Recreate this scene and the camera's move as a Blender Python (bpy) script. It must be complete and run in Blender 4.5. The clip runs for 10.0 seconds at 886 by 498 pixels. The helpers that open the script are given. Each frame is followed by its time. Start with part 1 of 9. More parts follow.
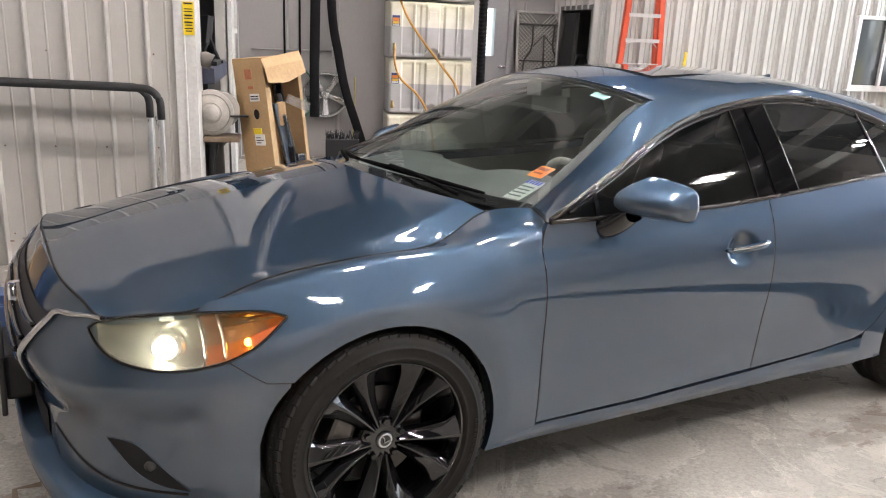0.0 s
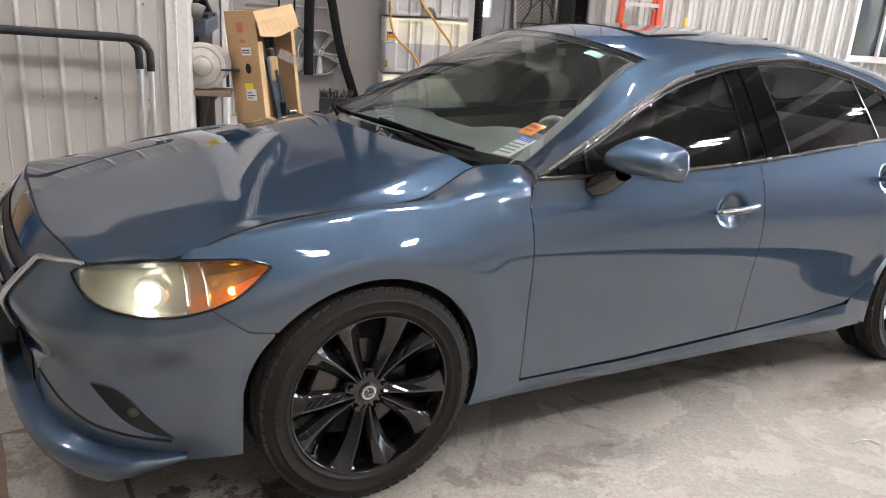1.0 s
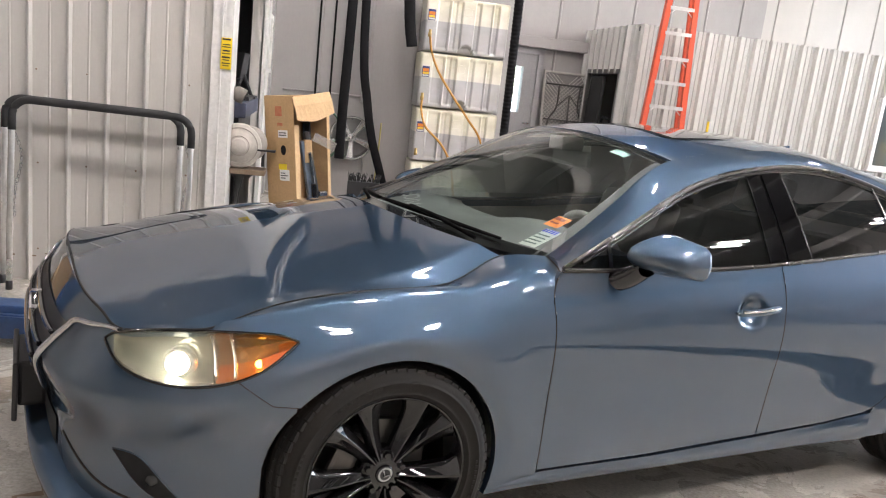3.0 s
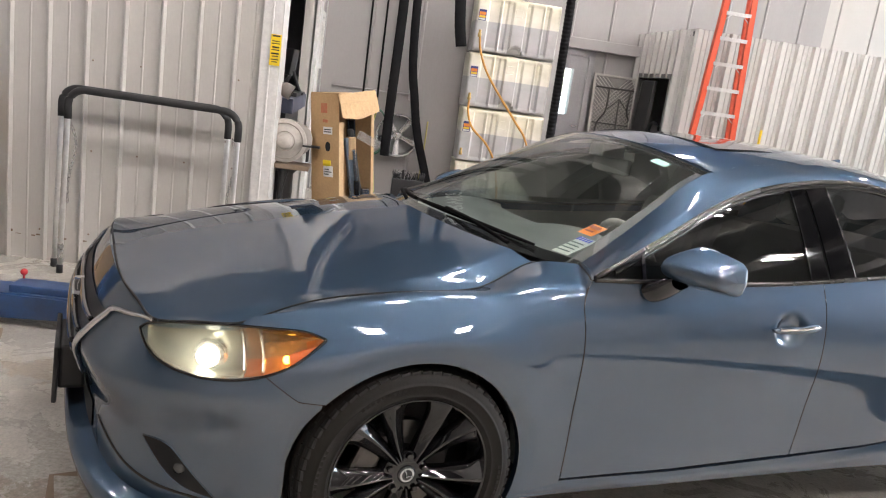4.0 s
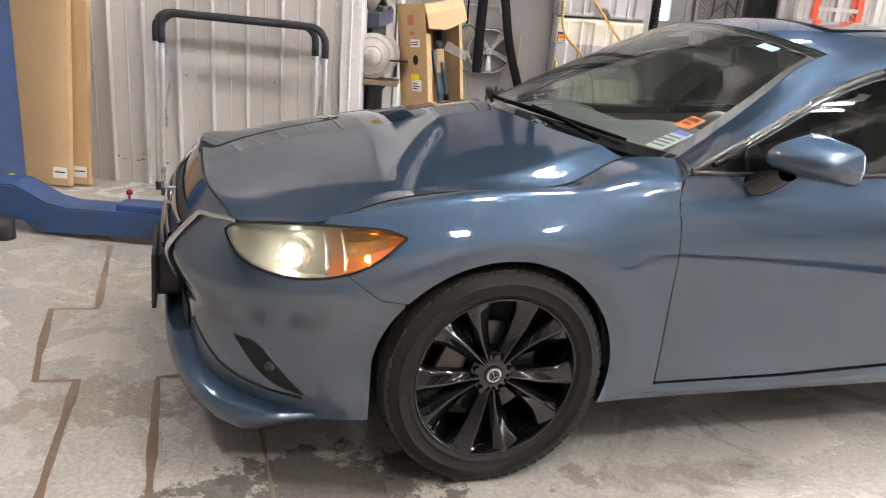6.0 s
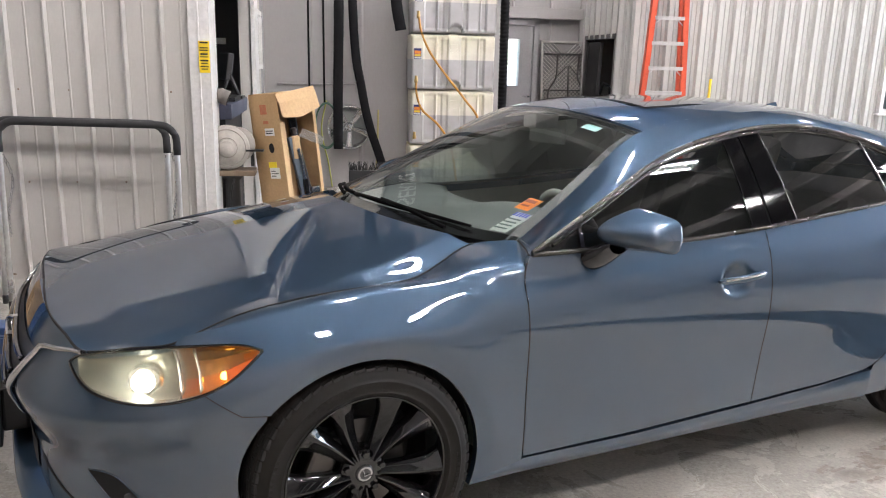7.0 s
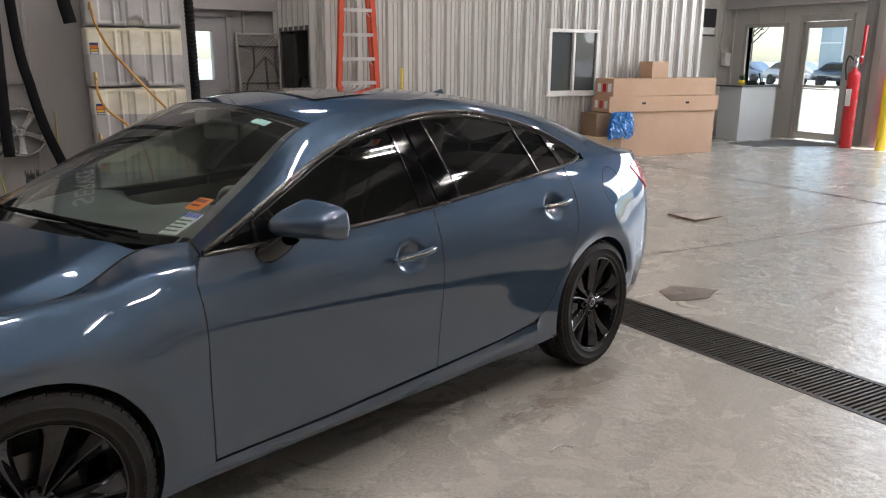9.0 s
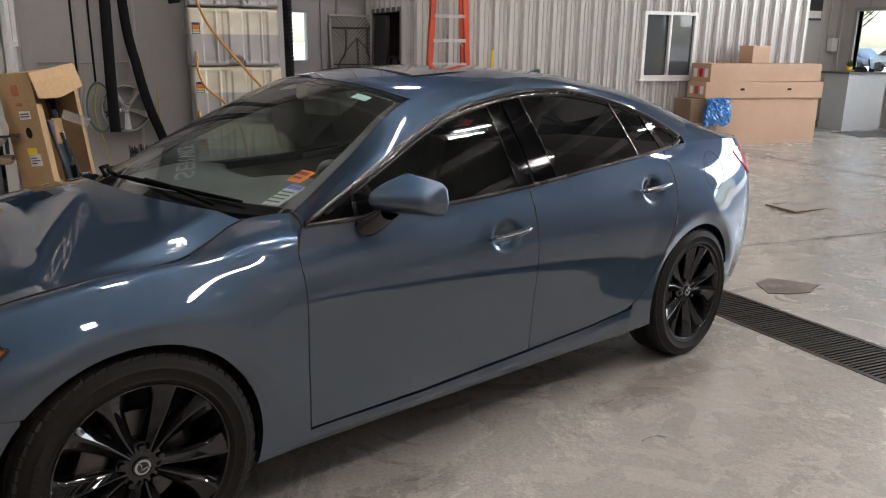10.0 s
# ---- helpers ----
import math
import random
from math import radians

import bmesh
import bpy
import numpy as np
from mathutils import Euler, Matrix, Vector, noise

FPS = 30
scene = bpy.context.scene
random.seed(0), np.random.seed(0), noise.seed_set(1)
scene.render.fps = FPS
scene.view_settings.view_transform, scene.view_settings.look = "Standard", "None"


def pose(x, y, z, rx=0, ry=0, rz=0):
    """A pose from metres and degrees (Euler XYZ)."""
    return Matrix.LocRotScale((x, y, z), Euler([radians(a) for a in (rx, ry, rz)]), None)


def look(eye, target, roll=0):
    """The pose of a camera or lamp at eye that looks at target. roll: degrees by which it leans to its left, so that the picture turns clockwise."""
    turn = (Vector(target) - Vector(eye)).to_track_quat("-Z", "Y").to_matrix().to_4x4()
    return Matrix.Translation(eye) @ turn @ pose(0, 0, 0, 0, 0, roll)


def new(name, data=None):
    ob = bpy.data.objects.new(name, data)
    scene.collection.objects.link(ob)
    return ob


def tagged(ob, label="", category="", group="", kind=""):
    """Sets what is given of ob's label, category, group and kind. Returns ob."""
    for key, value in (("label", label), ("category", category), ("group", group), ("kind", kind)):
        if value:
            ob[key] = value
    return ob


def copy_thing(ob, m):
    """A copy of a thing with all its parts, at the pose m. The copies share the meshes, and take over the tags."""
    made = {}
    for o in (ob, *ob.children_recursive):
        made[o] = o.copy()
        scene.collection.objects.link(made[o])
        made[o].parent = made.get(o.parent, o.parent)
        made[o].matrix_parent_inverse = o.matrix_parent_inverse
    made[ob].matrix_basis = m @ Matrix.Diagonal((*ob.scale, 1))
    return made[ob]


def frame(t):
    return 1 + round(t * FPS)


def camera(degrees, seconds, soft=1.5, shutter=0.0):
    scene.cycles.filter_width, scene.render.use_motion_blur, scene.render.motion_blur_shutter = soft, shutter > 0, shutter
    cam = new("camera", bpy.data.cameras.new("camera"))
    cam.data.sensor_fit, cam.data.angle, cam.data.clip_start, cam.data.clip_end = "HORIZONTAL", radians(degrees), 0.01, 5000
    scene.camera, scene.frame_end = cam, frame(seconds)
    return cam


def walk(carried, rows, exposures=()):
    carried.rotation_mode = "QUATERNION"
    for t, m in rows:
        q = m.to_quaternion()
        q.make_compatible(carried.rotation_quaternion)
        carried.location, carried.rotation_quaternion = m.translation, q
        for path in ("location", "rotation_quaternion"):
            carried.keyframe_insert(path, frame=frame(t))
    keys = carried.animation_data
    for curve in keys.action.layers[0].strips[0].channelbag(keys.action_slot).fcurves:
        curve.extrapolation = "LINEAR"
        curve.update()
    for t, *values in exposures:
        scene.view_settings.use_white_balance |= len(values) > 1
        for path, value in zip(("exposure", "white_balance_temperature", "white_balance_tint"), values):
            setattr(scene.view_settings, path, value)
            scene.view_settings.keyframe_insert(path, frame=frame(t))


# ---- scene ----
cam = camera(60.0, 10.0, soft=1.1)
PATH = [
    (0, (0.028, -2.79, 1.506), (0.417, -0.904, 0.964), 2.6),
    (0.5, (0.023, -2.798, 1.478), (0.417, -0.926, 0.893), 3.3),
    (1, (0.05, -2.793, 1.473), (0.454, -0.938, 0.846), 4.0),
    (1.5, (0.054, -2.796, 1.487), (0.457, -0.943, 0.853), 4.8),
    (2, (0.039, -2.824, 1.492), (0.43, -0.958, 0.888), 5.9),
    (2.5, (0.023, -2.853, 1.484), (0.4, -0.945, 1.016), 6.5),
    (2.7, (0.016, -2.848, 1.483), (0.384, -0.925, 1.075), 6.6),
    (3.8, (0.023, -2.834, 1.48), (0.276, -0.901, 1.032), 6.7),
    (4, (0.054, -2.849, 1.505), (0.29, -0.911, 1.071), 8.1),
    (4.5, (0.085, -2.868, 1.44), (0.269, -0.934, 0.961), 9.8),
    (5, (0.11, -2.846, 1.408), (0.229, -0.935, 0.833), 9.7),
    (5.2, (0.119, -2.814, 1.404), (0.202, -0.919, 0.768), 9.1),
    (6.3, (0.116, -2.794, 1.42), (0.139, -0.9, 0.779), 3.2),
    (6.5, (0.127, -2.788, 1.435), (0.204, -0.876, 0.852), 2.4),
    (7, (0.193, -2.831, 1.531), (0.487, -0.91, 1.057), 1.5),
    (7.5, (0.248, -2.849, 1.543), (0.759, -0.98, 1.048), 0.9),
    (8, (0.302, -2.884, 1.543), (1.022, -1.095, 1.016), 0.4),
    (8.5, (0.331, -2.902, 1.542), (1.201, -1.174, 1.034), 0.2),
    (9, (0.348, -2.92, 1.545), (1.298, -1.228, 1.061), 0.4),
    (9.5, (0.334, -2.918, 1.547), (1.282, -1.223, 1.068), 0.6),
    (10, (0.303, -2.877, 1.514), (1.063, -1.103, 0.991), 0.8),
]
EXPOSURES = [(0, 2.46, 6350, 10), (1, 2.5, 6250, 10), (2.5, 2.55, 6350, 10), (4, 2.5, 6400, 10), (4.5, 2.56, 6450, 10), (5.2, 2.64, 6450, 10), (6.5, 2.72, 6250, 10), (7, 2.45, 6150, 10), (7.5, 2.27, 6250, 10), (8, 2.04, 6350, 10), (8.5, 1.74, 6400, 10), (9, 1.44, 6450, 10), (9.5, 1.34, 6450, 10), (10, 1.46, 6450, 10)]
walk(cam, [(t, look(eye, target, roll)) for t, eye, target, roll in PATH], EXPOSURES)

# ---------------------------------------------------------------- world and light
world = bpy.data.worlds.new("sky")
scene.world = world
world.use_nodes = True
wn = world.node_tree
sky = wn.nodes.new("ShaderNodeTexSky")
sky.sky_type = "NISHITA"
sky.sun_disc = False
sky.sun_elevation, sky.sun_rotation = radians(77), radians(135)
wn.nodes["Background"].inputs["Strength"].default_value = 0.15
wn.links.new(sky.outputs["Color"], wn.nodes["Background"].inputs["Color"])

sun = new("sun", bpy.data.lights.new("sun", "SUN"))
sun.data.energy, sun.data.angle, sun.data.color = 4.5, radians(0.6), (1.0, 0.95, 0.88)
sun.matrix_world = look((22, -3, 36), (16, 3, 0))

door_light = new("overhead_door_daylight", bpy.data.lights.new("overhead_door_daylight", "AREA"))
door_light.data.shape, door_light.data.size, door_light.data.size_y = "RECTANGLE", 5.8, 2.2
door_light.data.energy, door_light.data.color = 110.0, (0.93, 0.97, 1.0)
door_light.matrix_world = look((14.15, 2.4, 3.0), (8.0, 2.2, 0.6))

# ---------------------------------------------------------------- materials
def shader(name, base=(0.5, 0.5, 0.5), rough=0.5, metal=0.0, coat=0.0, coat_rough=0.03, emit=None, strength=0.0, spec=0.5, transmission=0.0, ior=1.5):
    m = bpy.data.materials.new(name)
    m.use_nodes = True
    b = m.node_tree.nodes["Principled BSDF"]
    b.inputs["Base Color"].default_value = (*base, 1)
    b.inputs["Roughness"].default_value = rough
    b.inputs["Metallic"].default_value = metal
    b.inputs["Coat Weight"].default_value = coat
    b.inputs["Coat Roughness"].default_value = coat_rough
    b.inputs["Specular IOR Level"].default_value = spec
    b.inputs["Transmission Weight"].default_value = transmission
    b.inputs["IOR"].default_value = ior
    if emit:
        b.inputs["Emission Color"].default_value = (*emit, 1)
        b.inputs["Emission Strength"].default_value = strength
    return m


def node(m, kind, **values):
    n = m.node_tree.nodes.new(kind)
    for key, value in values.items():
        n.inputs[key].default_value = value
    return n


def link(m, a, b):
    m.node_tree.links.new(a, b)


def noise_of(m, scale, detail=4.0, rough=0.55, stretch=(1, 1, 1), coords="Object", distortion=0.0):
    """A noise over the object's own coordinates, in metres."""
    tc = m.node_tree.nodes.new("ShaderNodeTexCoord")
    mp = m.node_tree.nodes.new("ShaderNodeMapping")
    mp.inputs["Scale"].default_value = stretch
    link(m, tc.outputs[coords], mp.inputs["Vector"])
    n = node(m, "ShaderNodeTexNoise", Scale=scale, Detail=detail, Roughness=rough, Distortion=distortion)
    link(m, mp.outputs["Vector"], n.inputs["Vector"])
    return n.outputs["Fac"]


def ramp(m, fac, *stops):
    r = m.node_tree.nodes.new("ShaderNodeValToRGB")
    els = r.color_ramp.elements
    while len(els) < len(stops):
        els.new(0.5)
    for e, (pos, col) in zip(els, stops):
        e.position = pos
        e.color = (*col, 1) if len(col) == 3 else col
    link(m, fac, r.inputs["Fac"])
    return r.outputs["Color"]


def mix(m, fac, a, b, mode="MIX"):
    n = m.node_tree.nodes.new("ShaderNodeMix")
    n.data_type, n.blend_type = "RGBA", mode
    for sock, v in ((n.inputs[0], fac), (n.inputs[6], a), (n.inputs[7], b)):
        if isinstance(v, (int, float)):
            sock.default_value = v
        elif isinstance(v, tuple):
            sock.default_value = (*v, 1)
        else:
            link(m, v, sock)
    return n.outputs[2]


def worn(name, base, dirt, rough=0.5, metal=0.0, coarse=1.5, fine=40.0, amount=0.5, bump=0.05, stretch=(1, 1, 1), grit=0.07, **more):
    """A surface with stains at one scale and grain at another."""
    m = shader(name, base, rough, metal, **more)
    b = m.node_tree.nodes["Principled BSDF"]
    big = noise_of(m, coarse, 5, 0.6, stretch)
    small = noise_of(m, fine, 3, 0.6, stretch)
    stain = ramp(m, big, (0.42, (0, 0, 0)), (0.75, (amount, amount, amount)))
    col = mix(m, stain, base, dirt)
    grain = ramp(m, small, (0.3, (1 - grit * 1.3,) * 3), (0.7, (1 + grit,) * 3))
    link(m, mix(m, 1.0, col, grain, "MULTIPLY"), b.inputs["Base Color"])
    rr = ramp(m, big, (0.3, (rough * 0.8,) * 3), (0.8, (min(1, rough * 1.25),) * 3))
    link(m, rr, b.inputs["Roughness"])
    if bump:
        bp = node(m, "ShaderNodeBump", Strength=bump, Distance=0.01)
        link(m, small, bp.inputs["Height"])
        link(m, bp.outputs["Normal"], b.inputs["Normal"])
    return m


def car_paint():
    """Metallic base with fine flakes under a clear, slightly uneven lacquer."""
    m = shader("blue_metallic_paint", (0.07, 0.11, 0.16), 0.38, 0.90, coat=1.0, coat_rough=0.0)
    b = m.node_tree.nodes["Principled BSDF"]
    b.inputs["Specular Tint"].default_value = (0.22, 0.31, 0.42, 1)
    b.inputs["Coat IOR"].default_value = 1.95
    flake = noise_of(m, 900, 2, 0.7)
    haze = noise_of(m, 3.0, 4, 0.6)
    link(m, mix(m, flake, (0.040, 0.068, 0.108), (0.060, 0.100, 0.152)), b.inputs["Base Color"])
    link(m, ramp(m, haze, (0.35, (0.47,) * 3), (0.7, (0.51,) * 3)), b.inputs["Roughness"])
    link(m, ramp(m, haze, (0.45, (0.0,) * 3), (0.8, (0.012,) * 3)), b.inputs["Coat Roughness"])
    return m


def spot(m, cx, cy, rx, ry, ragged, turn=19):
    """A ragged patch on the floor: 1 inside, 0 outside."""
    tc = m.node_tree.nodes.new("ShaderNodeTexCoord")
    mp = m.node_tree.nodes.new("ShaderNodeMapping")
    mp.vector_type = "TEXTURE"
    mp.inputs["Location"].default_value = (cx, cy, 0)
    mp.inputs["Rotation"].default_value = (0, 0, radians(turn))
    mp.inputs["Scale"].default_value = (rx, ry, 1000)
    link(m, tc.outputs["Object"], mp.inputs["Vector"])
    ln = m.node_tree.nodes.new("ShaderNodeVectorMath")
    ln.operation = "LENGTH"
    link(m, mp.outputs["Vector"], ln.inputs[0])
    ad = m.node_tree.nodes.new("ShaderNodeMath")
    ad.operation = "MULTIPLY_ADD"
    ad.inputs[1].default_value = 2.4
    sb = m.node_tree.nodes.new("ShaderNodeMath")
    sb.operation = "SUBTRACT"
    sb.inputs[1].default_value = 0.72
    link(m, ln.outputs["Value"], sb.inputs[0])
    link(m, ragged, ad.inputs[0])
    link(m, sb.outputs[0], ad.inputs[2])
    return ramp(m, ad.outputs[0], (0.0, (1, 1, 1)), (0.5, (1, 1, 1)), (0.9, (1, 1, 1)), (1.0, (0, 0, 0))), ad


def floor_concrete():
    m = shader("sealed_concrete", (0.55, 0.53, 0.49), 0.4)
    b = m.node_tree.nodes["Principled BSDF"]
    broad = noise_of(m, 0.55, 5, 0.6)
    blot = noise_of(m, 2.2, 8, 0.68, distortion=0.8)
    fine = noise_of(m, 70, 5, 0.7)
    specks = noise_of(m, 26, 3, 0.7)
    mid = noise_of(m, 9, 6, 0.7)
    col = mix(m, broad, (0.50, 0.475, 0.425), (0.40, 0.378, 0.335))
    col = mix(m, ramp(m, mid, (0.30, (0.28,) * 3), (0.66, (0, 0, 0))), col, (0.38, 0.355, 0.31))
    col = mix(m, ramp(m, blot, (0.50, (0, 0, 0)), (0.80, (0.30,) * 3)), col, (0.35, 0.318, 0.275))
    col = mix(m, ramp(m, noise_of(m, 5.5, 10, 0.78, distortion=1.5), (0.62, (0, 0, 0)), (0.72, (0.30,) * 3)), col, (0.28, 0.245, 0.205))
    col = mix(m, ramp(m, specks, (0.69, (0, 0, 0)), (0.73, (0.6,) * 3)), col, (0.12, 0.105, 0.09))
    # damp and worn-through patches where the cars drip, some holding the car's painted shade
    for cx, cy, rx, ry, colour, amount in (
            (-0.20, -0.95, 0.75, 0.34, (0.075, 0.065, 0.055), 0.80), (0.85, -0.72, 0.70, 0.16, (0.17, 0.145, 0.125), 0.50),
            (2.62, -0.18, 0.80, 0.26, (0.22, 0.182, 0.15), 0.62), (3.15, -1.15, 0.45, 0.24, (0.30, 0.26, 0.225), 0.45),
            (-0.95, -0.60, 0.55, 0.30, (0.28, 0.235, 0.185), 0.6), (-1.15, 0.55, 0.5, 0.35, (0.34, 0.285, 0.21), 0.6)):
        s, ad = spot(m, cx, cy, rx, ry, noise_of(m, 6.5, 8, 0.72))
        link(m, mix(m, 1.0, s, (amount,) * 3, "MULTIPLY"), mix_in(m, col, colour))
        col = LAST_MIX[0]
    col = mix(m, 1.0, col, ramp(m, fine, (0.3, (0.75,) * 3), (0.7, (1.18,) * 3)), "MULTIPLY")
    link(m, col, b.inputs["Base Color"])
    link(m, ramp(m, blot, (0.3, (0.16,) * 3), (0.7, (0.36,) * 3)), b.inputs["Roughness"])
    bp = node(m, "ShaderNodeBump", Strength=0.22, Distance=0.004)
    link(m, fine, bp.inputs["Height"])
    bp2 = node(m, "ShaderNodeBump", Strength=0.40, Distance=0.014)
    link(m, noise_of(m, 14, 4, 0.6), bp2.inputs["Height"])
    link(m, bp.outputs["Normal"], bp2.inputs["Normal"])
    link(m, bp2.outputs["Normal"], b.inputs["Normal"])
    return m


LAST_MIX = [None]


def mix_in(m, col, colour):
    """A mix of col towards a colour; returns its factor socket and keeps its output."""
    n = m.node_tree.nodes.new("ShaderNodeMix")
    n.data_type = "RGBA"
    link(m, col, n.inputs[6])
    n.inputs[7].default_value = (*colour, 1)
    LAST_MIX[0] = n.outputs[2]
    return n.inputs[0]


def clear_pane(name, tint, ior=1.5, haze=0.0, haze_colour=(0.8, 0.8, 0.75), dust=0.0):
    """Thin glass: it lets light straight through and mirrors by its Fresnel gloss; haze scatters what shines through, dust lies on it."""
    m = bpy.data.materials.new(name)
    m.use_nodes = True
    nt = m.node_tree
    out = nt.nodes["Material Output"]
    nt.nodes.remove(nt.nodes["Principled BSDF"])
    clear = nt.nodes.new("ShaderNodeBsdfTransparent")
    clear.inputs["Color"].default_value = (*tint, 1)
    body = clear.outputs[0]
    if haze:
        tl = nt.nodes.new("ShaderNodeBsdfTranslucent")
        tl.inputs["Color"].default_value = (*haze_colour, 1)
        hz = nt.nodes.new("ShaderNodeMixShader")
        hz.inputs[0].default_value = haze
        link(m, body, hz.inputs[1])
        link(m, tl.outputs[0], hz.inputs[2])
        body = hz.outputs[0]
    if dust:
        df = nt.nodes.new("ShaderNodeBsdfDiffuse")
        df.inputs["Color"].default_value = (0.52, 0.58, 0.53, 1)
        dz = nt.nodes.new("ShaderNodeMixShader")
        smear = noise_of(m, 7.0, 4, 0.6)
        link(m, ramp(m, smear, (0.3, (dust * 0.6,) * 3), (0.75, (dust * 1.5,) * 3)), dz.inputs[0])
        link(m, body, dz.inputs[1])
        link(m, df.outputs[0], dz.inputs[2])
        body = dz.outputs[0]
    gl = nt.nodes.new("ShaderNodeBsdfGlossy")
    gl.inputs["Roughness"].default_value = 0.0
    fr = nt.nodes.new("ShaderNodeFresnel")
    fr.inputs["IOR"].default_value = ior
    mx = nt.nodes.new("ShaderNodeMixShader")
    link(m, fr.outputs[0], mx.inputs[0])
    link(m, body, mx.inputs[1])
    link(m, gl.outputs[0], mx.inputs[2])
    link(m, mx.outputs[0], out.inputs["Surface"])
    return m


def tank_plastic():
    """Milky plastic; the fluid inside shows as a greyer lower part with a level line."""
    m = shader("translucent_poly_tank", (0.78, 0.77, 0.73), 0.35)
    b = m.node_tree.nodes["Principled BSDF"]
    tc = m.node_tree.nodes.new("ShaderNodeTexCoord")
    sep = m.node_tree.nodes.new("ShaderNodeSeparateXYZ")
    link(m, tc.outputs["Object"], sep.inputs[0])
    level = ramp(m, sep.outputs["Z"], (0.34, (0.47, 0.465, 0.47)), (0.35, (0.76, 0.735, 0.65)), (0.60, (0.74, 0.70, 0.56)))
    blot = noise_of(m, 5, 4, 0.6)
    link(m, mix(m, 1.0, level, ramp(m, blot, (0.3, (0.84, 0.83, 0.80)), (0.7, (1.04,) * 3)), "MULTIPLY"), b.inputs["Base Color"])
    b.inputs["Subsurface Weight"].default_value = 0.15
    b.inputs["Subsurface Radius"].default_value = (0.05, 0.05, 0.04)
    return m


PAINT = car_paint()
CONCRETE = floor_concrete()
WALL_WHITE = worn("white_steel_panel", (0.515, 0.498, 0.465), (0.40, 0.37, 0.325), 0.38, coarse=1.3, fine=90, amount=0.30, bump=0.012, stretch=(1, 1, 0.35), grit=0.02)
WALL_GREY = worn("grey_steel_panel", (0.37, 0.355, 0.345), (0.27, 0.25, 0.24), 0.42, coarse=1.1, amount=0.4, bump=0.015, stretch=(1, 1, 0.4), grit=0.02)
CORRUGATED = worn("corrugated_white_steel", (0.55, 0.54, 0.515), (0.42, 0.395, 0.36), 0.26, metal=0.0, coarse=1.2, fine=90, amount=0.25, bump=0.01, stretch=(1, 1, 0.3), grit=0.02)
DOOR_GREY = worn("grey_painted_door", (0.34, 0.335, 0.34), (0.24, 0.23, 0.225), 0.4, amount=0.3)
WALL_DARK = worn("dark_steel_panel", (0.10, 0.10, 0.105), (0.07, 0.07, 0.07), 0.5, coarse=1.1, amount=0.5)
CEILING = worn("ceiling_liner", (0.13, 0.13, 0.13), (0.10, 0.10, 0.10), 0.6, amount=0.3)
TRIM_WHITE = worn("white_trim", (0.72, 0.71, 0.69), (0.5, 0.46, 0.4), 0.35, amount=0.35, coarse=4)
ALUMINIUM = worn("brushed_aluminium", (0.62, 0.62, 0.61), (0.45, 0.44, 0.42), 0.32, metal=0.9, amount=0.3)
STAND_STEEL = worn("bright_zinc_tube", (0.78, 0.78, 0.77), (0.55, 0.54, 0.52), 0.32, metal=0.75, amount=0.4, coarse=8)
CHROME = shader("chrome", (0.82, 0.82, 0.83), 0.06, 1.0)
CHROME_SOFT = worn("satin_chrome", (0.62, 0.62, 0.63), (0.42, 0.41, 0.4), 0.2, metal=1.0, amount=0.25, bump=0.0)
BLACK_PLASTIC = worn("black_plastic", (0.016, 0.016, 0.017), (0.035, 0.034, 0.033), 0.45, amount=0.4, bump=0.06, fine=160)
BLACK_GLOSS = shader("gloss_black", (0.006, 0.006, 0.007), 0.07, 0.0, coat=0.6)
BLACK_FOAM = worn("black_foam", (0.022, 0.022, 0.023), (0.05, 0.05, 0.05), 0.8, amount=0.4, fine=90, bump=0.15)
RUBBER = worn("tyre_rubber", (0.010, 0.0088, 0.0076), (0.026, 0.020, 0.0145), 0.62, spec=0.3, coarse=6, amount=0.5, bump=0.1, fine=130)
HOSE_BLACK = worn("black_hose", (0.007, 0.007, 0.008), (0.018, 0.017, 0.016), 0.75, amount=0.4, spec=0.12)
BOX_BROWN = worn("pinkish_box_board", (0.50, 0.325, 0.215), (0.42, 0.265, 0.17), 0.75, coarse=2.5, fine=70, amount=0.4, bump=0.05)
DARK = shader("dark_cavity", (0.008, 0.008, 0.009), 0.9)
CARDBOARD = worn("corrugated_cardboard", (0.48, 0.315, 0.155), (0.39, 0.25, 0.12), 0.75, coarse=2.5, fine=70, amount=0.5, bump=0.05)
CARDBOARD_PALE = worn("pale_cardboard", (0.56, 0.385, 0.205), (0.47, 0.31, 0.155), 0.75, coarse=2.5, fine=70, amount=0.4, bump=0.05)
BLUE_STEEL = worn("blue_painted_steel", (0.028, 0.075, 0.20), (0.05, 0.05, 0.06), 0.4, coarse=6, amount=0.6, fine=60)
RED_PAINT = worn("red_paint", (0.52, 0.02, 0.025), (0.35, 0.02, 0.02), 0.3, amount=0.3)
ORANGE_FIBRE = worn("orange_fibreglass", (0.66, 0.085, 0.03), (0.45, 0.07, 0.04), 0.4, coarse=5, amount=0.4)
YELLOW_PAINT = worn("yellow_paint", (0.80, 0.56, 0.02), (0.55, 0.38, 0.04), 0.4, amount=0.3)
TANK = tank_plastic()
LABEL_WHITE = worn("paper_label", (0.75, 0.75, 0.73), (0.6, 0.58, 0.52), 0.6, amount=0.2, bump=0)

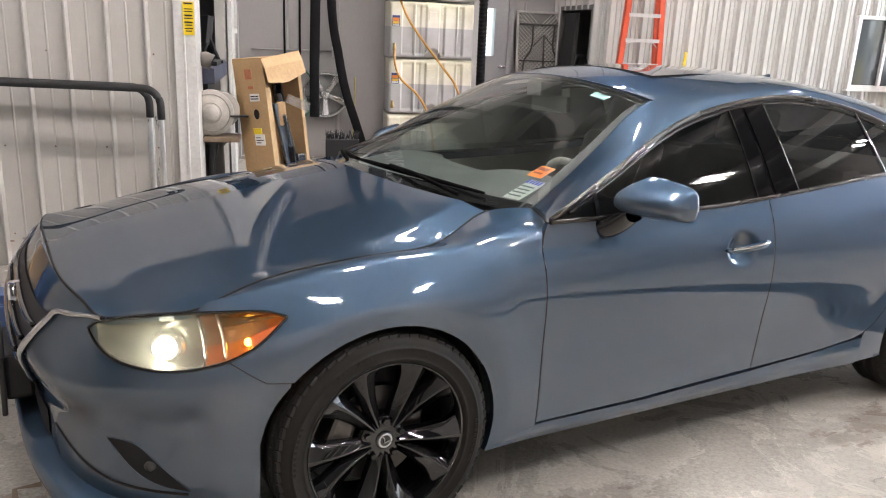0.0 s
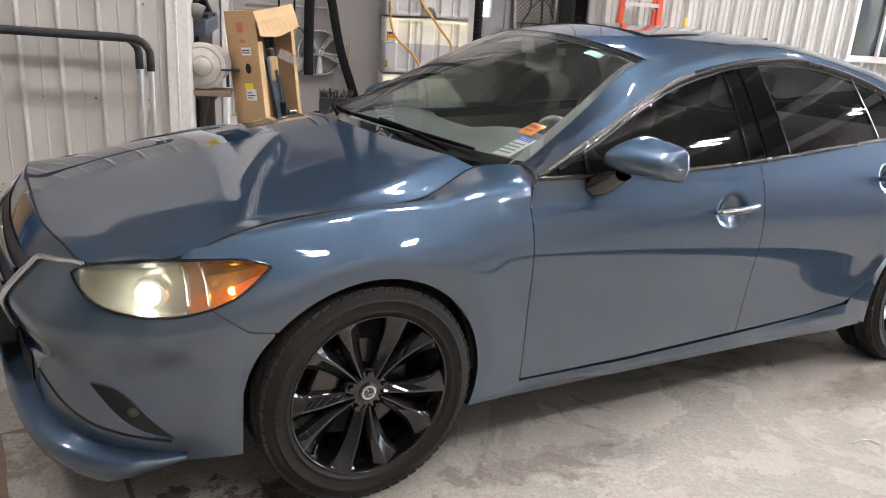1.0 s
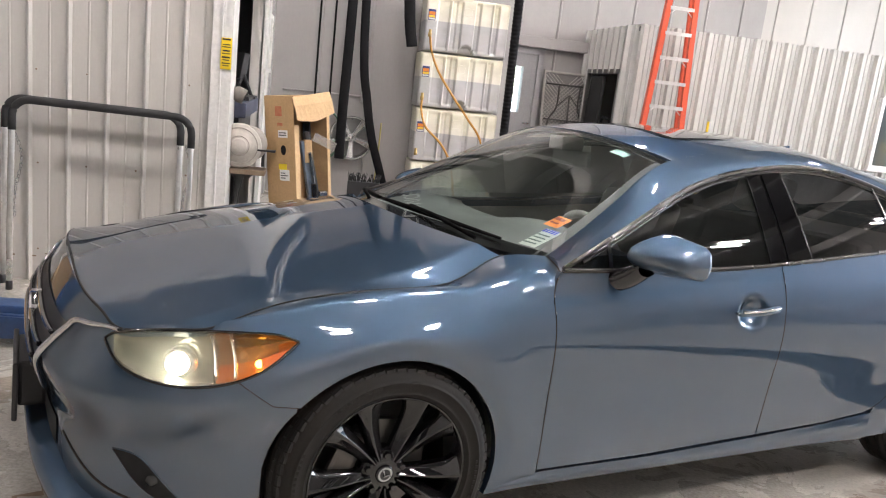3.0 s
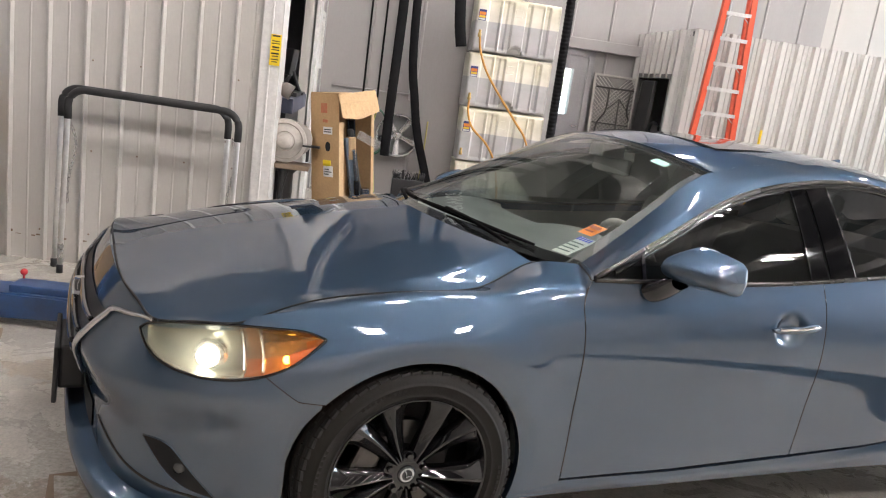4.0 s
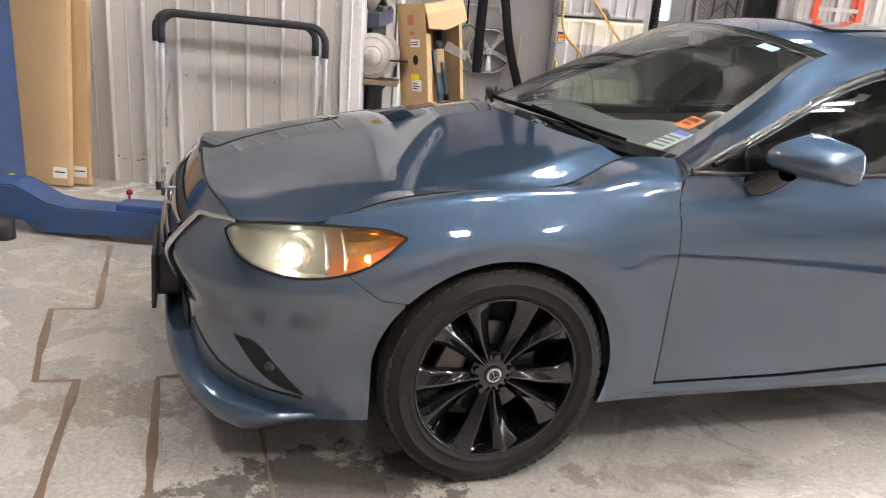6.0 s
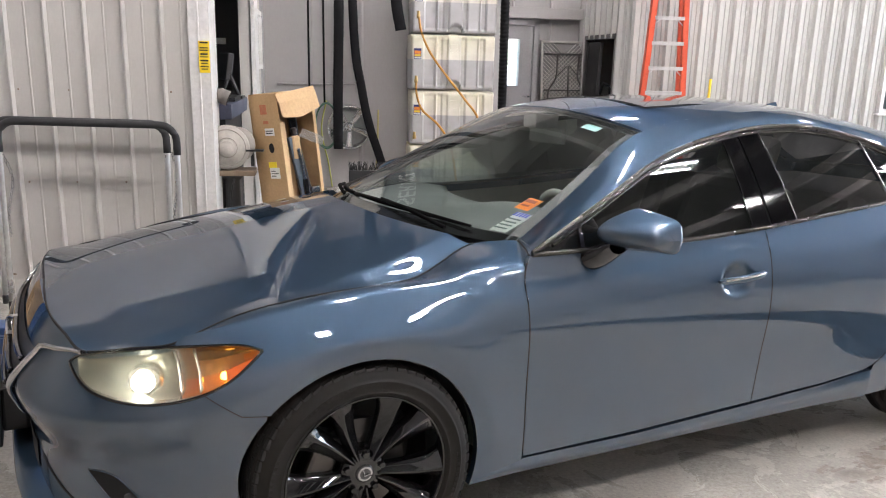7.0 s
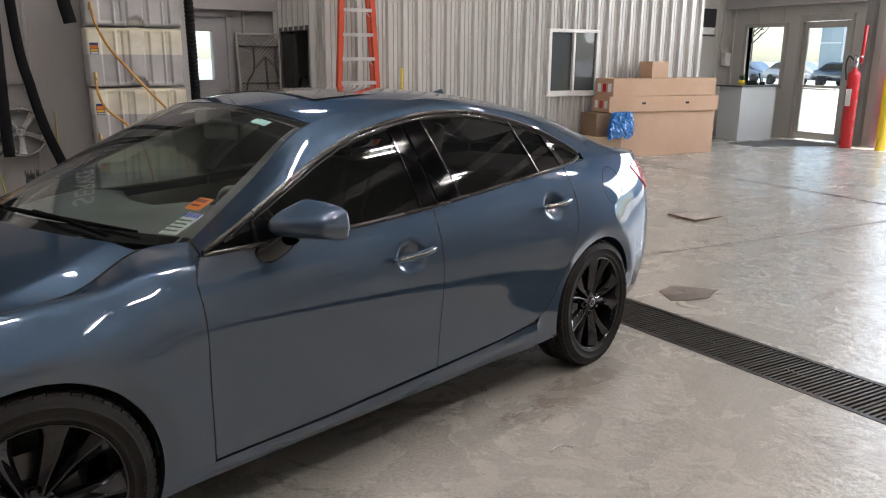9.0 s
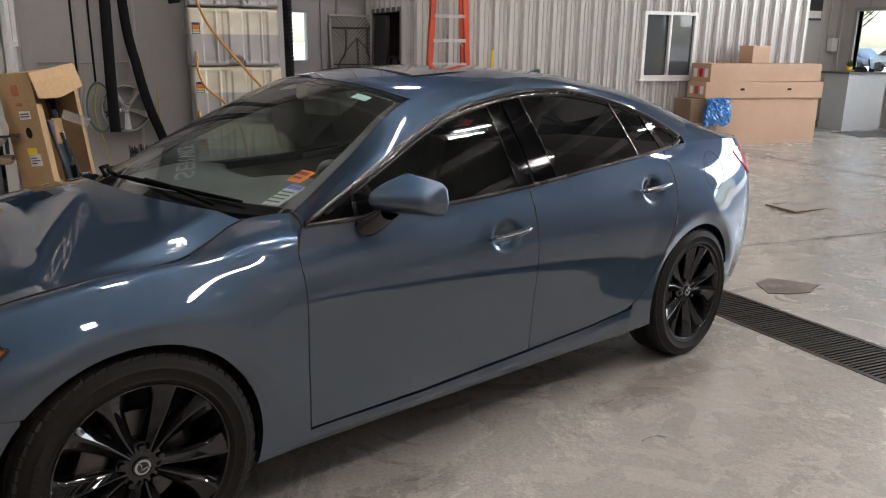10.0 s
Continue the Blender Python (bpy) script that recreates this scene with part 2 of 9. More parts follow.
# ---------------------------------------------------------------- building blocks
def part(name, bm, material, parent=None, label="", smooth=False):
    me = bpy.data.meshes.new(name)
    bm.normal_update()
    bm.to_mesh(me)
    bm.free()
    for m in material if isinstance(material, (list, tuple)) else [material]:
        me.materials.append(m)
    if smooth:
        me.shade_smooth()
    ob = new(name, me)
    if parent:
        ob.parent = parent
    return tagged(ob, label) if label else ob


def thing(name, m, label, category, group="", kind=""):
    e = new(name)
    e.empty_display_size = 0.2
    e.matrix_world = m
    return tagged(e, label, category, group, kind)


def structure(name, bm, material, label="", category="wall", smooth=False):
    return tagged(part(name, bm, material, None, smooth=smooth), label, category, "", "structure")


def box(bm, x0, x1, y0, y1, z0, z1, bevel=0.0, m=None, mat=0):
    r = bmesh.ops.create_cube(bm, size=1)
    vs = r["verts"]
    for v in vs:
        v.co = Vector((x0 + (v.co.x + 0.5) * (x1 - x0), y0 + (v.co.y + 0.5) * (y1 - y0), z0 + (v.co.z + 0.5) * (z1 - z0)))
    fs = {f for v in vs for f in v.link_faces}
    if bevel:
        es = list({e for v in vs for e in v.link_edges})
        out = bmesh.ops.bevel(bm, geom=es, offset=bevel, segments=2, profile=0.6, affect="EDGES")
        fs = set(out["faces"]) | {f for f in fs if f.is_valid}
        vs = list({v for f in fs for v in f.verts})
    for f in fs:
        f.material_index = mat
    if m is not None:
        bmesh.ops.transform(bm, matrix=m, verts=vs)
    return vs


def boxed(*args, **kw):
    bm = bmesh.new()
    box(bm, *args, **kw)
    return bm


def cyl(bm, p, q, r, r2=None, seg=16, cap=True, mat=0):
    """A round bar from p to q."""
    p, q = Vector(p), Vector(q)
    d = q - p
    before = len(bm.faces)
    res = bmesh.ops.create_cone(bm, cap_ends=cap, segments=seg, radius1=r, radius2=r if r2 is None else r2, depth=d.length)
    m = Matrix.Translation((p + q) / 2) @ d.to_track_quat("Z", "Y").to_matrix().to_4x4()
    bmesh.ops.transform(bm, matrix=m, verts=res["verts"])
    for f in {f for v in res["verts"] for f in v.link_faces}:
        f.material_index = mat
        f.smooth = len(f.verts) == 4
    return res["verts"]


def lathe(bm, profile, seg=48, axis="Y", centre=(0, 0, 0), mat=0, smooth=True, phase=0.0):
    """Turns (radius, along) pairs about an axis."""
    rings = []
    c = Vector(centre)
    for r, a in profile:
        ring = []
        for i in range(seg):
            t = 2 * math.pi * i / seg + phase
            if axis == "Y":
                p = Vector((r * math.cos(t), a, r * math.sin(t)))
            elif axis == "Z":
                p = Vector((r * math.cos(t), r * math.sin(t), a))
            else:
                p = Vector((a, r * math.cos(t), r * math.sin(t)))
            ring.append(bm.verts.new(c + p))
        rings.append(ring)
    for a, b in zip(rings, rings[1:]):
        for i in range(seg):
            j = (i + 1) % seg
            f = bm.faces.new((a[i], a[j], b[j], b[i]))
            f.smooth, f.material_index = smooth, mat
    return rings


def tube(bm, pts, r, seg=8, mat=0, closed=False, cap=True, flat=1.0):
    """A tube along points; r is a number or one for each point."""
    pts = [Vector(p) for p in pts]
    n = len(pts)
    rings = []
    up = Vector((0, 0, 1))
    for i, p in enumerate(pts):
        d = (pts[(i + 1) % n] - pts[i - 1]) if closed else (pts[min(i + 1, n - 1)] - pts[max(i - 1, 0)])
        d.normalize()
        ref = up if abs(d.z) < 0.92 else Vector((0, 1, 0))
        a = d.cross(ref).normalized()
        b = a.cross(d)
        rad = r[i] if isinstance(r, (list, tuple)) else r
        rings.append([bm.verts.new(p + rad * (math.cos(2 * math.pi * k / seg) * a + flat * math.sin(2 * math.pi * k / seg) * b)) for k in range(seg)])
    pairs = list(zip(rings, rings[1:])) + ([(rings[-1], rings[0])] if closed else [])
    for a, b in pairs:
        for k in range(seg):
            j = (k + 1) % seg
            f = bm.faces.new((a[k], a[j], b[j], b[k]))
            f.smooth, f.material_index = True, mat
    if cap and not closed:
        bm.faces.new(rings[0][::-1]).material_index = mat
        bm.faces.new(rings[-1]).material_index = mat


def curve_pts(ctrl, n=8):
    """Points on a Catmull-Rom curve through ctrl."""
    c = [Vector(p) for p in ctrl]
    c = [2 * c[0] - c[1]] + c + [2 * c[-1] - c[-2]]
    out = []
    for i in range(1, len(c) - 2):
        for k in range(n):
            t = k / n
            p0, p1, p2, p3 = c[i - 1:i + 3]
            out.append(0.5 * (2 * p1 + (p2 - p0) * t + (2 * p0 - 5 * p1 + 4 * p2 - p3) * t * t + (3 * p1 - p0 - 3 * p2 + p3) * t ** 3))
    out.append(c[-2])
    return out


def outline(bm, pts, depth, m=None, mat=0):
    """A closed flat outline (x, z) given depth along y."""
    front = [bm.verts.new((x, 0, z)) for x, z in pts]
    back = [bm.verts.new((x, depth, z)) for x, z in pts]
    fs = [bm.faces.new(front), bm.faces.new(back[::-1])]
    n = len(pts)
    for i in range(n):
        fs.append(bm.faces.new((front[i - 1], back[i - 1], back[i], front[i])))
    for f in fs:
        f.material_index = mat
    if m is not None:
        bmesh.ops.transform(bm, matrix=m, verts=front + back)
    bmesh.ops.recalc_face_normals(bm, faces=fs)
    return front + back


def grid_faces(bm, rows, mat=0, smooth=True, flip=False):
    """Faces over a grid of points (rows of Vectors); returns the grid of verts."""
    vs = [[bm.verts.new(p) for p in row] for row in rows]
    for a, b in zip(vs, vs[1:]):
        for i in range(len(a) - 1):
            q = (a[i], a[i + 1], b[i + 1], b[i])
            f = bm.faces.new(q[::-1] if flip else q)
            f.smooth, f.material_index = smooth, mat
    return vs

# ---------------------------------------------------------------- the hall
CAR = Matrix(((0.9452, -0.3258, 0.0189, 0), (0.325, 0.945, 0.036, 0), (-0.0296, -0.0279, 0.9992, 0), (0, 0, 0, 1)))


def ground_z(x, y):
    """The slab falls towards the trench drain and the bay, and is level farther off."""
    plane = -0.0189 * x - 0.036 * y
    r = math.hypot((x - 1.2) / 1.15, (y - 0.3))
    w = min(1.0, max(0.0, (7.0 - r) / 3.6))
    w = w * w * (3 - 2 * w)
    return plane * w


DRAIN = (3.60, 4.06)  # the trench drain's near and far edge


def floor():
    bm = bmesh.new()
    xs = sorted({round(-8 + 0.35 * i, 3) for i in range(66)} | {DRAIN[0], DRAIN[1]})
    xs = [x for x in xs if x <= 15 and not any(0 < abs(x - d) < 0.12 for d in DRAIN)]
    ys = [-7 + 0.35 * i for i in range(48)]
    vs = {}
    for i, x in enumerate(xs):
        for j, y in enumerate(ys):
            vs[i, j] = bm.verts.new((x, y, ground_z(x, y)))
    for i in range(len(xs) - 1):
        mid = (xs[i] + xs[i + 1]) / 2
        if DRAIN[0] < mid < DRAIN[1]:
            continue
        for j in range(len(ys) - 1):
            bm.faces.new((vs[i, j], vs[i + 1, j], vs[i + 1, j + 1], vs[i, j + 1])).smooth = True
    structure("floor", bm, CONCRETE, "grey sealed concrete shop floor with stains, scuffs and painted shade by the car", "floor")


floor()


def ribbed(name, x0, x1, z0, z1, m, material, label, pitch=0.2286, rib=0.045, depth=0.022, holes=(), thick=0.12, wide=0.6, phase=0.0, minor=()):
    """A sheet-steel wall with standing ribs; it stands in the plane y = 0 of m with its face towards -y. holes: (x0, x1, z0, z1)."""
    bm = bmesh.new()
    cuts = sorted({x0, x1} | {h[k] for h in holes for k in (0, 1)})
    zc = sorted({z0, z1} | {h[k] for h in holes for k in (2, 3)})
    prof = []
    n0, n1 = math.floor((x0 - phase) / pitch) - 1, math.ceil((x1 - phase) / pitch) + 1
    for k in range(n0, n1 + 1):
        c = k * pitch + phase
        for dx, d in ((-rib / 2, 0), (-rib * (1 - wide) / 2, -depth), (rib * (1 - wide) / 2, -depth), (rib / 2, 0)):
            prof.append((c + dx, d))
        for mc, mw, md in minor:
            for dx, d in ((-mw / 2, 0), (-mw * 0.15, -md), (mw * 0.15, -md), (mw / 2, 0)):
                prof.append((c + mc + dx, d))
    px = [p[0] for p in prof]
    pd = [p[1] for p in prof]
    xs = sorted({x for x in px if x0 < x < x1} | set(cuts))
    for a, b in zip(xs, xs[1:]):
        if b - a < 1e-5:
            continue
        da, db = (float(np.interp(v, px, pd)) for v in (a, b))
        for za, zb in zip(zc, zc[1:]):
            mx, mz = (a + b) / 2, (za + zb) / 2
            if any(h[0] < mx < h[1] and h[2] < mz < h[3] for h in holes):
                continue
            q = [bm.verts.new(p) for p in ((a, da, za), (b, db, za), (b, db, zb), (a, da, zb))]
            bm.faces.new(q)
            r = [bm.verts.new(p) for p in ((a, thick, za), (b, thick, za), (b, thick, zb), (a, thick, zb))]
            bm.faces.new(r[::-1])
            if zb == z1:
                bm.faces.new((q[3], q[2], r[2], r[3]))
    for h in holes:
        for (xa, za), (xb, zb) in (((h[0], h[2]), (h[0], h[3])), ((h[1], h[3]), (h[1], h[2])), ((h[0], h[3]), (h[1], h[3])), ((h[1], h[2]), (h[0], h[2]))):
            bm.faces.new([bm.verts.new(p) for p in ((xa, 0, za), (xb, 0, zb), (xb, thick, zb), (xa, thick, za))])
    bmesh.ops.remove_doubles(bm, verts=bm.verts, dist=1e-5)
    bmesh.ops.transform(bm, matrix=m, verts=bm.verts)
    return structure(name, bm, material, label)


ROOF_Z = 6.0
# the service room in front, its corner post at x = -0.58
ribbed("wall_service_room_front", -8.0, -0.60, -0.15, 3.1, pose(0, 2.36, 0), WALL_WHITE, "white ribbed steel wall panel with rust specks and scuffs", pitch=0.2286, rib=0.034, depth=0.024, wide=0.75, phase=-0.1428, minor=((0.115, 0.016, 0.003),))
ribbed("wall_service_room_side", 2.36, 6.7, -0.15, 3.1, pose(-0.58, 0, 0, 0, 0, 90), WALL_WHITE, "white ribbed steel wall with a dark doorway", pitch=0.2286, holes=((2.62, 5.55, -0.15, 2.3), (5.95, 6.45, 1.45, 1.98)))
# set-back grey wall behind the tanks
ribbed("wall_tank_bay", -0.58, 2.35, -0.2, 3.4, pose(0, 6.7, 0), WALL_GREY, "grey steel liner wall behind the tanks", pitch=0.6, rib=0.05, depth=0.014)
ribbed("wall_tank_bay_return", 6.70, 9.1, -0.2, ROOF_Z, pose(2.35, 0, 0, 0, 0, 90), WALL_GREY, "grey steel return wall beside the tanks", pitch=0.6)
ribbed("wall_back", 2.35, 7.0, -0.2, ROOF_Z, pose(0, 9.1, 0), WALL_GREY, "grey steel back wall of the hall", pitch=0.6, holes=((2.78, 3.12, 1.2, 1.9),))
ribbed("wall_back_pale", 7.0, 14.2, -0.2, ROOF_Z, pose(0, 9.1, 0), WALL_WHITE, "pale steel back wall behind the counter", pitch=0.6)
# the inner office of corrugated sheet
ribbed("wall_office_front", 4.07, 11.08, -0.2, 2.54, pose(0, 7.0, 0), CORRUGATED, "white corrugated steel office wall with a sliding window", pitch=0.2286, rib=0.075, depth=0.060, wide=0.42, minor=((0.082, 0.018, 0.014), (0.146, 0.018, 0.014)), holes=((7.78, 8.68, 1.05, 1.94),))
ribbed("wall_office_side", -9.1, -7.12, -0.2, 2.54, pose(4.07, 0, 0, 0, 0, -90), CORRUGATED, "white corrugated steel side wall with a dark opening", pitch=0.2286, rib=0.075, depth=0.060, wide=0.42, minor=((0.082, 0.018, 0.014), (0.146, 0.018, 0.014)), holes=((-8.62, -7.42, -0.2, 1.9),))
ribbed("wall_office_end", 7.12, 9.1, -0.2, 2.54, pose(11.08, 0, 0, 0, 0, 90), CORRUGATED, "white corrugated steel end wall", pitch=0.2286, rib=0.075, depth=0.060, wide=0.42, minor=((0.082, 0.018, 0.014), (0.146, 0.018, 0.014)))
structure("office_lid", boxed(4.1, 11.05, 7.1, 9.08, 2.46, 2.52), CEILING, "plain flat roof of the inner office", "ceiling")
# outer walls
ribbed("wall_east", -9.1, -5.45, -0.2, ROOF_Z, pose(14.2, 0, 0, 0, 0, -90), WALL_WHITE, "pale steel wall with a glazed door and a window", pitch=0.6, holes=((-8.62, -7.73, 1.05, 2.2), (-7.30, -6.30, -0.2, 2.34)))
ribbed("wall_east_south", 0.6, 7.0, -0.2, ROOF_Z, pose(14.2, 0, 0, 0, 0, -90), WALL_GREY, "grey steel wall beside the overhead door", pitch=0.6)
structure("wall_east_header", boxed(14.2, 14.32, -0.6, 5.45, 4.2, ROOF_Z), WALL_GREY, "grey steel header over the open overhead door")
ribbed("wall_west", -7.0, 2.36, -0.2, ROOF_Z, pose(-8.0, 0, 0, 0, 0, 90), WALL_WHITE, "white ribbed steel end wall", pitch=0.6)
ribbed("wall_south", -14.2, 8.0, -0.2, ROOF_Z, pose(0, -7.0, 0, 0, 0, 180), WALL_GREY, "grey steel wall of the hall", pitch=0.6)
structure("wall_tank_bay_upper", boxed(-0.58, 2.35, 6.72, 6.8, 3.4, ROOF_Z), WALL_GREY, "grey upper wall over the tank bay")
structure("wall_room_header", boxed(-8.0, -0.60, 2.38, 2.48, 3.1, ROOF_Z), WALL_DARK, "dark upper wall over the service room")
structure("wall_room_header_side", boxed(-0.68, -0.60, 2.48, 6.7, 3.1, ROOF_Z), worn("navy_board", (0.03, 0.035, 0.055), (0.05, 0.05, 0.06), 0.5, amount=0.3), "dark upper wall over the service room side")


def hall_ceiling():
    bm = bmesh.new()
    box(bm, -8.1, 14.3, -7.1, 9.2, ROOF_Z, ROOF_Z + 0.1)
    for i in range(9):
        x = -6 + 2.4 * i
        box(bm, x - 0.06, x + 0.06, -7, 9.1, ROOF_Z - 0.28, ROOF_Z - 0.002, mat=1)
    structure("ceiling", bm, [CEILING, TRIM_WHITE], "grey lined steel roof with purlins", "ceiling")


hall_ceiling()

# ---------------------------------------------------------------- strip lights under the roof
TUBE_LIGHT = shader("fluorescent_tube", (1, 1, 1), 0.4, emit=(1.0, 0.91, 0.88), strength=190.0)


def strip_light():
    e = thing("strip_light", pose(0, 0, 0), "white twin-tube strip light hung under the roof", "ceiling light", "strip lights under the roof")
    bm = bmesh.new()
    box(bm, -0.16, 0.16, -0.30, 0.30, 0.03, 0.09, bevel=0.01)
    part("housing", bm, worn("grey_lamp_housing", (0.20, 0.20, 0.20), (0.14, 0.14, 0.14), 0.5, amount=0.3), e)
    for x in (-0.10, 0.10):
        b2 = bmesh.new()
        cyl(b2, (x, -0.22, 0), (x, 0.22, 0), 0.014, seg=10)
        part("tube", b2, TUBE_LIGHT, e)
    for y in (-0.22, 0.22):
        bm = bmesh.new()
        cyl(bm, (0, y, 0.088), (0, y, 0.60), 0.006, seg=6)
        part("hanger", bm, ALUMINIUM, e)
    return e


LIGHT_Z = ROOF_Z - 0.598
first_light = strip_light()
first_light.matrix_world = pose(-3.2, -0.6, LIGHT_Z, 0, 0, -65)
for lx, ly in ((0.9, -0.6), (1.9, 0.9), (4.2, -1.0), (7.0, -1.25), (0.9, -4.2), (4.2, -3.4), (9.8, -2.1), (3.4, 5.0), (7.6, 2.6), (10.6, 3.2), (12.3, -0.3)):
    copy_thing(first_light, pose(lx, ly, LIGHT_Z, 0, 0, -65))

# ---------------------------------------------------------------- the car
def natural(ts, vals):
    """A natural cubic spline through vals at ts; returns a function of an array."""
    t = np.asarray(ts, float)
    v = np.asarray(vals, float)
    v = v.reshape(len(t), -1)
    n = len(t)
    h = np.diff(t)
    a = np.zeros((n, n))
    b = np.zeros_like(v)
    a[0, 0] = a[-1, -1] = 1
    for i in range(1, n - 1):
        a[i, i - 1], a[i, i], a[i, i + 1] = h[i - 1], 2 * (h[i - 1] + h[i]), h[i]
        b[i] = 6 * ((v[i + 1] - v[i]) / h[i] - (v[i] - v[i - 1]) / h[i - 1])
    m = np.linalg.solve(a, b)

    def f(x):
        x = np.atleast_1d(np.asarray(x, float))
        i = np.clip(np.searchsorted(t, x) - 1, 0, n - 2)
        d = (x - t[i])[:, None]
        e = (t[i + 1] - x)[:, None]
        hi = h[i][:, None]
        return m[i] * e ** 3 / (6 * hi) + m[i + 1] * d ** 3 / (6 * hi) + (v[i] / hi - m[i] * hi / 6) * e + (v[i + 1] / hi - m[i + 1] * hi / 6) * d

    return f


# stations along the body, from the middle of the nose round the flank to the middle of the tail
PLAN_X = natural(range(19), (-0.895, -0.874, -0.815, -0.695, -0.48, -0.22, 0, 0.3, 0.55, 1.1, 1.6, 2.2, 2.6, 2.83, 3.1, 3.4, 3.65, 3.83, 3.9))
PLAN_Y = natural(range(19), (0, 0.36, 0.60, 0.75, 0.845, 0.893, 0.908, 0.905, 0.897, 0.893, 0.895, 0.903, 0.912, 0.916, 0.905, 0.855, 0.74, 0.48, 0))
# each rail: offsets in x and inwards in y from the plan, and its height, at a few stations
RAILS = [
    natural((0, 2, 4, 6, 9, 12, 15, 18), ((0.05, 0, 0.17), (0.04, 0.03, 0.17), (0.02, 0.05, 0.185), (0, 0.03, 0.21), (0, 0.025, 0.215), (0, 0.03, 0.24), (-0.03, 0.05, 0.27), (-0.06, 0, 0.30))),
    natural((0, 2, 4, 6, 9, 12, 15, 18), ((0.035, 0, 0.29), (0.026, 0.022, 0.30), (0, 0.034, 0.35), (0, 0.012, 0.38), (0, 0.013, 0.36), (0, 0.015, 0.40), (-0.01, 0.015, 0.42), (-0.02, 0, 0.44))),
    natural((0, 2, 4, 6, 9, 12, 15, 18), ((0.020, 0, 0.43), (0.022, 0.020, 0.44), (0, 0.022, 0.48), (0, 0.003, 0.55), (0, 0.004, 0.53), (0, 0.006, 0.56), (0, 0, 0.58), (0, 0, 0.58))),
    natural((0, 2, 4, 6, 9, 12, 15, 18), ((0.005, 0, 0.575), (-0.012, -0.004, 0.575), (0, -0.004, 0.60), (0, -0.008, 0.70), (0, -0.004, 0.70), (0, -0.007, 0.72), (0, 0, 0.75), (0, 0, 0.76))),
    natural((0, 2, 4, 6, 8, 9, 12, 15, 18), ((0.04, 0, 0.70), (0.025, 0.02, 0.695), (0.01, 0.035, 0.715), (0, 0.022, 0.785), (0, 0.012, 0.82), (0, 0.012, 0.84), (0, 0.022, 0.88), (-0.01, 0.02, 0.90), (-0.01, 0, 0.91))),
    natural((0, 2, 3, 4, 5, 6, 7, 8, 9, 12, 15, 18), ((0.075, 0, 0.77), (0.05, 0.025, 0.745), (0.02, 0.035, 0.735), (0, 0.070, 0.778), (0, 0.082, 0.826), (0, 0.090, 0.868), (0, 0.060, 0.876), (0, 0.034, 0.872), (0, 0.036, 0.905), (0, 0.062, 0.99), (-0.02, 0.07, 1.01), (-0.03, 0, 1.0))),
]
TOP_FRONT = natural((0, 1, 2, 3, 3.6, 4.2, 4.6, 5, 5.5, 6, 6.6, 7, 7.3, 7.6, 8), ((-0.80, 0, 0.782), (-0.79, 0.40, 0.776), (-0.75, 0.60, 0.758), (-0.695, 0.694, 0.739), (-0.60, 0.747, 0.754), (-0.505, 0.770, 0.762), (-0.430, 0.765, 0.787), (-0.335, 0.755, 0.817), (-0.17, 0.750, 0.846), (0, 0.750, 0.861), (0.16, 0.742, 0.870), (0.25, 0.722, 0.887), (0.34, 0.685, 0.918), (0.455, 0.635, 0.947), (0.610, 0.672, 0.959)))
TOP_BELT = natural((8, 9, 10, 11, 12, 13, 14, 15, 16, 17, 18), ((0.54, 0.845, 0.945), (1.1, 0.842, 0.952), (1.6, 0.835, 0.98), (2.2, 0.82, 1.035), (2.6, 0.80, 1.075), (2.83, 0.785, 1.093), (3.1, 0.765, 1.10), (3.4, 0.73, 1.092), (3.62, 0.65, 1.075), (3.76, 0.45, 1.07), (3.80, 0, 1.07)))
ARCH_R, HUB_Z, BASE = 0.362, 0.338, 2.83


def rails_at(s, front):
    """The section's points at stations s: an array (len(s), 7, 3)."""
    s = np.atleast_1d(s)
    x, y = PLAN_X(s)[:, 0], PLAN_Y(s)[:, 0]
    out = []
    for r in RAILS:
        o = r(s)
        out.append(np.stack([x + o[:, 0], np.maximum(0, y - o[:, 1] * np.minimum(1, y / 0.3)), o[:, 2]], -1))
    belt = TOP_BELT(np.maximum(s, 8.0))
    if front:
        w = np.clip((s - 6.2) / 1.8, 0, 1)[:, None]
        w = w * w * (3 - 2 * w)
        out.append((1 - w) * TOP_FRONT(s) + w * (belt + (PLAN_X(s) - PLAN_X([8.0])) * (1, 0, 0)))
    else:
        out.append(belt + np.minimum(0, PLAN_X(s) - PLAN_X([8.0])) * (1, 0, 0))
    return np.stack(out, 1)


def top_shift(s, front):
    """What is added towards the top of the wing, so that wing and door share the flank below it."""
    return TOP_FRONT(s) - rails_at(s, True)[:, 6] if front else np.zeros((len(s), 3))


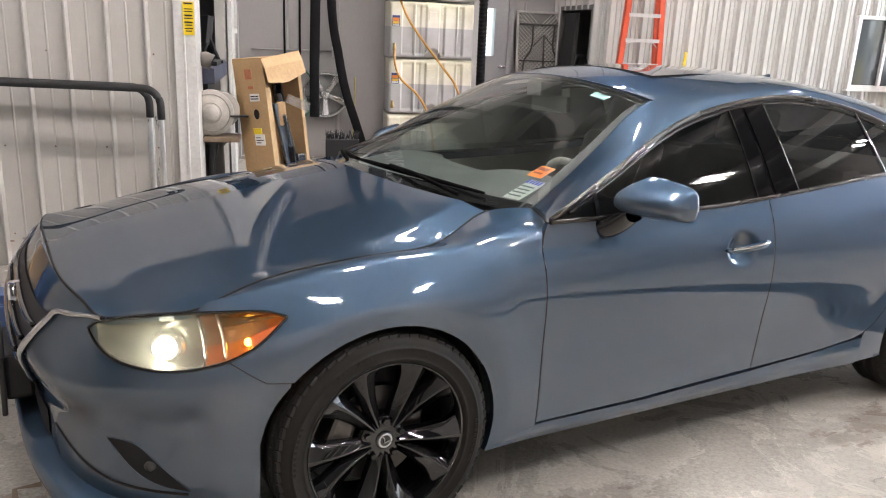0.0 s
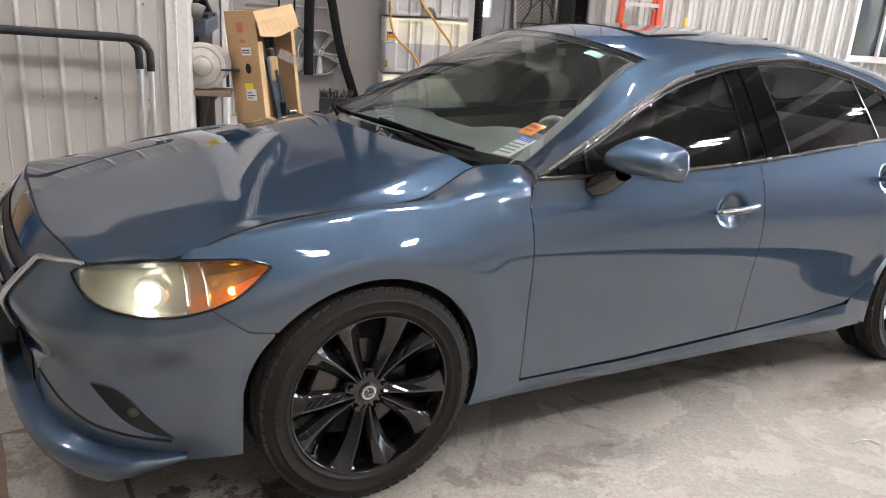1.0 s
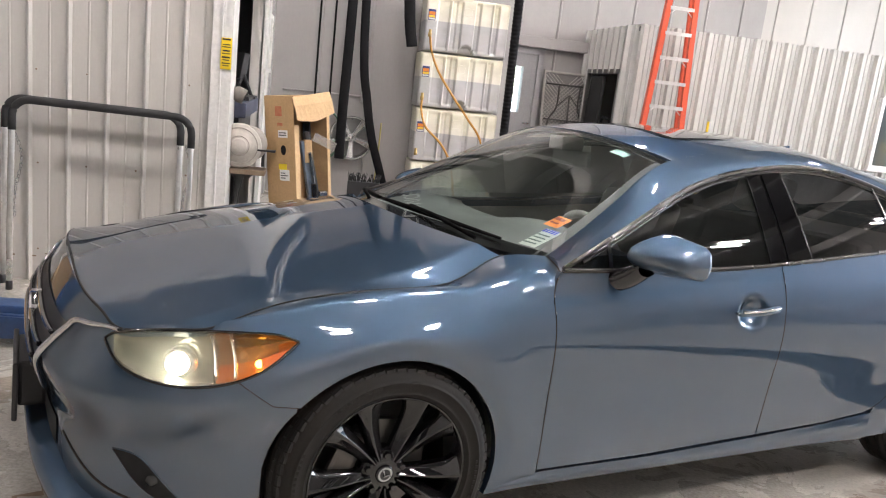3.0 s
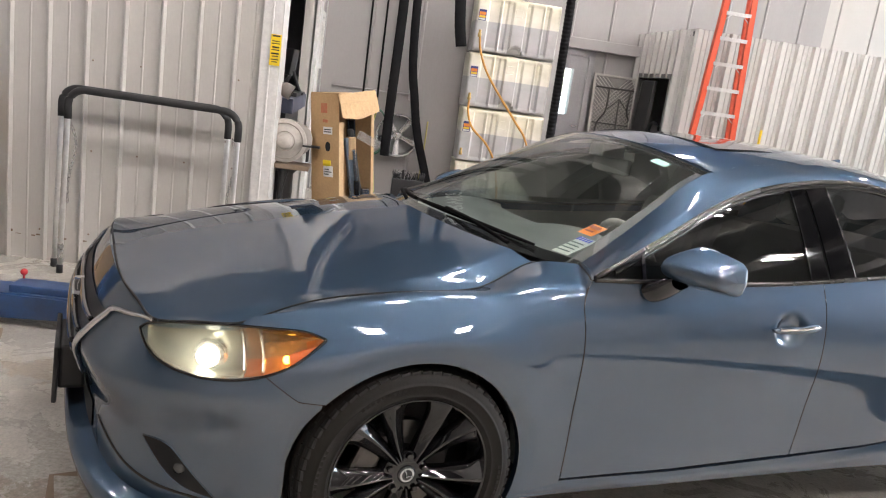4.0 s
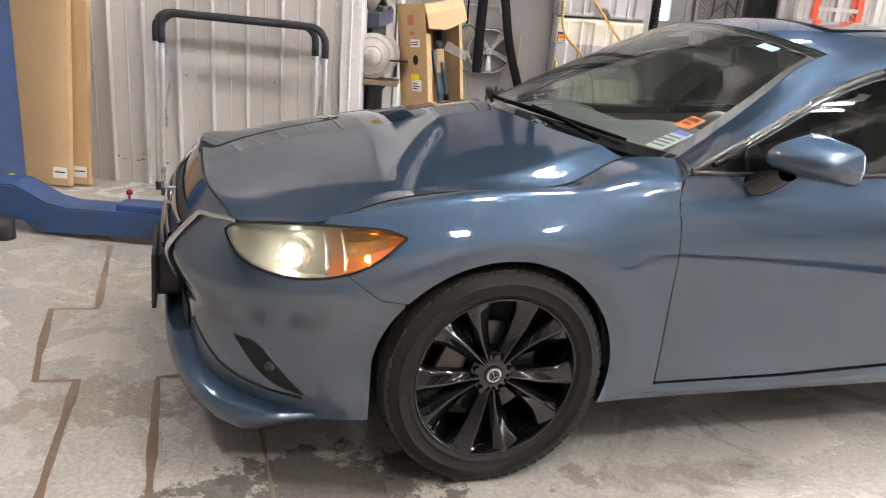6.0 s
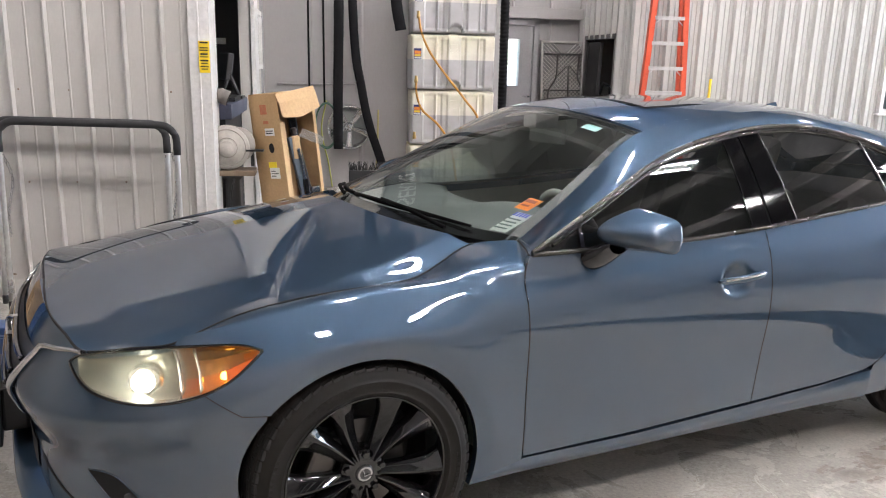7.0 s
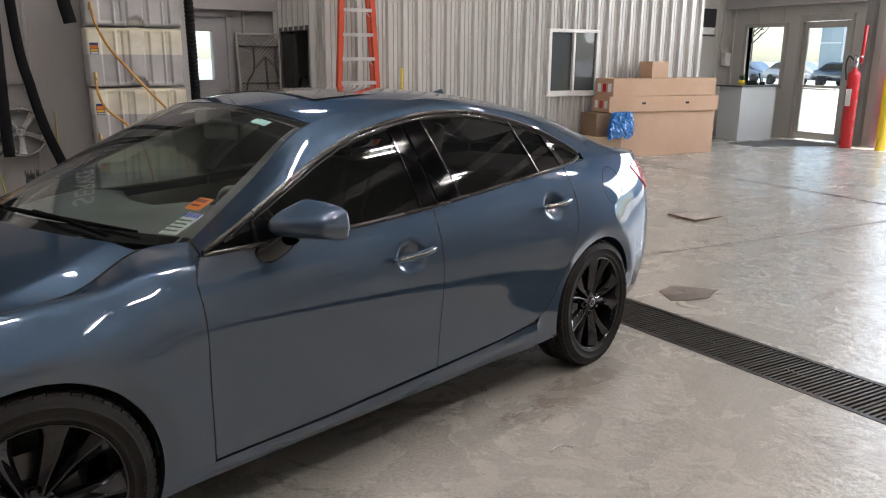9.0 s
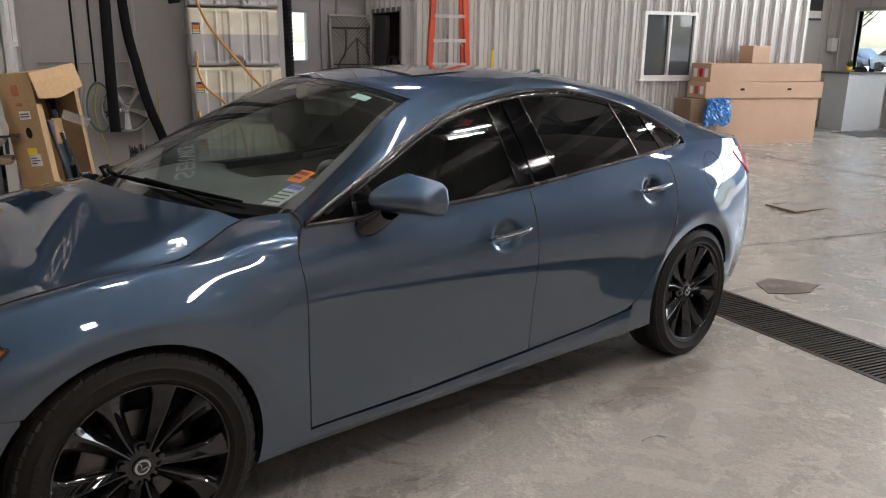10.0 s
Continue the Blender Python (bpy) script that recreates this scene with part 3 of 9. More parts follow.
def relief(s, p):
    """Presses the flared wheel-arch lips and the crease under the lamps into points p of the flank at stations s."""
    p = p.copy()
    for cx in (0.0, BASE):
        d = np.hypot(p[:, 0] - cx, p[:, 2] - HUB_Z) - ARCH_R
        far = np.clip((d - 0.056) / 0.15, 0, 1)
        lift = np.where(d < 0.056, np.clip(d, 0, 1) / 0.056, 1 - far * far * (3 - 2 * far))
        low = np.clip((p[:, 2] - np.where(p[:, 0] < cx, 0.44, 0.26)) / 0.22, 0, 1)
        p[:, 1] += 0.012 * lift * low * low * (3 - 2 * low)
    fade = np.clip((-0.36 - p[:, 0]) / 0.22, 0, 1)
    dz = p[:, 2] - 0.580
    ridge = 0.016 * fade * np.clip(np.where(dz > 0, 1 - dz / 0.085, 1 + dz / 0.15), 0, 1)
    p[:, 0] -= ridge * np.interp(s, (0, 1, 2, 3, 4.2, 6), (1, 0.96, 0.8, 0.5, 0.2, 0))
    p[:, 1] += ridge * np.interp(s, (0, 1, 2, 3, 4.2), (0, 0.28, 0.6, 0.86, 0.98))
    return p


def lean(s, v):
    """How much of the shift towards the bonnet's joint applies at section parameter v; late and quick beside the door."""
    near_door = np.clip((s - 6.5) / 1.5, 0, 1)
    return np.maximum(0, v - 5) ** (2 + 5 * near_door * near_door * (3 - 2 * near_door))


def _knot_solver():
    a = np.zeros((7, 7))
    b = np.zeros((7, 7))
    a[0, 0] = a[6, 6] = 1
    for i in range(1, 6):
        a[i, i - 1:i + 2] = 1, 4, 1
        b[i, i - 1:i + 2] = 6, -12, 6
    return np.linalg.solve(a, b)


BEND = _knot_solver()


def section_at(sec, bend, v):
    """The point at v (0 to 6) of each section's spline."""
    i = np.clip(v.astype(int), 0, 5)
    k = np.arange(len(v))
    d = (v - i)[:, None]
    e = 1 - d
    p, q, mp, mq = sec[k, i], sec[k, i + 1], bend[k, i], bend[k, i + 1]
    return mp * e ** 3 / 6 + mq * d ** 3 / 6 + (p - mp / 6) * e + (q - mq / 6) * d


def flank(s, z, front=True):
    """Points of the body's near side at stations s and heights z."""
    s, z = np.atleast_1d(s).astype(float), np.atleast_1d(z).astype(float)
    sec = rails_at(s, front)
    bend = np.einsum("ij,njk->nik", BEND, sec)
    shift = top_shift(s, front)

    def at(v):
        return section_at(sec, bend, v) + shift * lean(s, v)[:, None]

    lo, hi = np.zeros(len(s)), np.full(len(s), 6.0)
    for _ in range(22):
        mid = (lo + hi) / 2
        below = at(mid)[:, 2] < z
        lo, hi = np.where(below, mid, lo), np.where(below, hi, mid)
    pts = relief(s, at((lo + hi) / 2))
    pts[:, 1] *= -1
    return pts


def station(x, z, front=True):
    """The stations at which the flank lies at x, at height z."""
    x, z = np.atleast_1d(x).astype(float), np.atleast_1d(z).astype(float)
    lo, hi = np.full(len(x), 0.3 if front else 7.6), np.full(len(x), 8.0 if front else 17.5)
    for _ in range(22):
        mid = (lo + hi) / 2
        ahead = flank(mid, z, front)[:, 0] < x
        lo, hi = np.where(ahead, mid, lo), np.where(ahead, hi, mid)
    return (lo + hi) / 2


def poly(pts, n):
    """n points evenly along a polyline, smoothed through its corners by a spline when there are more than two."""
    p = np.array(pts, float)
    d = np.r_[0, np.cumsum(np.linalg.norm(np.diff(p, axis=0), axis=1))]
    t = np.linspace(0, d[-1], n)
    return np.stack([np.interp(t, d, p[:, k]) for k in range(p.shape[1])], -1)


def soft(pts, n):
    p = np.array(pts, float)
    d = np.r_[0, np.cumsum(np.linalg.norm(np.diff(p, axis=0), axis=1))]
    return natural(d, p)(np.linspace(0, d[-1], n))


def coons(bottom, top, left, right):
    """A patch between four edges, each an array of points; bottom and top run the same way, as do left and right."""
    n, m = len(bottom), len(left)
    u, v = np.linspace(0, 1, n)[None, :, None], np.linspace(0, 1, m)[:, None, None]
    b, t, l, r = bottom[None], top[None], left[:, None], right[:, None]
    return (1 - v) * b + v * t + (1 - u) * l + u * r - ((1 - u) * (1 - v) * bottom[0] + u * (1 - v) * bottom[-1] + (1 - u) * v * top[0] + u * v * top[-1])


def on_flank(xz, front=True, lift=0.0):
    """Lays a grid of (x, z) on the body's near side."""
    shape = xz.shape[:-1]
    flat = xz.reshape(-1, 2)
    out = flank(station(flat[:, 0], flat[:, 1], front), flat[:, 1], front)
    out[:, 1] -= lift
    return out.reshape(*shape, 3)


def skin(bm, g, thick=0.012, inward=(0, 1, 0), mat=0, edge=0.0):
    """Faces over a grid of points, with the rim turned in as a pressed panel's is."""
    rows = [[Vector(p) for p in row] for row in g]
    vs = grid_faces(bm, rows, mat)
    rim = vs[0][:] + [r[-1] for r in vs[1:]] + vs[-1][-2::-1] + [r[0] for r in vs[-2:0:-1]]
    inn = Vector(inward) if inward else None
    cen = sum((v.co for v in rim), Vector()) / len(rim)
    low = []
    top = []
    for v in rim:
        d = inn or Vector((0.7 if abs(v.co.y) < 0.62 else 0.0, -math.copysign(min(1.0, abs(v.co.y) / 0.62), v.co.y), 0))
        top.append(bm.verts.new(v.co + d * 0.0007))
        low.append(bm.verts.new(v.co + d * thick + (cen - v.co).normalized() * edge))
    n = len(rim)
    for i in range(n):
        j = (i + 1) % n
        try:
            f = bm.faces.new((top[i], top[j], low[j], low[i]))
            f.material_index = mat
            f.smooth = False
        except ValueError:
            pass
    return vs


def relax(g, times=20):
    """Evens out a grid of points, its border held."""
    g = np.array(g, float)
    for _ in range(times):
        g[1:-1, 1:-1] = 0.5 * g[1:-1, 1:-1] + 0.125 * (g[:-2, 1:-1] + g[2:, 1:-1] + g[1:-1, :-2] + g[1:-1, 2:])
    return g


def finish(bm):
    bmesh.ops.remove_doubles(bm, verts=bm.verts, dist=0.0004)
    bmesh.ops.recalc_face_normals(bm, faces=bm.faces)


def mirrored(ob, parent):
    """The far side's twin of a part."""
    me = ob.data.copy()
    me.transform(Matrix.Diagonal((1, -1, 1, 1)))
    me.flip_normals()
    twin = new(ob.name.split(".")[0], me)
    twin.parent = parent
    if "label" in ob:
        twin["label"] = ob["label"]
    return twin


car = thing("car", CAR, "steel-blue metallic four-door sedan with black alloy wheels and lit headlights", "car")


def both(ob):
    return ob, mirrored(ob, ob.parent)


GAP = 0.0022
SEAM_F = soft([(0.545, 0.945), (0.523, 0.88), (0.522, 0.80), (0.528, 0.60), (0.533, 0.45), (0.540, 0.29)], 30)
SEAM_B = soft([(1.605, 0.978), (1.608, 0.82), (1.602, 0.57), (1.592, 0.315)], 30)
SEAM_R = soft([(2.60, 1.072), (2.618, 0.95), (2.615, 0.85), (2.55, 0.70), (2.45, 0.50), (2.36, 0.40), (2.25, 0.352)], 30)


def belt_z(x):
    return float(np.interp(x, (0.5, 1.1, 1.6, 2.2, 2.6, 2.83, 3.1, 3.4), (0.945, 0.952, 0.98, 1.035, 1.073, 1.092, 1.098, 1.09)))


HANDLES = {"front_door": (1.43, 0.812), "rear_door": (2.43, 0.905)}


def door_panel(name, left, right, parent):
    """A door skin between two shut lines (top to bottom, in x and z)."""
    n = 150
    left, right = left[::-1] + (GAP, 0), right[::-1] - (GAP, 0)
    low = poly([left[0], right[0]], n)
    low[:, 1] = np.interp(low[:, 0], (0.5, 1.02, 1.59, 2.0, 2.31), (0.292, 0.292, 0.312, 0.33, 0.36))
    left[0, 1], right[0, 1] = low[0, 1], low[-1, 1]
    top = poly([left[-1], right[-1]], n)
    top[:, 1] = [belt_z(x) - 0.002 for x in top[:, 0]]
    left[-1], right[-1] = top[0], top[-1]
    g = on_flank(coons(low, top, poly(left, 90), poly(right, 90)), False)
    hx, hz = HANDLES[name]
    r = np.hypot((g[..., 0] - hx) / 0.080, (g[..., 2] - hz) / 0.062)
    dish = np.clip(1.15 - r, 0, 1)
    g[..., 1] += 0.034 * (dish * dish * (3 - 2 * dish))
    bm = bmesh.new()
    skin(bm, g, 0.02)
    finish(bm)
    return part(name, bm, PAINT, parent)


front_doors = both(door_panel("front_door", SEAM_F, SEAM_B, car))
rear_doors = both(door_panel("rear_door", SEAM_B, SEAM_R, car))


def arch(cx, a0, a1, n, r=ARCH_R):
    t = np.radians(np.linspace(a0, a1, n))
    return np.stack([cx + r * np.cos(t), HUB_Z + r * np.sin(t)], -1)


def skin_point(sv):
    """Points of the front wing's surface at stations and section parameters."""
    shape = sv.shape[:-1]
    q = sv.reshape(-1, 2)
    sec = rails_at(q[:, 0], True)
    bend = np.einsum("ij,njk->nik", BEND, sec)
    p = section_at(sec, bend, np.clip(q[:, 1], 0, 6)) + top_shift(q[:, 0], True) * lean(q[:, 0], q[:, 1])[:, None]
    p = relief(q[:, 0], p)
    p[:, 1] *= -1
    return p.reshape(*shape, 3)


def to_sv(xz):
    """Stations and section parameters of points (x, z) on the front wing."""
    xz = np.asarray(xz, float)
    st = station(xz[:, 0], xz[:, 1], True)
    lo, hi = np.zeros(len(st)), np.full(len(st), 6.0)
    for _ in range(24):
        mid = (lo + hi) / 2
        below = skin_point(np.stack([st, mid], -1))[:, 2] < xz[:, 1]
        lo, hi = np.where(below, mid, lo), np.where(below, hi, mid)
    return np.stack([st, (lo + hi) / 2], -1)


def even(pts, n):
    """n points evenly spaced (in space) along parameters of the wing's surface."""
    p = skin_point(pts)
    d = np.r_[0, np.cumsum(np.linalg.norm(np.diff(p, axis=0), axis=1))]
    return np.stack([np.interp(np.linspace(0, d[-1], n), d, pts[:, q]) for q in (0, 1)], -1)


def fender():
    bm = bmesh.new()
    n, k = 180, 12
    tip = (-0.288, 0.742)
    inner = to_sv(arch(0, 140.5, -17, n))
    hood = np.stack([np.linspace(4.75, 7.99, 60), np.full(60, 6.0)], -1)
    door = to_sv(SEAM_F[1:] - (GAP, 0))
    corner = np.stack([np.linspace(7.99, door[0, 0], 6), np.linspace(6.0, door[0, 1], 6)], -1)
    low = to_sv([(0.541, 0.235)])
    outer = even(np.concatenate([hood, corner[1:-1], door, low]), n)
    t = to_sv([tip])[0]
    up = np.stack([np.linspace(t[0], 4.75, k), np.linspace(t[1], 6.0, k)], -1)
    front = to_sv(np.concatenate([poly([(-0.288, 0.568), (-0.355, 0.578), (-0.444, 0.640)], 8), soft([(-0.444, 0.641), (-0.367, 0.680), (-0.306, 0.728), tip], 12)[1:-1]]))
    left = np.concatenate([inner[:1], front[1:], up])
    right = np.stack([np.linspace(inner[-1, q], outer[-1, q], len(left)) for q in (0, 1)], -1)
    g = skin_point(coons(inner, outer, left, right))
    grid_faces(bm, [[Vector(p) for p in r] for r in relax(g, 3)])
    lip = [g[0] + (0, 0.0007, 0), g[0] + (0, 0.025, 0)]
    grid_faces(bm, [[Vector(p) for p in r] for r in lip])
    # the sliver between lamp and bonnet
    lo = to_sv(soft([(-0.505, 0.759), (-0.46, 0.7600), (-0.397, 0.7605), (-0.323, 0.756), tip], 24))
    lo[-1] = up[0]
    e2 = np.stack([np.linspace(4.22, 4.75, 24), np.full(24, 6.0)], -1)
    lo[0] = e2[0]
    start = np.stack([np.linspace(lo[0, q], e2[0, q], k) for q in (0, 1)], -1)
    g2 = skin_point(coons(lo, e2, start, up))
    grid_faces(bm, [[Vector(p) for p in r] for r in g2])
    finish(bm)
    return part("front_fender", bm, PAINT, car)


both(fender())


def sill():
    bm = bmesh.new()
    n = 50
    xs = np.linspace(0.372, 2.286, n)
    top = -0.005 * np.clip((2.2 - xs) / 0.3, 0, 1) + np.interp(xs, (0.37, 0.54, 1.02, 1.59, 2.0, 2.25, 2.29), (0.262, 0.288, 0.288, 0.307, 0.325, 0.348, 0.352))
    rows = []
    for k in range(9):
        f = k / 8
        z = 0.229 + (top - 0.229) * f
        g = np.stack([xs, [-0.867 - 0.016 * math.sin(min(1, f * 1.1) * 2.2) - 0.017 * max(0, (x - 1.8) / 0.486) ** 2 for x in xs], z], -1)
        rows.append(g)
    skin(bm, np.array(rows), 0.05)
    finish(bm)
    return part("side_skirt", bm, PAINT, car)


both(sill())


def quarter():
    """The rear wing from the door's shut line round to the tail lamp."""
    bm = bmesh.new()
    n = 70
    inner = arch(BASE, 201, -8, n)
    seam = SEAM_R[::-1] + (GAP, 0)
    seam = np.concatenate([[(2.290, 0.212), (2.289, 0.30)], seam[seam[:, 0] > 2.286]])
    top = TOP_BELT(np.linspace(12.05, 16.0, 40))[:, [0, 2]]
    back = poly([top[-1], (3.655, 0.86), (3.60, 0.62)], 14)
    under = poly([(3.60, 0.62), (3.35, 0.46), (3.19, 0.29)], 10)
    outer = np.concatenate([seam, top[1:], back[1:], under[1:]])
    d = np.r_[0, np.cumsum(np.linalg.norm(np.diff(outer, axis=0), axis=1))]
    outer = np.stack([np.interp(np.linspace(0, d[-1], n), d, outer[:, q]) for q in (0, 1)], -1)
    left = poly([inner[0], outer[0]], 20)
    right = poly([inner[-1], outer[-1]], 20)
    g = on_flank(coons(inner, outer, left, right), False)
    skin(bm, g, 0.02)
    finish(bm)
    return part("rear_wing", bm, PAINT, car)


both(quarter())


def rear_bumper():
    bm = bmesh.new()
    ss = np.linspace(14.05, 18, 40)
    x0 = PLAN_X(ss)[:, 0]
    zb = np.interp(x0, (3.10, 3.19, 3.4), (0.42, 0.28, 0.28))
    zt = np.interp(x0, (3.1, 3.35, 3.6, 3.9), (0.43, 0.47, 0.63, 0.80))
    g = np.array([flank(ss, zb + (zt - zb) * f, False) for f in np.linspace(0, 1, 22)])
    far = g[:, ::-1] * (1, -1, 1)
    skin(bm, np.concatenate([g, far[:, 1:]], 1), 0.02, (-1, 0, 0))
    finish(bm)
    return part("rear_bumper", bm, PAINT, car)


rear_bumper()


def bumper_top(x):
    return float(np.interp(x, (-0.745, -0.735, -0.722, -0.70, -0.677, -0.617, -0.542, -0.49, -0.444, -0.355, -0.288), (0.71, 0.685, 0.659, 0.645, 0.635, 0.6235, 0.622, 0.629, 0.640, 0.578, 0.568)))


def front_bumper():
    bm = bmesh.new()
    ss = np.linspace(0, station(-0.288, 0.568)[0], 110)
    sec = rails_at(ss, True)
    x0 = sec[:, 2, 0]
    lamp = np.array([bumper_top(x) for x in x0])
    f = np.clip((x0 + 0.76) / 0.04, 0, 1)
    top = (1 - f) * (sec[:, 6, 2] - 0.002) + f * lamp
    low = sec[:, 0, 2].copy()
    cut = x0 > -ARCH_R
    low[cut] = np.maximum(low[cut], HUB_Z + np.sqrt(np.maximum(0, ARCH_R ** 2 - x0[cut] ** 2)))
    low = np.minimum(low, top - 0.004)
    g = np.array([flank(ss, low + (top - low) * k) for k in np.linspace(0, 1, 46)])
    far = g[:, ::-1] * (1, -1, 1)
    skin(bm, np.concatenate([far, g[:, 1:]], 1), 0.02, None)
    finish(bm)
    return part("front_bumper", bm, PAINT, car)


front_bumper()


# bonnet
HOOD_MID = natural((-0.80, -0.70, -0.60, -0.40, -0.15, 0.08, 0.24, 0.36), (0.782, 0.822, 0.852, 0.899, 0.949, 0.995, 1.025, 1.045))


CROWN_Y = np.linspace(0, 0.78, 80)
CROWN_Z = np.cumsum(0.215 * (1 - np.exp(-((CROWN_Y / 0.33) ** 1.15)))) * (0.78 / 79)  # how far the top falls off to the side


def bonnet():
    """The bonnet: a flat crowned top, a crease each side, and a steeper band that hollows out to the joint with the wing."""
    bm = bmesh.new()
    n = 90
    edge = TOP_FRONT(np.linspace(2.92, 7.6, n))
    edge[:, 1] -= GAP
    front = TOP_FRONT(np.linspace(0, 2.92, 70))
    front[:, 0] += 0.006
    rear_y = np.linspace(0, edge[-1, 1], 70)
    rear = np.stack([0.215 + (edge[-1, 0] - 0.215) * (rear_y / edge[-1, 1]) ** 2.2, rear_y, 1.021 - (1.021 - edge[-1, 2]) * (rear_y / edge[-1, 1]) ** 1.9], -1)
    mid_x = np.linspace(front[0, 0], rear[0, 0], n)
    mid = np.stack([mid_x, np.zeros(n), HOOD_MID(mid_x)[:, 0]], -1)
    g = coons(front, rear, mid, edge)
    crest = 0.90
    for i in range(n):
        z1 = g[i, -1, 2]
        fwd = i / (n - 1)
        env = min(1.0, fwd / 0.20)
        env = env * env * (3 - 2 * env)
        top = [float(HOOD_MID(0.5 * (g[i, j, 0] + g[i, 0, 0]))[0, 0]) - float(np.interp(g[i, j, 1], CROWN_Y, CROWN_Z)) for j in range(70)]
        k = round(crest * 69)
        for j in range(70):
            w = max(0.0, (j - k) / (69 - k))
            curve = top[j] if j <= k else top[k] + (z1 - top[k]) * (1.3 * w - 0.3 * w * w)
            g[i, j, 2] = (1 - env) * g[i, j, 2] + env * curve
    g[..., 1] *= -1
    far = g[:, ::-1] * (1, -1, 1)
    skin(bm, relax(np.concatenate([far, g[:, 1:]], 1), 5), 0.02, (0, 0, -1))
    finish(bm)
    return part("bonnet", bm, PAINT, car)


bonnet()

# glasshouse: window sill line, window head line and roof edge, as x, y, z along the near side
SILL = natural((0, 1, 2, 3, 4, 5), ((0.555, 0.842, 0.949), (1.1, 0.838, 0.957), (1.6, 0.831, 0.985), (2.2, 0.816, 1.04), (2.62, 0.797, 1.08), (2.76, 0.785, 1.115)))
HEAD = natural((0, 0.5, 1, 1.5, 2, 3, 4, 4.6, 5), ((0.56, 0.838, 0.953), (0.86, 0.768, 1.085), (1.08, 0.713, 1.184), (1.33, 0.664, 1.272), (1.66, 0.634, 1.335), (2.14, 0.648, 1.338), (2.50, 0.700, 1.256), (2.68, 0.745, 1.182), (2.77, 0.775, 1.132)))
EDGE = natural((0, 1, 1.5, 2, 3, 4, 4.6, 5, 6), ((0.62, 0.675, 0.962), (1.00, 0.60, 1.205), (1.24, 0.565, 1.328), (1.70, 0.545, 1.398), (2.22, 0.54, 1.393), (2.66, 0.55, 1.335), (2.92, 0.565, 1.268), (3.12, 0.58, 1.205), (3.46, 0.60, 1.105)))


def near(p):
    p = np.array(p, float)
    p[..., 1] *= -1
    return p


def loft(a, b, m, bulge=0.0, out=(0, -1, 0.3)):
    v = np.linspace(0, 1, m)[:, None, None]
    g = (1 - v) * a[None] + v * b[None]
    return g + bulge * np.sin(np.pi * v) * np.array(out)


def roof():
    bm = bmesh.new()
    n = 60
    e = near(EDGE(np.linspace(1.46, 4.1, n)))
    mid_x = np.linspace(1.10, 2.74, n)
    crown = natural((1.10, 1.3, 1.6, 1.9, 2.2, 2.5, 2.74), (1.392, 1.428, 1.452, 1.456, 1.447, 1.418, 1.378))(mid_x)[:, 0]
    rows = []
    for u in np.linspace(-1, 1, 41):
        a = abs(u)
        c = np.stack([mid_x + (e[:, 0] - mid_x) * a ** 2, np.full(n, 0.0), crown + (e[:, 2] - crown) * a ** 2.3], -1)
        c[:, 1] = e[:, 1] * a * (1 if u >= 0 else -1)
        rows.append(c)
    skin(bm, np.array(rows), 0.02, (0, 0, -1))
    finish(bm)
    return part("roof", bm, PAINT, car)


roof()


def pillar_rail():
    """The painted band from the windscreen pillar over the doors to the rear pillar."""
    bm = bmesh.new()
    ts = np.linspace(0, 5, 90)
    a, b = near(HEAD(ts)), near(EDGE(np.interp(ts, (0, 1, 1.5, 2, 3, 4, 4.6, 5), (0, 1, 1.5, 2, 3, 4, 5.0, 6))))
    skin(bm, loft(a, b, 12, 0.016), 0.02)
    finish(bm)
    return part("pillar_rail", bm, PAINT, car)


both(pillar_rail())
TINT = clear_pane("tinted_glass", (0.17, 0.17, 0.18), 1.42, dust=0.006)
GLASS = clear_pane("windscreen_glass", (0.82, 0.90, 0.87), 2.05, dust=0.016)


_sill = SILL(np.linspace(0, 5, 200))


def glass_y(x, z):
    """How far out the side glass stands at x and height z."""
    dz = np.maximum(0, z - np.interp(x, _sill[:, 0], _sill[:, 2]))
    return -(np.interp(x, _sill[:, 0], _sill[:, 1]) - 0.47 * dz - 0.30 * dz * dz)


def side_glass():
    bm = bmesh.new()
    ts = np.linspace(0.02, 4.98, 90)
    g = loft(near(SILL(ts)), near(HEAD(ts)), 14, 0.0)
    g[..., 1] = glass_y(g[..., 0], g[..., 2]) + 0.004
    skin(bm, g, 0.006)
    finish(bm)
    return part("side_window", bm, TINT, car, "dark tinted side window glass")


side_windows = both(side_glass())
side_windows[1].data = side_windows[1].data.copy()
side_windows[1].data.materials[0] = clear_pane("lightly_tinted_glass", (0.36, 0.41, 0.38), 1.42, 0.14, (0.66, 0.74, 0.68))


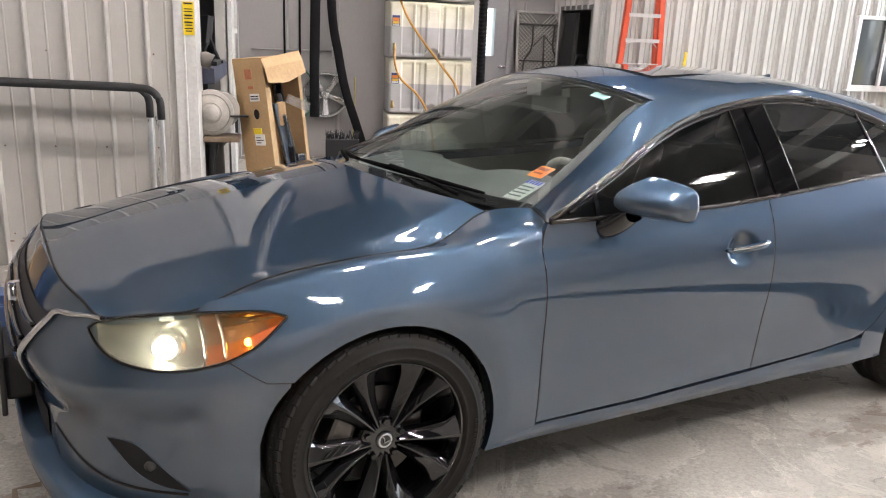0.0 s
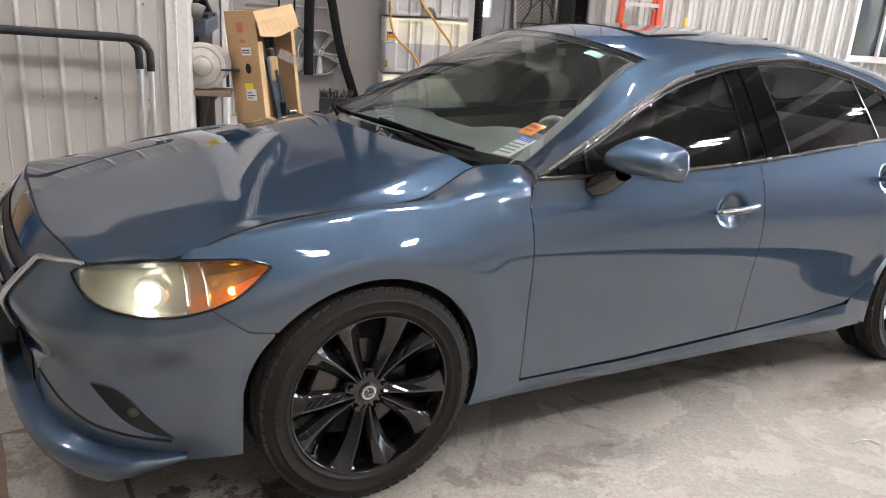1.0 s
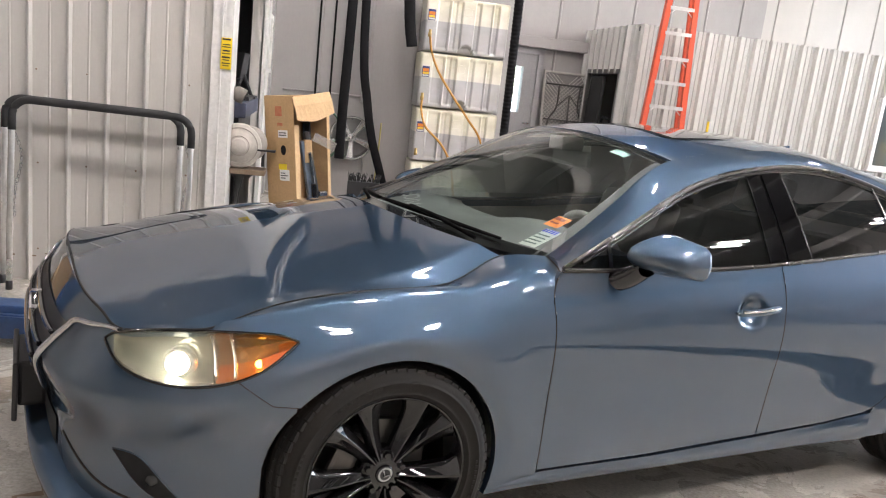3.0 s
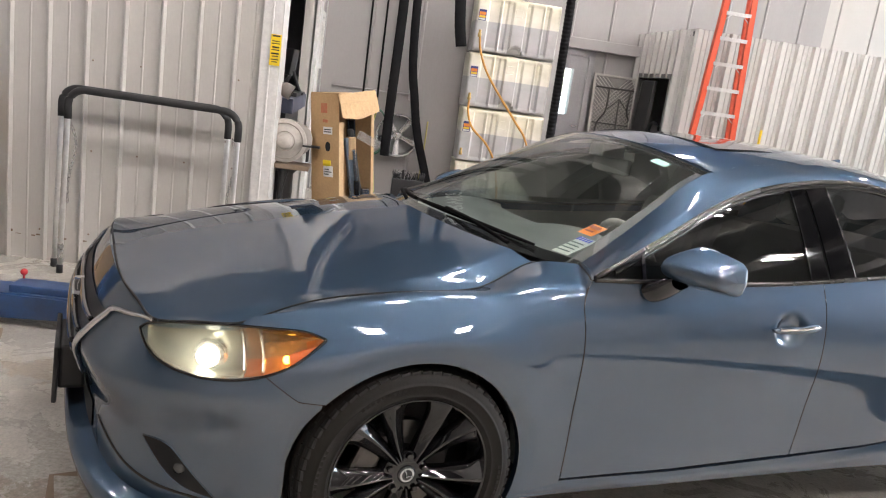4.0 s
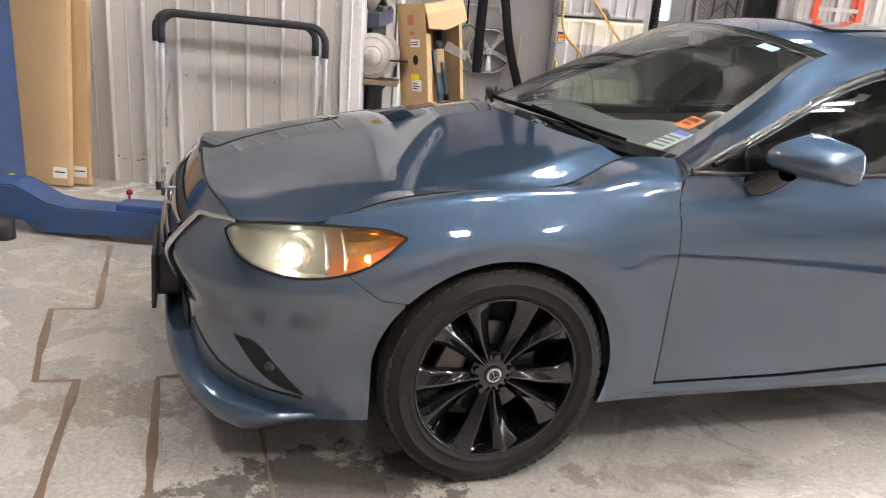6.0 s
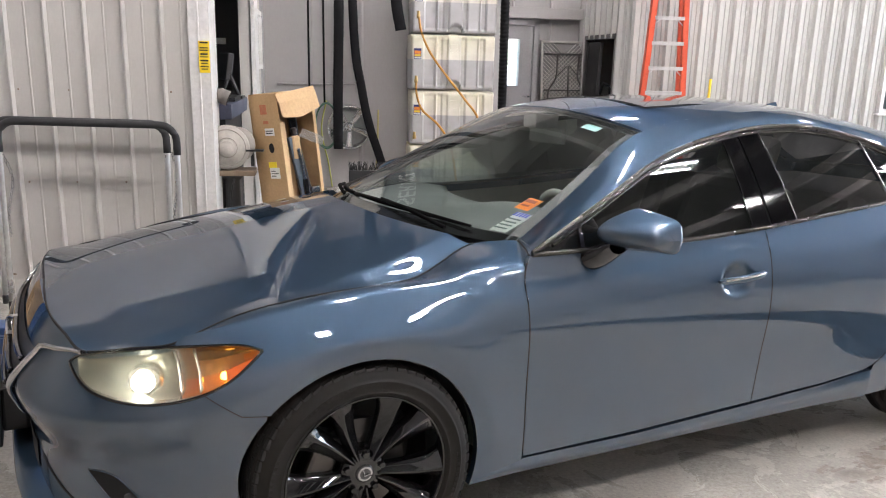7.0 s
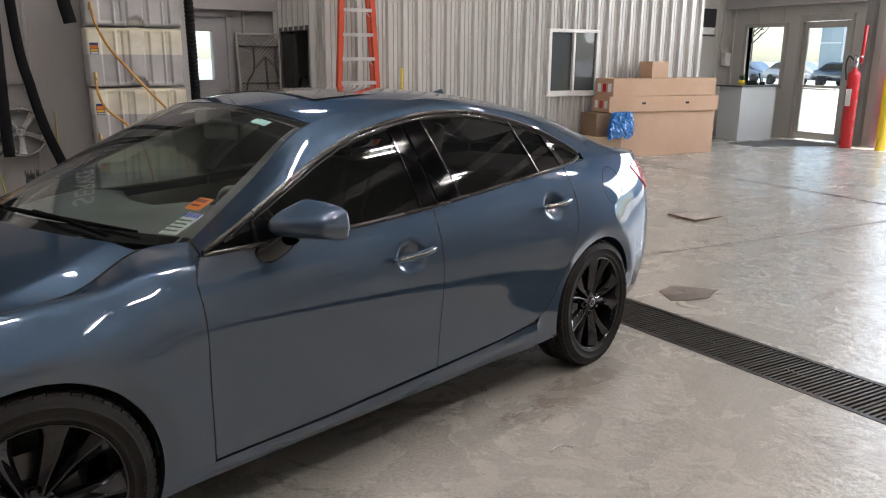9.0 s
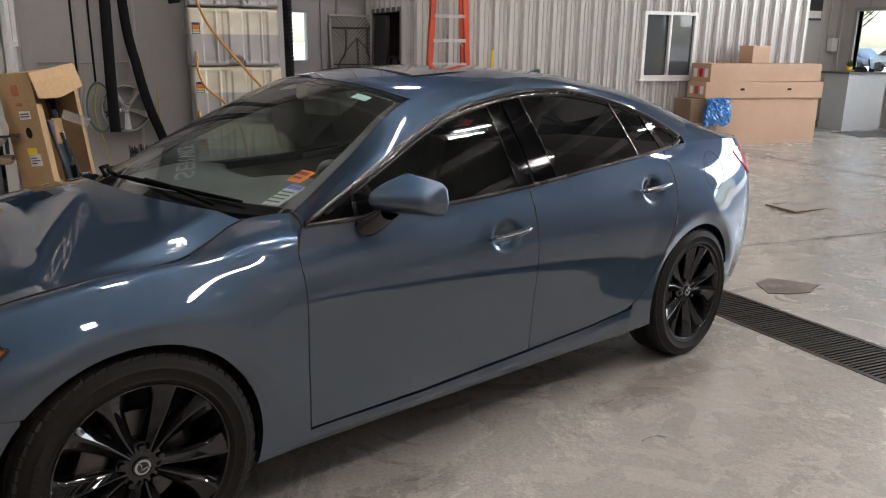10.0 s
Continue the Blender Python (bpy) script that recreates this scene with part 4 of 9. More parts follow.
def windscreen():
    bm = bmesh.new()
    ups = np.linspace(-0.075, 1.0, 26)
    e = near(EDGE(0.03 + 1.41 * ups))
    rows = []
    for f, p in zip(ups, e):
        mx = 0.30 + (1.10 - 0.30) * f
        mz = 1.02 + (1.390 - 1.02) * f + 0.02 * math.sin(math.pi * f)
        row = []
        for u in np.linspace(-1, 1, 33):
            a = abs(u)
            row.append((mx + (p[0] - mx) * a ** 2.2, p[1] * a * (1 if u >= 0 else -1), mz + (p[2] - mz) * a ** 2.2))
        rows.append(row)
    grid_faces(bm, [[Vector(p) for p in r] for r in rows])
    finish(bm)
    ob = part("windscreen", bm, GLASS, car, "raked windscreen with stickers")
    ob.visible_shadow = False
    # the black printed border, just behind the glass
    sunk = Vector((0.002, 0, -0.004))
    for first, last in ((0, 1), (31, 32)):
        bm = bmesh.new()
        grid_faces(bm, [[Vector(r[first]) + (Vector(r[last]) - Vector(r[first])) * q + sunk for q in ((0, 0.5, 0.8) if first == 0 else (0.2, 0.5, 1))] for r in rows])
        part("windscreen_border", bm, BLACK_PLASTIC, ob)
    bm = bmesh.new()
    grid_faces(bm, [[Vector(p) + sunk for p in r] for r in rows[-2:]])
    part("windscreen_border", bm, BLACK_PLASTIC, ob)
    return ob


windscreen()


def rear_window():
    bm = bmesh.new()
    e = near(EDGE(np.linspace(4.12, 5.95, 16)))
    rows = []
    for k, p in enumerate(e):
        f = k / 15
        mx, mz = 2.76 + 0.86 * f, 1.374 - 0.27 * f + 0.012 * math.sin(math.pi * f)
        rows.append([Vector((mx + (p[0] - mx) * abs(u) ** 2.2, p[1] * abs(u) * (1 if u >= 0 else -1), mz + (p[2] - mz) * abs(u) ** 2.2)) for u in np.linspace(-1, 1, 25)])
    grid_faces(bm, rows)
    finish(bm)
    return part("rear_window", bm, TINT, car, "dark tinted rear window")


rear_window()


def deck():
    """The boot lid and the shoulders beside the rear window."""
    bm = bmesh.new()
    s = np.linspace(13.0, 18, 50)
    rim = near(TOP_BELT(s))
    inn = near(np.stack([np.interp(s, (13, 14, 14.8, 15.6, 18), (2.86, 3.12, 3.42, 3.62, 3.66)), np.interp(s, (13, 14, 14.8, 15.6, 18), (0.66, 0.585, 0.60, 0.56, 0)), np.interp(s, (13, 14, 14.8, 15.6, 18), (1.20, 1.205, 1.112, 1.10, 1.10))], -1))
    g = loft(rim, inn, 10, 0.012, (0, 0, 1))
    grid_faces(bm, [[Vector(p) for p in r] for r in g])
    grid_faces(bm, [[Vector(p) for p in r * (1, -1, 1)] for r in g], flip=True)
    finish(bm)
    part("boot_lid", bm, PAINT, car)
    bm = bmesh.new()
    ss = np.linspace(16.0, 18, 24)
    rows = []
    for f in np.linspace(0, 1, 10):
        row = []
        for q in ss:
            a = flank(q, np.interp(q, (16, 17, 18), (0.63, 0.76, 0.80)), False)[0]
            b = near(TOP_BELT([q]))[0]
            row.append(a + (b - a) * f + np.array((0.02 * math.sin(math.pi * f), 0, 0)))
        rows.append(row)
    g = np.array(rows)
    grid_faces(bm, [[Vector(p) for p in r] for r in np.concatenate([g, (g[:, ::-1] * (1, -1, 1))[:, 1:]], 1)])
    finish(bm)
    part("tail_panel", bm, PAINT, car)


deck()


def underbody():
    bm = bmesh.new()
    box(bm, -0.75, 3.6, -0.62, 0.62, 0.20, 0.30)
    box(bm, 0.42, 2.38, -0.80, 0.80, 0.19, 0.27)
    part("underbody", bm, BLACK_PLASTIC, car)
    for cx in (0, BASE):
        for side in (-1, 1):
            bm = bmesh.new()
            rows = []
            for t in np.radians(np.linspace(-12, 192, 30)):
                rows.append([Vector((cx + 0.385 * math.cos(t), side * y, HUB_Z + 0.385 * math.sin(t))) for y in (0.80, 0.74, 0.62)])
            grid_faces(bm, rows)
            vs = [bm.verts.new((cx + 0.385 * math.cos(t), side * 0.62, HUB_Z + 0.385 * math.sin(t))) for t in np.radians(np.linspace(-12, 192, 30))]
            bm.faces.new(vs)
            part("wheel_arch_liner", bm, BLACK_PLASTIC, car)


underbody()

# ---------------------------------------------------------------- the car's fittings
def flank_pts(xz, lift=0.0, front=True):
    return [Vector(p) for p in on_flank(np.array(xz, float), front, lift)]


TREAD = worn("tyre_tread", (0.013, 0.0125, 0.012), (0.036, 0.032, 0.028), 0.8, coarse=8, amount=0.6, bump=0.1, fine=130)
DISC = worn("brake_disc_steel", (0.12, 0.115, 0.11), (0.08, 0.06, 0.045), 0.35, metal=0.9, amount=0.5)
WHEEL_BLACK = shader("gloss_black_alloy", (0.004, 0.004, 0.0045), 0.06, 0.0, coat=0.9, coat_rough=0.01, spec=0.3)


def wheel(name):
    """A wheel about the y axis, its face towards -y."""
    w = bpy.data.objects.new(name, None)
    scene.collection.objects.link(w)
    bm = bmesh.new()
    prof = [(0.256, -0.096), (0.262, -0.105), (0.270, -0.1105), (0.2715, -0.1135), (0.274, -0.1135), (0.2755, -0.112), (0.281, -0.1145), (0.298, -0.1152), (0.2995, -0.1178), (0.3025, -0.1175), (0.304, -0.1140), (0.3085, -0.1125), (0.320, -0.106), (0.330, -0.097), (0.335, -0.086)]
    prof += [(0.3375, -0.078), (0.338, -0.052), (0.331, -0.050), (0.331, -0.043), (0.338, -0.041), (0.338, -0.012), (0.331, -0.010), (0.331, 0.0), (0.338, 0.002), (0.338, 0.04), (0.331, 0.042), (0.331, 0.05), (0.338, 0.052), (0.3365, 0.08), (0.325, 0.10), (0.29, 0.113), (0.258, 0.098)]
    lathe(bm, [(0.335 - (0.335 - r) * 1.19 if r < 0.335 else r, a) for r, a in prof], 96)
    part("tyre", bm, RUBBER, w, "black low-profile tyre with dusty tread")
    tyre = w.children[-1]
    bm = bmesh.new()  # shoulder blocks of the tread
    for i in range(64):
        a = 2 * math.pi * i / 64
        m = Matrix.Rotation(a, 4, "Y")
        vs = box(bm, -0.0135, 0.0135, -0.103, -0.055, 0.322, 0.3400, m=Matrix.Identity(4))
        for v in vs:
            if v.co.y < -0.09 and v.co.z > 0.333:
                v.co.z -= 0.009
        bmesh.ops.transform(bm, matrix=m @ Matrix.Rotation(radians(8), 4, "Z"), verts=vs)
    tr = part("tread_block", bm, TREAD, tyre)
    tr["kind"] = "stuff"
    bm = bmesh.new()  # raised lettering band, as plain bars
    for a0 in (62, 118, 242, 298):
        for k in range(9):
            a = radians(a0 - 14 + 3.3 * k)
            box(bm, -0.005, 0.005, -0.1172, -0.1152, 0.284, 0.295, m=Matrix.Rotation(a, 4, "Y"))
    tl = part("sidewall_lettering", bm, RUBBER, tyre)
    tl["kind"] = "stuff"
    bm = bmesh.new()
    lathe(bm, [(0.247, -0.097), (0.249, -0.104), (0.245, -0.108), (0.241, -0.104), (0.238, -0.092), (0.230, -0.070), (0.220, -0.02), (0.214, 0.09)], 96)
    rim = part("rim", bm, WHEEL_BLACK, w, "gloss black ten-spoke alloy rim")
    for i in range(5):
        for side in (-1, 1):
            bm = bmesh.new()
            rows = []
            for f in np.linspace(0, 1, 12):
                r = 0.045 + 0.197 * f
                ang = radians(90 + 72 * i) + side * radians(8.5 + 9.0 * f ** 1.3 + 5 * (1 - f) ** 2)
                wd = (0.0165 + 0.025 * f ** 1.1) * (1 + 0.35 * max(0, f - 0.80) / 0.20)
                y = -0.070 - 0.026 * f ** 1.6
                rad, tan = Vector((math.cos(ang), 0, math.sin(ang))), Vector((-math.sin(ang), 0, math.cos(ang)))
                c = rad * r
                row = []
                for k, (t, d) in enumerate(((-1.0, 0.034), (-0.93, 0.012), (-0.80, 0.006), (-0.42, -0.004), (-0.26, -0.010), (-0.10, -0.006), (0.45, 0.005), (0.88, 0.012), (0.95, 0.018), (1.0, 0.034))):
                    row.append(c + tan * (wd * t * side) + Vector((0, y + d, 0)))
                rows.append(row)
            grid_faces(bm, rows)
            finish(bm)
            part("spoke", bm, WHEEL_BLACK, rim)
    bm = bmesh.new()
    lathe(bm, [(0.0, -0.072), (0.034, -0.072), (0.05, -0.070), (0.068, -0.064), (0.074, -0.045), (0.074, -0.01)], 40)
    part("hub", bm, WHEEL_BLACK, rim)
    for i in range(5):
        a = radians(90 + 36 + 72 * i)
        bm = bmesh.new()
        cyl(bm, (0.057 * math.cos(a), -0.060, 0.057 * math.sin(a)), (0.057 * math.cos(a), -0.080, 0.057 * math.sin(a)), 0.0105, 0.009, seg=6)
        part("wheel_nut", bm, WHEEL_BLACK, rim)
    bm = bmesh.new()
    lathe(bm, [(0.0, -0.079), (0.022, -0.079), (0.0275, -0.076), (0.0285, -0.070)], 32)
    cap = part("centre_cap", bm, BLACK_GLOSS, rim)
    bm = bmesh.new()
    lathe(bm, [(0.0165, -0.0795), (0.0205, -0.081), (0.0225, -0.0795)], 32)
    for sx in (-1, 1):
        tube(bm, [(sx * 0.019, -0.0805, 0.006), (sx * 0.008, -0.0808, 0.004), (0, -0.081, -0.008)], 0.0018, 6)
    part("cap_badge", bm, CHROME_SOFT, rim)
    bm = bmesh.new()
    lathe(bm, [(0.06, -0.02), (0.148, -0.02), (0.148, 0.006), (0.06, 0.006)], 48, smooth=False)
    part("brake_disc", bm, DISC, w)
    bm = bmesh.new()
    box(bm, 0.085, 0.165, -0.045, 0.04, -0.075, 0.075, bevel=0.014, m=Matrix.Rotation(radians(165), 4, "Y"))
    part("brake_caliper", bm, DISC, w)
    return w


front_wheel = wheel("wheel")
front_wheel.parent = car
front_wheel.matrix_local = pose(0, -0.795, HUB_Z) @ Matrix.Rotation(radians(37), 4, "Y")
for wx, wy, wr in ((BASE, -0.795, 14), (0, 0.795, 0), (BASE, 0.795, 0)):
    c = copy_thing(front_wheel, pose(wx, wy, HUB_Z) @ Matrix.Rotation(math.pi if wy > 0 else 0, 4, "Z") @ Matrix.Rotation(radians(wr), 4, "Y"))

# headlamps
LAMP_CLEAR = clear_pane("hazed_lamp_lens", (0.96, 0.93, 0.82), 1.45, 0.20, (0.92, 0.90, 0.80))
LAMP_GREY = worn("lamp_reflector", (0.40, 0.40, 0.36), (0.28, 0.27, 0.22), 0.22, metal=0.7, amount=0.4, coarse=20)
LAMP_BEAM = shader("lit_projector", (1, 0.97, 0.85), 0.2, emit=(1.0, 0.95, 0.78), strength=2.2)
AMBER = shader("amber_reflector", (0.22, 0.055, 0.014), 0.2, emit=(1.0, 0.24, 0.02), strength=0.03)
AMBER_BULB = shader("lit_amber_bulb", (1, 0.4, 0.05), 0.2, emit=(1.0, 0.45, 0.05), strength=4.0)
LAMP_UP = [(-0.744, 0.706), (-0.722, 0.726), (-0.698, 0.736), (-0.606, 0.750), (-0.51, 0.756), (-0.397, 0.758), (-0.323, 0.754), (-0.290, 0.744)]
LAMP_LO = [(-0.744, 0.700), (-0.722, 0.661), (-0.677, 0.637), (-0.617, 0.6255), (-0.542, 0.6245), (-0.444, 0.643), (-0.367, 0.681), (-0.306, 0.729), (-0.290, 0.742)]


def headlamp():
    n, k = 44, 14
    up, lo = soft(LAMP_UP, n), soft(LAMP_LO, n)
    g2 = coons(lo, up, poly([lo[0], up[0]], k), poly([lo[-1], up[-1]], k))
    g = on_flank(g2, True, 0.0)
    out = np.array((-0.55, -0.80, 0.15))
    bm = bmesh.new()
    lens = g + out * 0.004 + out * 0.012 * (np.sin(np.linspace(0, np.pi, k))[:, None] * np.sin(np.linspace(0, np.pi, n))[None])[..., None]
    grid_faces(bm, [[Vector(p) for p in r] for r in lens])
    finish(bm)
    lamp = part("headlamp", bm, LAMP_CLEAR, car, "lit headlamp with a hazed lens")
    lamp.visible_shadow = False
    depth = 0.062 * (np.sin(np.linspace(0, np.pi, k))[:, None] ** 0.4 * np.sin(np.linspace(0.0, np.pi, n))[None] ** 0.4)[..., None]
    bowl = g - out * (0.012 + depth)
    bm = bmesh.new()
    vs = grid_faces(bm, [[Vector(p) for p in r] for r in bowl])
    for j, f in enumerate(bm.faces):
        row, col = divmod(j, n - 1)
        f.material_index = 0 if col < 0.50 * n else (1 if row > 0.54 * k - 0.25 * k * max(0, 0.62 - col / n) and col > 0.56 * n else (2 if (col > 0.80 * n and row < 0.5 * k) or row < 0.24 * k else 3))
    grid_faces(bm, [[Vector(p) for p in bowl[0]], [Vector(p) for p in lens[0]]], mat=1)
    grid_faces(bm, [[Vector(p) for p in bowl[-1]], [Vector(p) for p in lens[-1]]], mat=1)
    finish(bm)
    part("lamp_bowl", bm, [LAMP_GREY, BLACK_GLOSS, AMBER, worn("brown_lamp_chamber", (0.30, 0.17, 0.10), (0.16, 0.09, 0.05), 0.25, metal=0.5, amount=0.5, coarse=25)], lamp)
    c = Vector(on_flank(np.array([(-0.60, 0.668)]))[0]) - Vector(out) * 0.028
    bm = bmesh.new()
    bmesh.ops.create_uvsphere(bm, u_segments=20, v_segments=12, radius=0.027, matrix=Matrix.Translation(c))
    for f in bm.faces:
        f.smooth = True
    part("projector", bm, LAMP_BEAM, lamp)
    bm = bmesh.new()
    d = Vector(out).normalized()
    q = d.to_track_quat("Z", "Y").to_matrix().to_4x4()
    lathe(bm, [(0.027, 0.0), (0.040, 0.006), (0.050, -0.012), (0.049, -0.03)], 32, axis="Z")
    bmesh.ops.transform(bm, matrix=Matrix.Translation(c - d * 0.01) @ q, verts=bm.verts)
    part("projector_ring", bm, CHROME, lamp)
    bm = bmesh.new()  # the chrome divider and the amber bulb behind it
    for x in (-0.515, -0.468):
        tube(bm, [Vector(p) - Vector(out) * 0.022 for p in on_flank(soft([(x, 0.61), (x + 0.012, 0.68), (x, 0.752)], 8))], 0.006, 8)
    part("lamp_divider", bm, CHROME, lamp)
    c = Vector(on_flank(np.array([(-0.402, 0.682)]))[0]) - Vector(out) * 0.03
    bm = bmesh.new()
    bmesh.ops.create_uvsphere(bm, u_segments=16, v_segments=10, radius=0.011, matrix=Matrix.Translation(c))
    part("turn_signal_bulb", bm, AMBER_BULB, lamp, "lit amber turn signal bulb")
    bm = bmesh.new()
    g3 = on_flank(coons(soft([(-0.385, 0.672), (-0.345, 0.682), (-0.30, 0.722)], 10), soft([(-0.385, 0.695), (-0.345, 0.712), (-0.30, 0.728)], 10), poly([(-0.385, 0.672), (-0.385, 0.695)], 4), poly([(-0.30, 0.722), (-0.30, 0.728)], 4)), True, -0.008)
    grid_faces(bm, [[Vector(p) for p in r] for r in g3])
    part("side_marker", bm, shader("orange_side_reflector", (0.80, 0.17, 0.03), 0.25, coat=0.5), lamp)
    bm = bmesh.new()
    rim = [Vector(p) + Vector(out) * 0.004 for p in list(g[0]) + list(g[-1][::-1])]
    tube(bm, rim, 0.004, 6, closed=True)
    part("lamp_seal", bm, BLACK_GLOSS, lamp)
    return lamp


lamp_near = headlamp()


def mirror_group(ob):
    """Mirrors a part and its pieces to the far side."""
    twin = mirrored(ob, ob.parent)
    for ch in ob.children:
        mirrored(ch, twin)
    return twin


mirror_group(lamp_near)


# grille, chrome wing and number plate holder
def nose_pts(sz, lift):
    p = flank(np.array([a for a, _ in sz]), np.array([b for _, b in sz]))
    out = []
    for (s, _), q in zip(sz, p):
        n = Vector((-1, -min(1.0, max(0.0, s - 0.6) * 0.55), 0)).normalized()
        out.append(Vector(q) + n * lift)
    return out


def grille():
    g = bmesh.new()
    zs = np.linspace(0.0, 1.0, 10)
    ss = np.linspace(0, 1.60, 26)
    rows = []
    for f in zs:
        row = []
        for s in ss:
            z0 = float(np.interp(s, (0, 0.7, 0.95, 1.2, 1.6), (0.40, 0.43, 0.50, 0.585, 0.69)))
            row.append(nose_pts([(s, z0 + (0.695 - z0) * f)], 0.004)[0])
        rows.append(row)
    full = [[Vector((p.x, -p.y, p.z)) for p in r[::-1]] + r[1:] for r in rows]
    grid_faces(g, full)
    finish(g)
    ob = part("grille", g, BLACK_PLASTIC, car, "black slatted grille")
    for k in range(6):
        z = 0.44 + 0.044 * k
        s1 = float(np.interp(z, (0.40, 0.43, 0.50, 0.585, 0.69), (0.3, 0.60, 0.85, 1.08, 1.42)))
        bm = bmesh.new()
        half = nose_pts([(s, z) for s in np.linspace(0, s1, 16)], 0.014)
        tube(bm, [Vector((p.x, -p.y, p.z)) for p in half[::-1]] + half[1:], 0.009, 6, flat=0.6)
        part("slat", bm, BLACK_GLOSS, ob)
    bm = bmesh.new()
    half = nose_pts([(0, 0.40), (0.4, 0.405), (0.7, 0.43), (0.95, 0.50), (1.2, 0.585), (1.4, 0.65), (1.58, 0.695)], 0.010)
    lamp_arm = [Vector(p) + Vector((-0.010, -0.006, 0)) for p in on_flank(np.array([(-0.80, 0.716), (-0.765, 0.728), (-0.735, 0.738), (-0.71, 0.743)]))]
    path = curve_pts(half + lamp_arm, 5)
    rad = [0.0085 - 0.0045 * max(0, (i / len(path) - 0.45)) / 0.55 for i in range(len(path))]
    tube(bm, [Vector((p.x, -p.y, p.z)) for p in path[::-1]] + path[1:], rad[::-1] + rad[1:], 10, flat=1.3)
    part("chrome_wing", bm, CHROME_SOFT, ob, "chrome wing under the grille")
    bm = bmesh.new()
    lathe(bm, [(0.0, -0.918), (0.055, -0.916), (0.065, -0.908), (0.066, -0.88)], 32, axis="X", centre=(0, 0, 0.60))
    part("grille_badge", bm, CHROME, ob)
    return ob


grille()
bm = bmesh.new()
box(bm, -0.956, -0.940, -0.185, 0.185, 0.29, 0.478, bevel=0.006)
box(bm, -0.941, -0.86, -0.15, 0.15, 0.325, 0.47, bevel=0.012)
part("number_plate_holder", bm, BLACK_PLASTIC, car, "empty black number plate holder")


def front_lip():
    bm = bmesh.new()
    rows = []
    ss = np.linspace(0, 3.86, 50)
    zt = np.interp(ss, (0, 1, 2, 3, 4.12), (0.295, 0.285, 0.245, 0.215, 0.205))
    base = flank(ss, np.maximum(zt, rails_at(ss, True)[:, 0, 2] + 0.004))
    nrm = np.stack([-np.interp(ss, (0, 1, 2, 3, 4.2), (1, 0.96, 0.8, 0.5, 0.2)), -np.interp(ss, (0, 1, 2, 3, 4.2), (0, 0.28, 0.6, 0.86, 0.98)), 0 * ss], -1)
    out = np.interp(ss, (0, 2, 3.3, 3.86), (0.060, 0.066, 0.058, 0.014))[:, None]
    fade = np.interp(ss, (0, 3.0, 3.86), (1, 1, 0.2))
    for o, dz in ((-0.02, 0.014), (0.2, 0.010), (0.75, 0.0), (1.0, -0.014), (1.0, -0.035), (0.85, -0.065), (0.3, -0.085), (-0.5, -0.088)):
        rows.append(base + nrm * out * o + np.stack([0 * ss, 0 * ss, dz * fade], -1))
    g = np.array(rows)
    far = g[:, ::-1] * (1, -1, 1)
    grid_faces(bm, [[Vector(p) for p in r] for r in np.concatenate([far, g[:, 1:]], 1)])
    finish(bm)
    part("front_lip", bm, PAINT, car)
    bm = bmesh.new()
    rows = []
    ss = np.linspace(0, 1.15, 20)
    for z in (0.30, 0.32, 0.36, 0.385):
        rows.append(nose_pts([(s, z - 0.0) for s in ss], 0.003))
    grid_faces(bm, [[Vector((p.x, -p.y, p.z)) for p in r[::-1]] + r[1:] for r in rows])
    finish(bm)
    part("lower_intake", bm, DARK, car)


front_lip()


def fog_pocket():
    up = soft([(-0.719, 0.413), (-0.668, 0.408), (-0.622, 0.366), (-0.578, 0.314), (-0.531, 0.262)], 20)
    lo = soft([(-0.719, 0.409), (-0.690, 0.364), (-0.652, 0.316), (-0.602, 0.281), (-0.531, 0.258)], 20)
    g = on_flank(coons(lo, up, poly([lo[0], up[0]], 8), poly([lo[-1], up[-1]], 8)), True, 0.002)
    bm = bmesh.new()
    skin(bm, g, 0.004)
    finish(bm)
    ob = part("fog_lamp_pocket", bm, DARK, car, "black fog lamp pocket")
    c = Vector(on_flank(np.array([(-0.627, 0.340)]))[0])
    bm = bmesh.new()
    lathe(bm, [(0.0, -0.008), (0.012, -0.007), (0.016, -0.003), (0.018, 0.004)], 24, axis="Z")
    bmesh.ops.transform(bm, matrix=Matrix.Translation(c) @ Vector((0.6, 0.8, 0)).to_track_quat("Z", "Y").to_matrix().to_4x4(), verts=bm.verts)
    part("fog_lamp", bm, shader("fog_lamp_glass", (0.09, 0.09, 0.09), 0.12, 0.6), ob)
    bm = bmesh.new()
    tube(bm, [Vector(p) for p in on_flank(np.concatenate([lo, up[::-1]]), True, 0.001)], 0.002, 6, closed=True)
    part("pocket_rim", bm, PAINT, ob)
    return ob


mirror_group(fog_pocket())


def seam_line(name, xz, front=True, r=0.0022):
    bm = bmesh.new()
    tube(bm, flank_pts(xz, 0.0, front), r, 6)
    return part(name, bm, DARK, car)


for seam, front in ((SEAM_F, False), (SEAM_B, False), (SEAM_R, False)):
    ob = seam_line("shut_line", seam[1:-1], front, 0.0034)
    ob.location = (0, 0.002, 0)
    twin = mirrored(ob, car)
    twin.location = (0, -0.002, 0)
both(seam_line("bumper_joint", poly([(-0.444, 0.640), (-0.355, 0.578), (-0.288, 0.568)], 14), r=0.0013))


both(seam_line("lip_groove", soft([(-0.824, 0.370), (-0.774, 0.322), (-0.714, 0.290), (-0.637, 0.268), (-0.536, 0.250)], 24), r=0.0045))


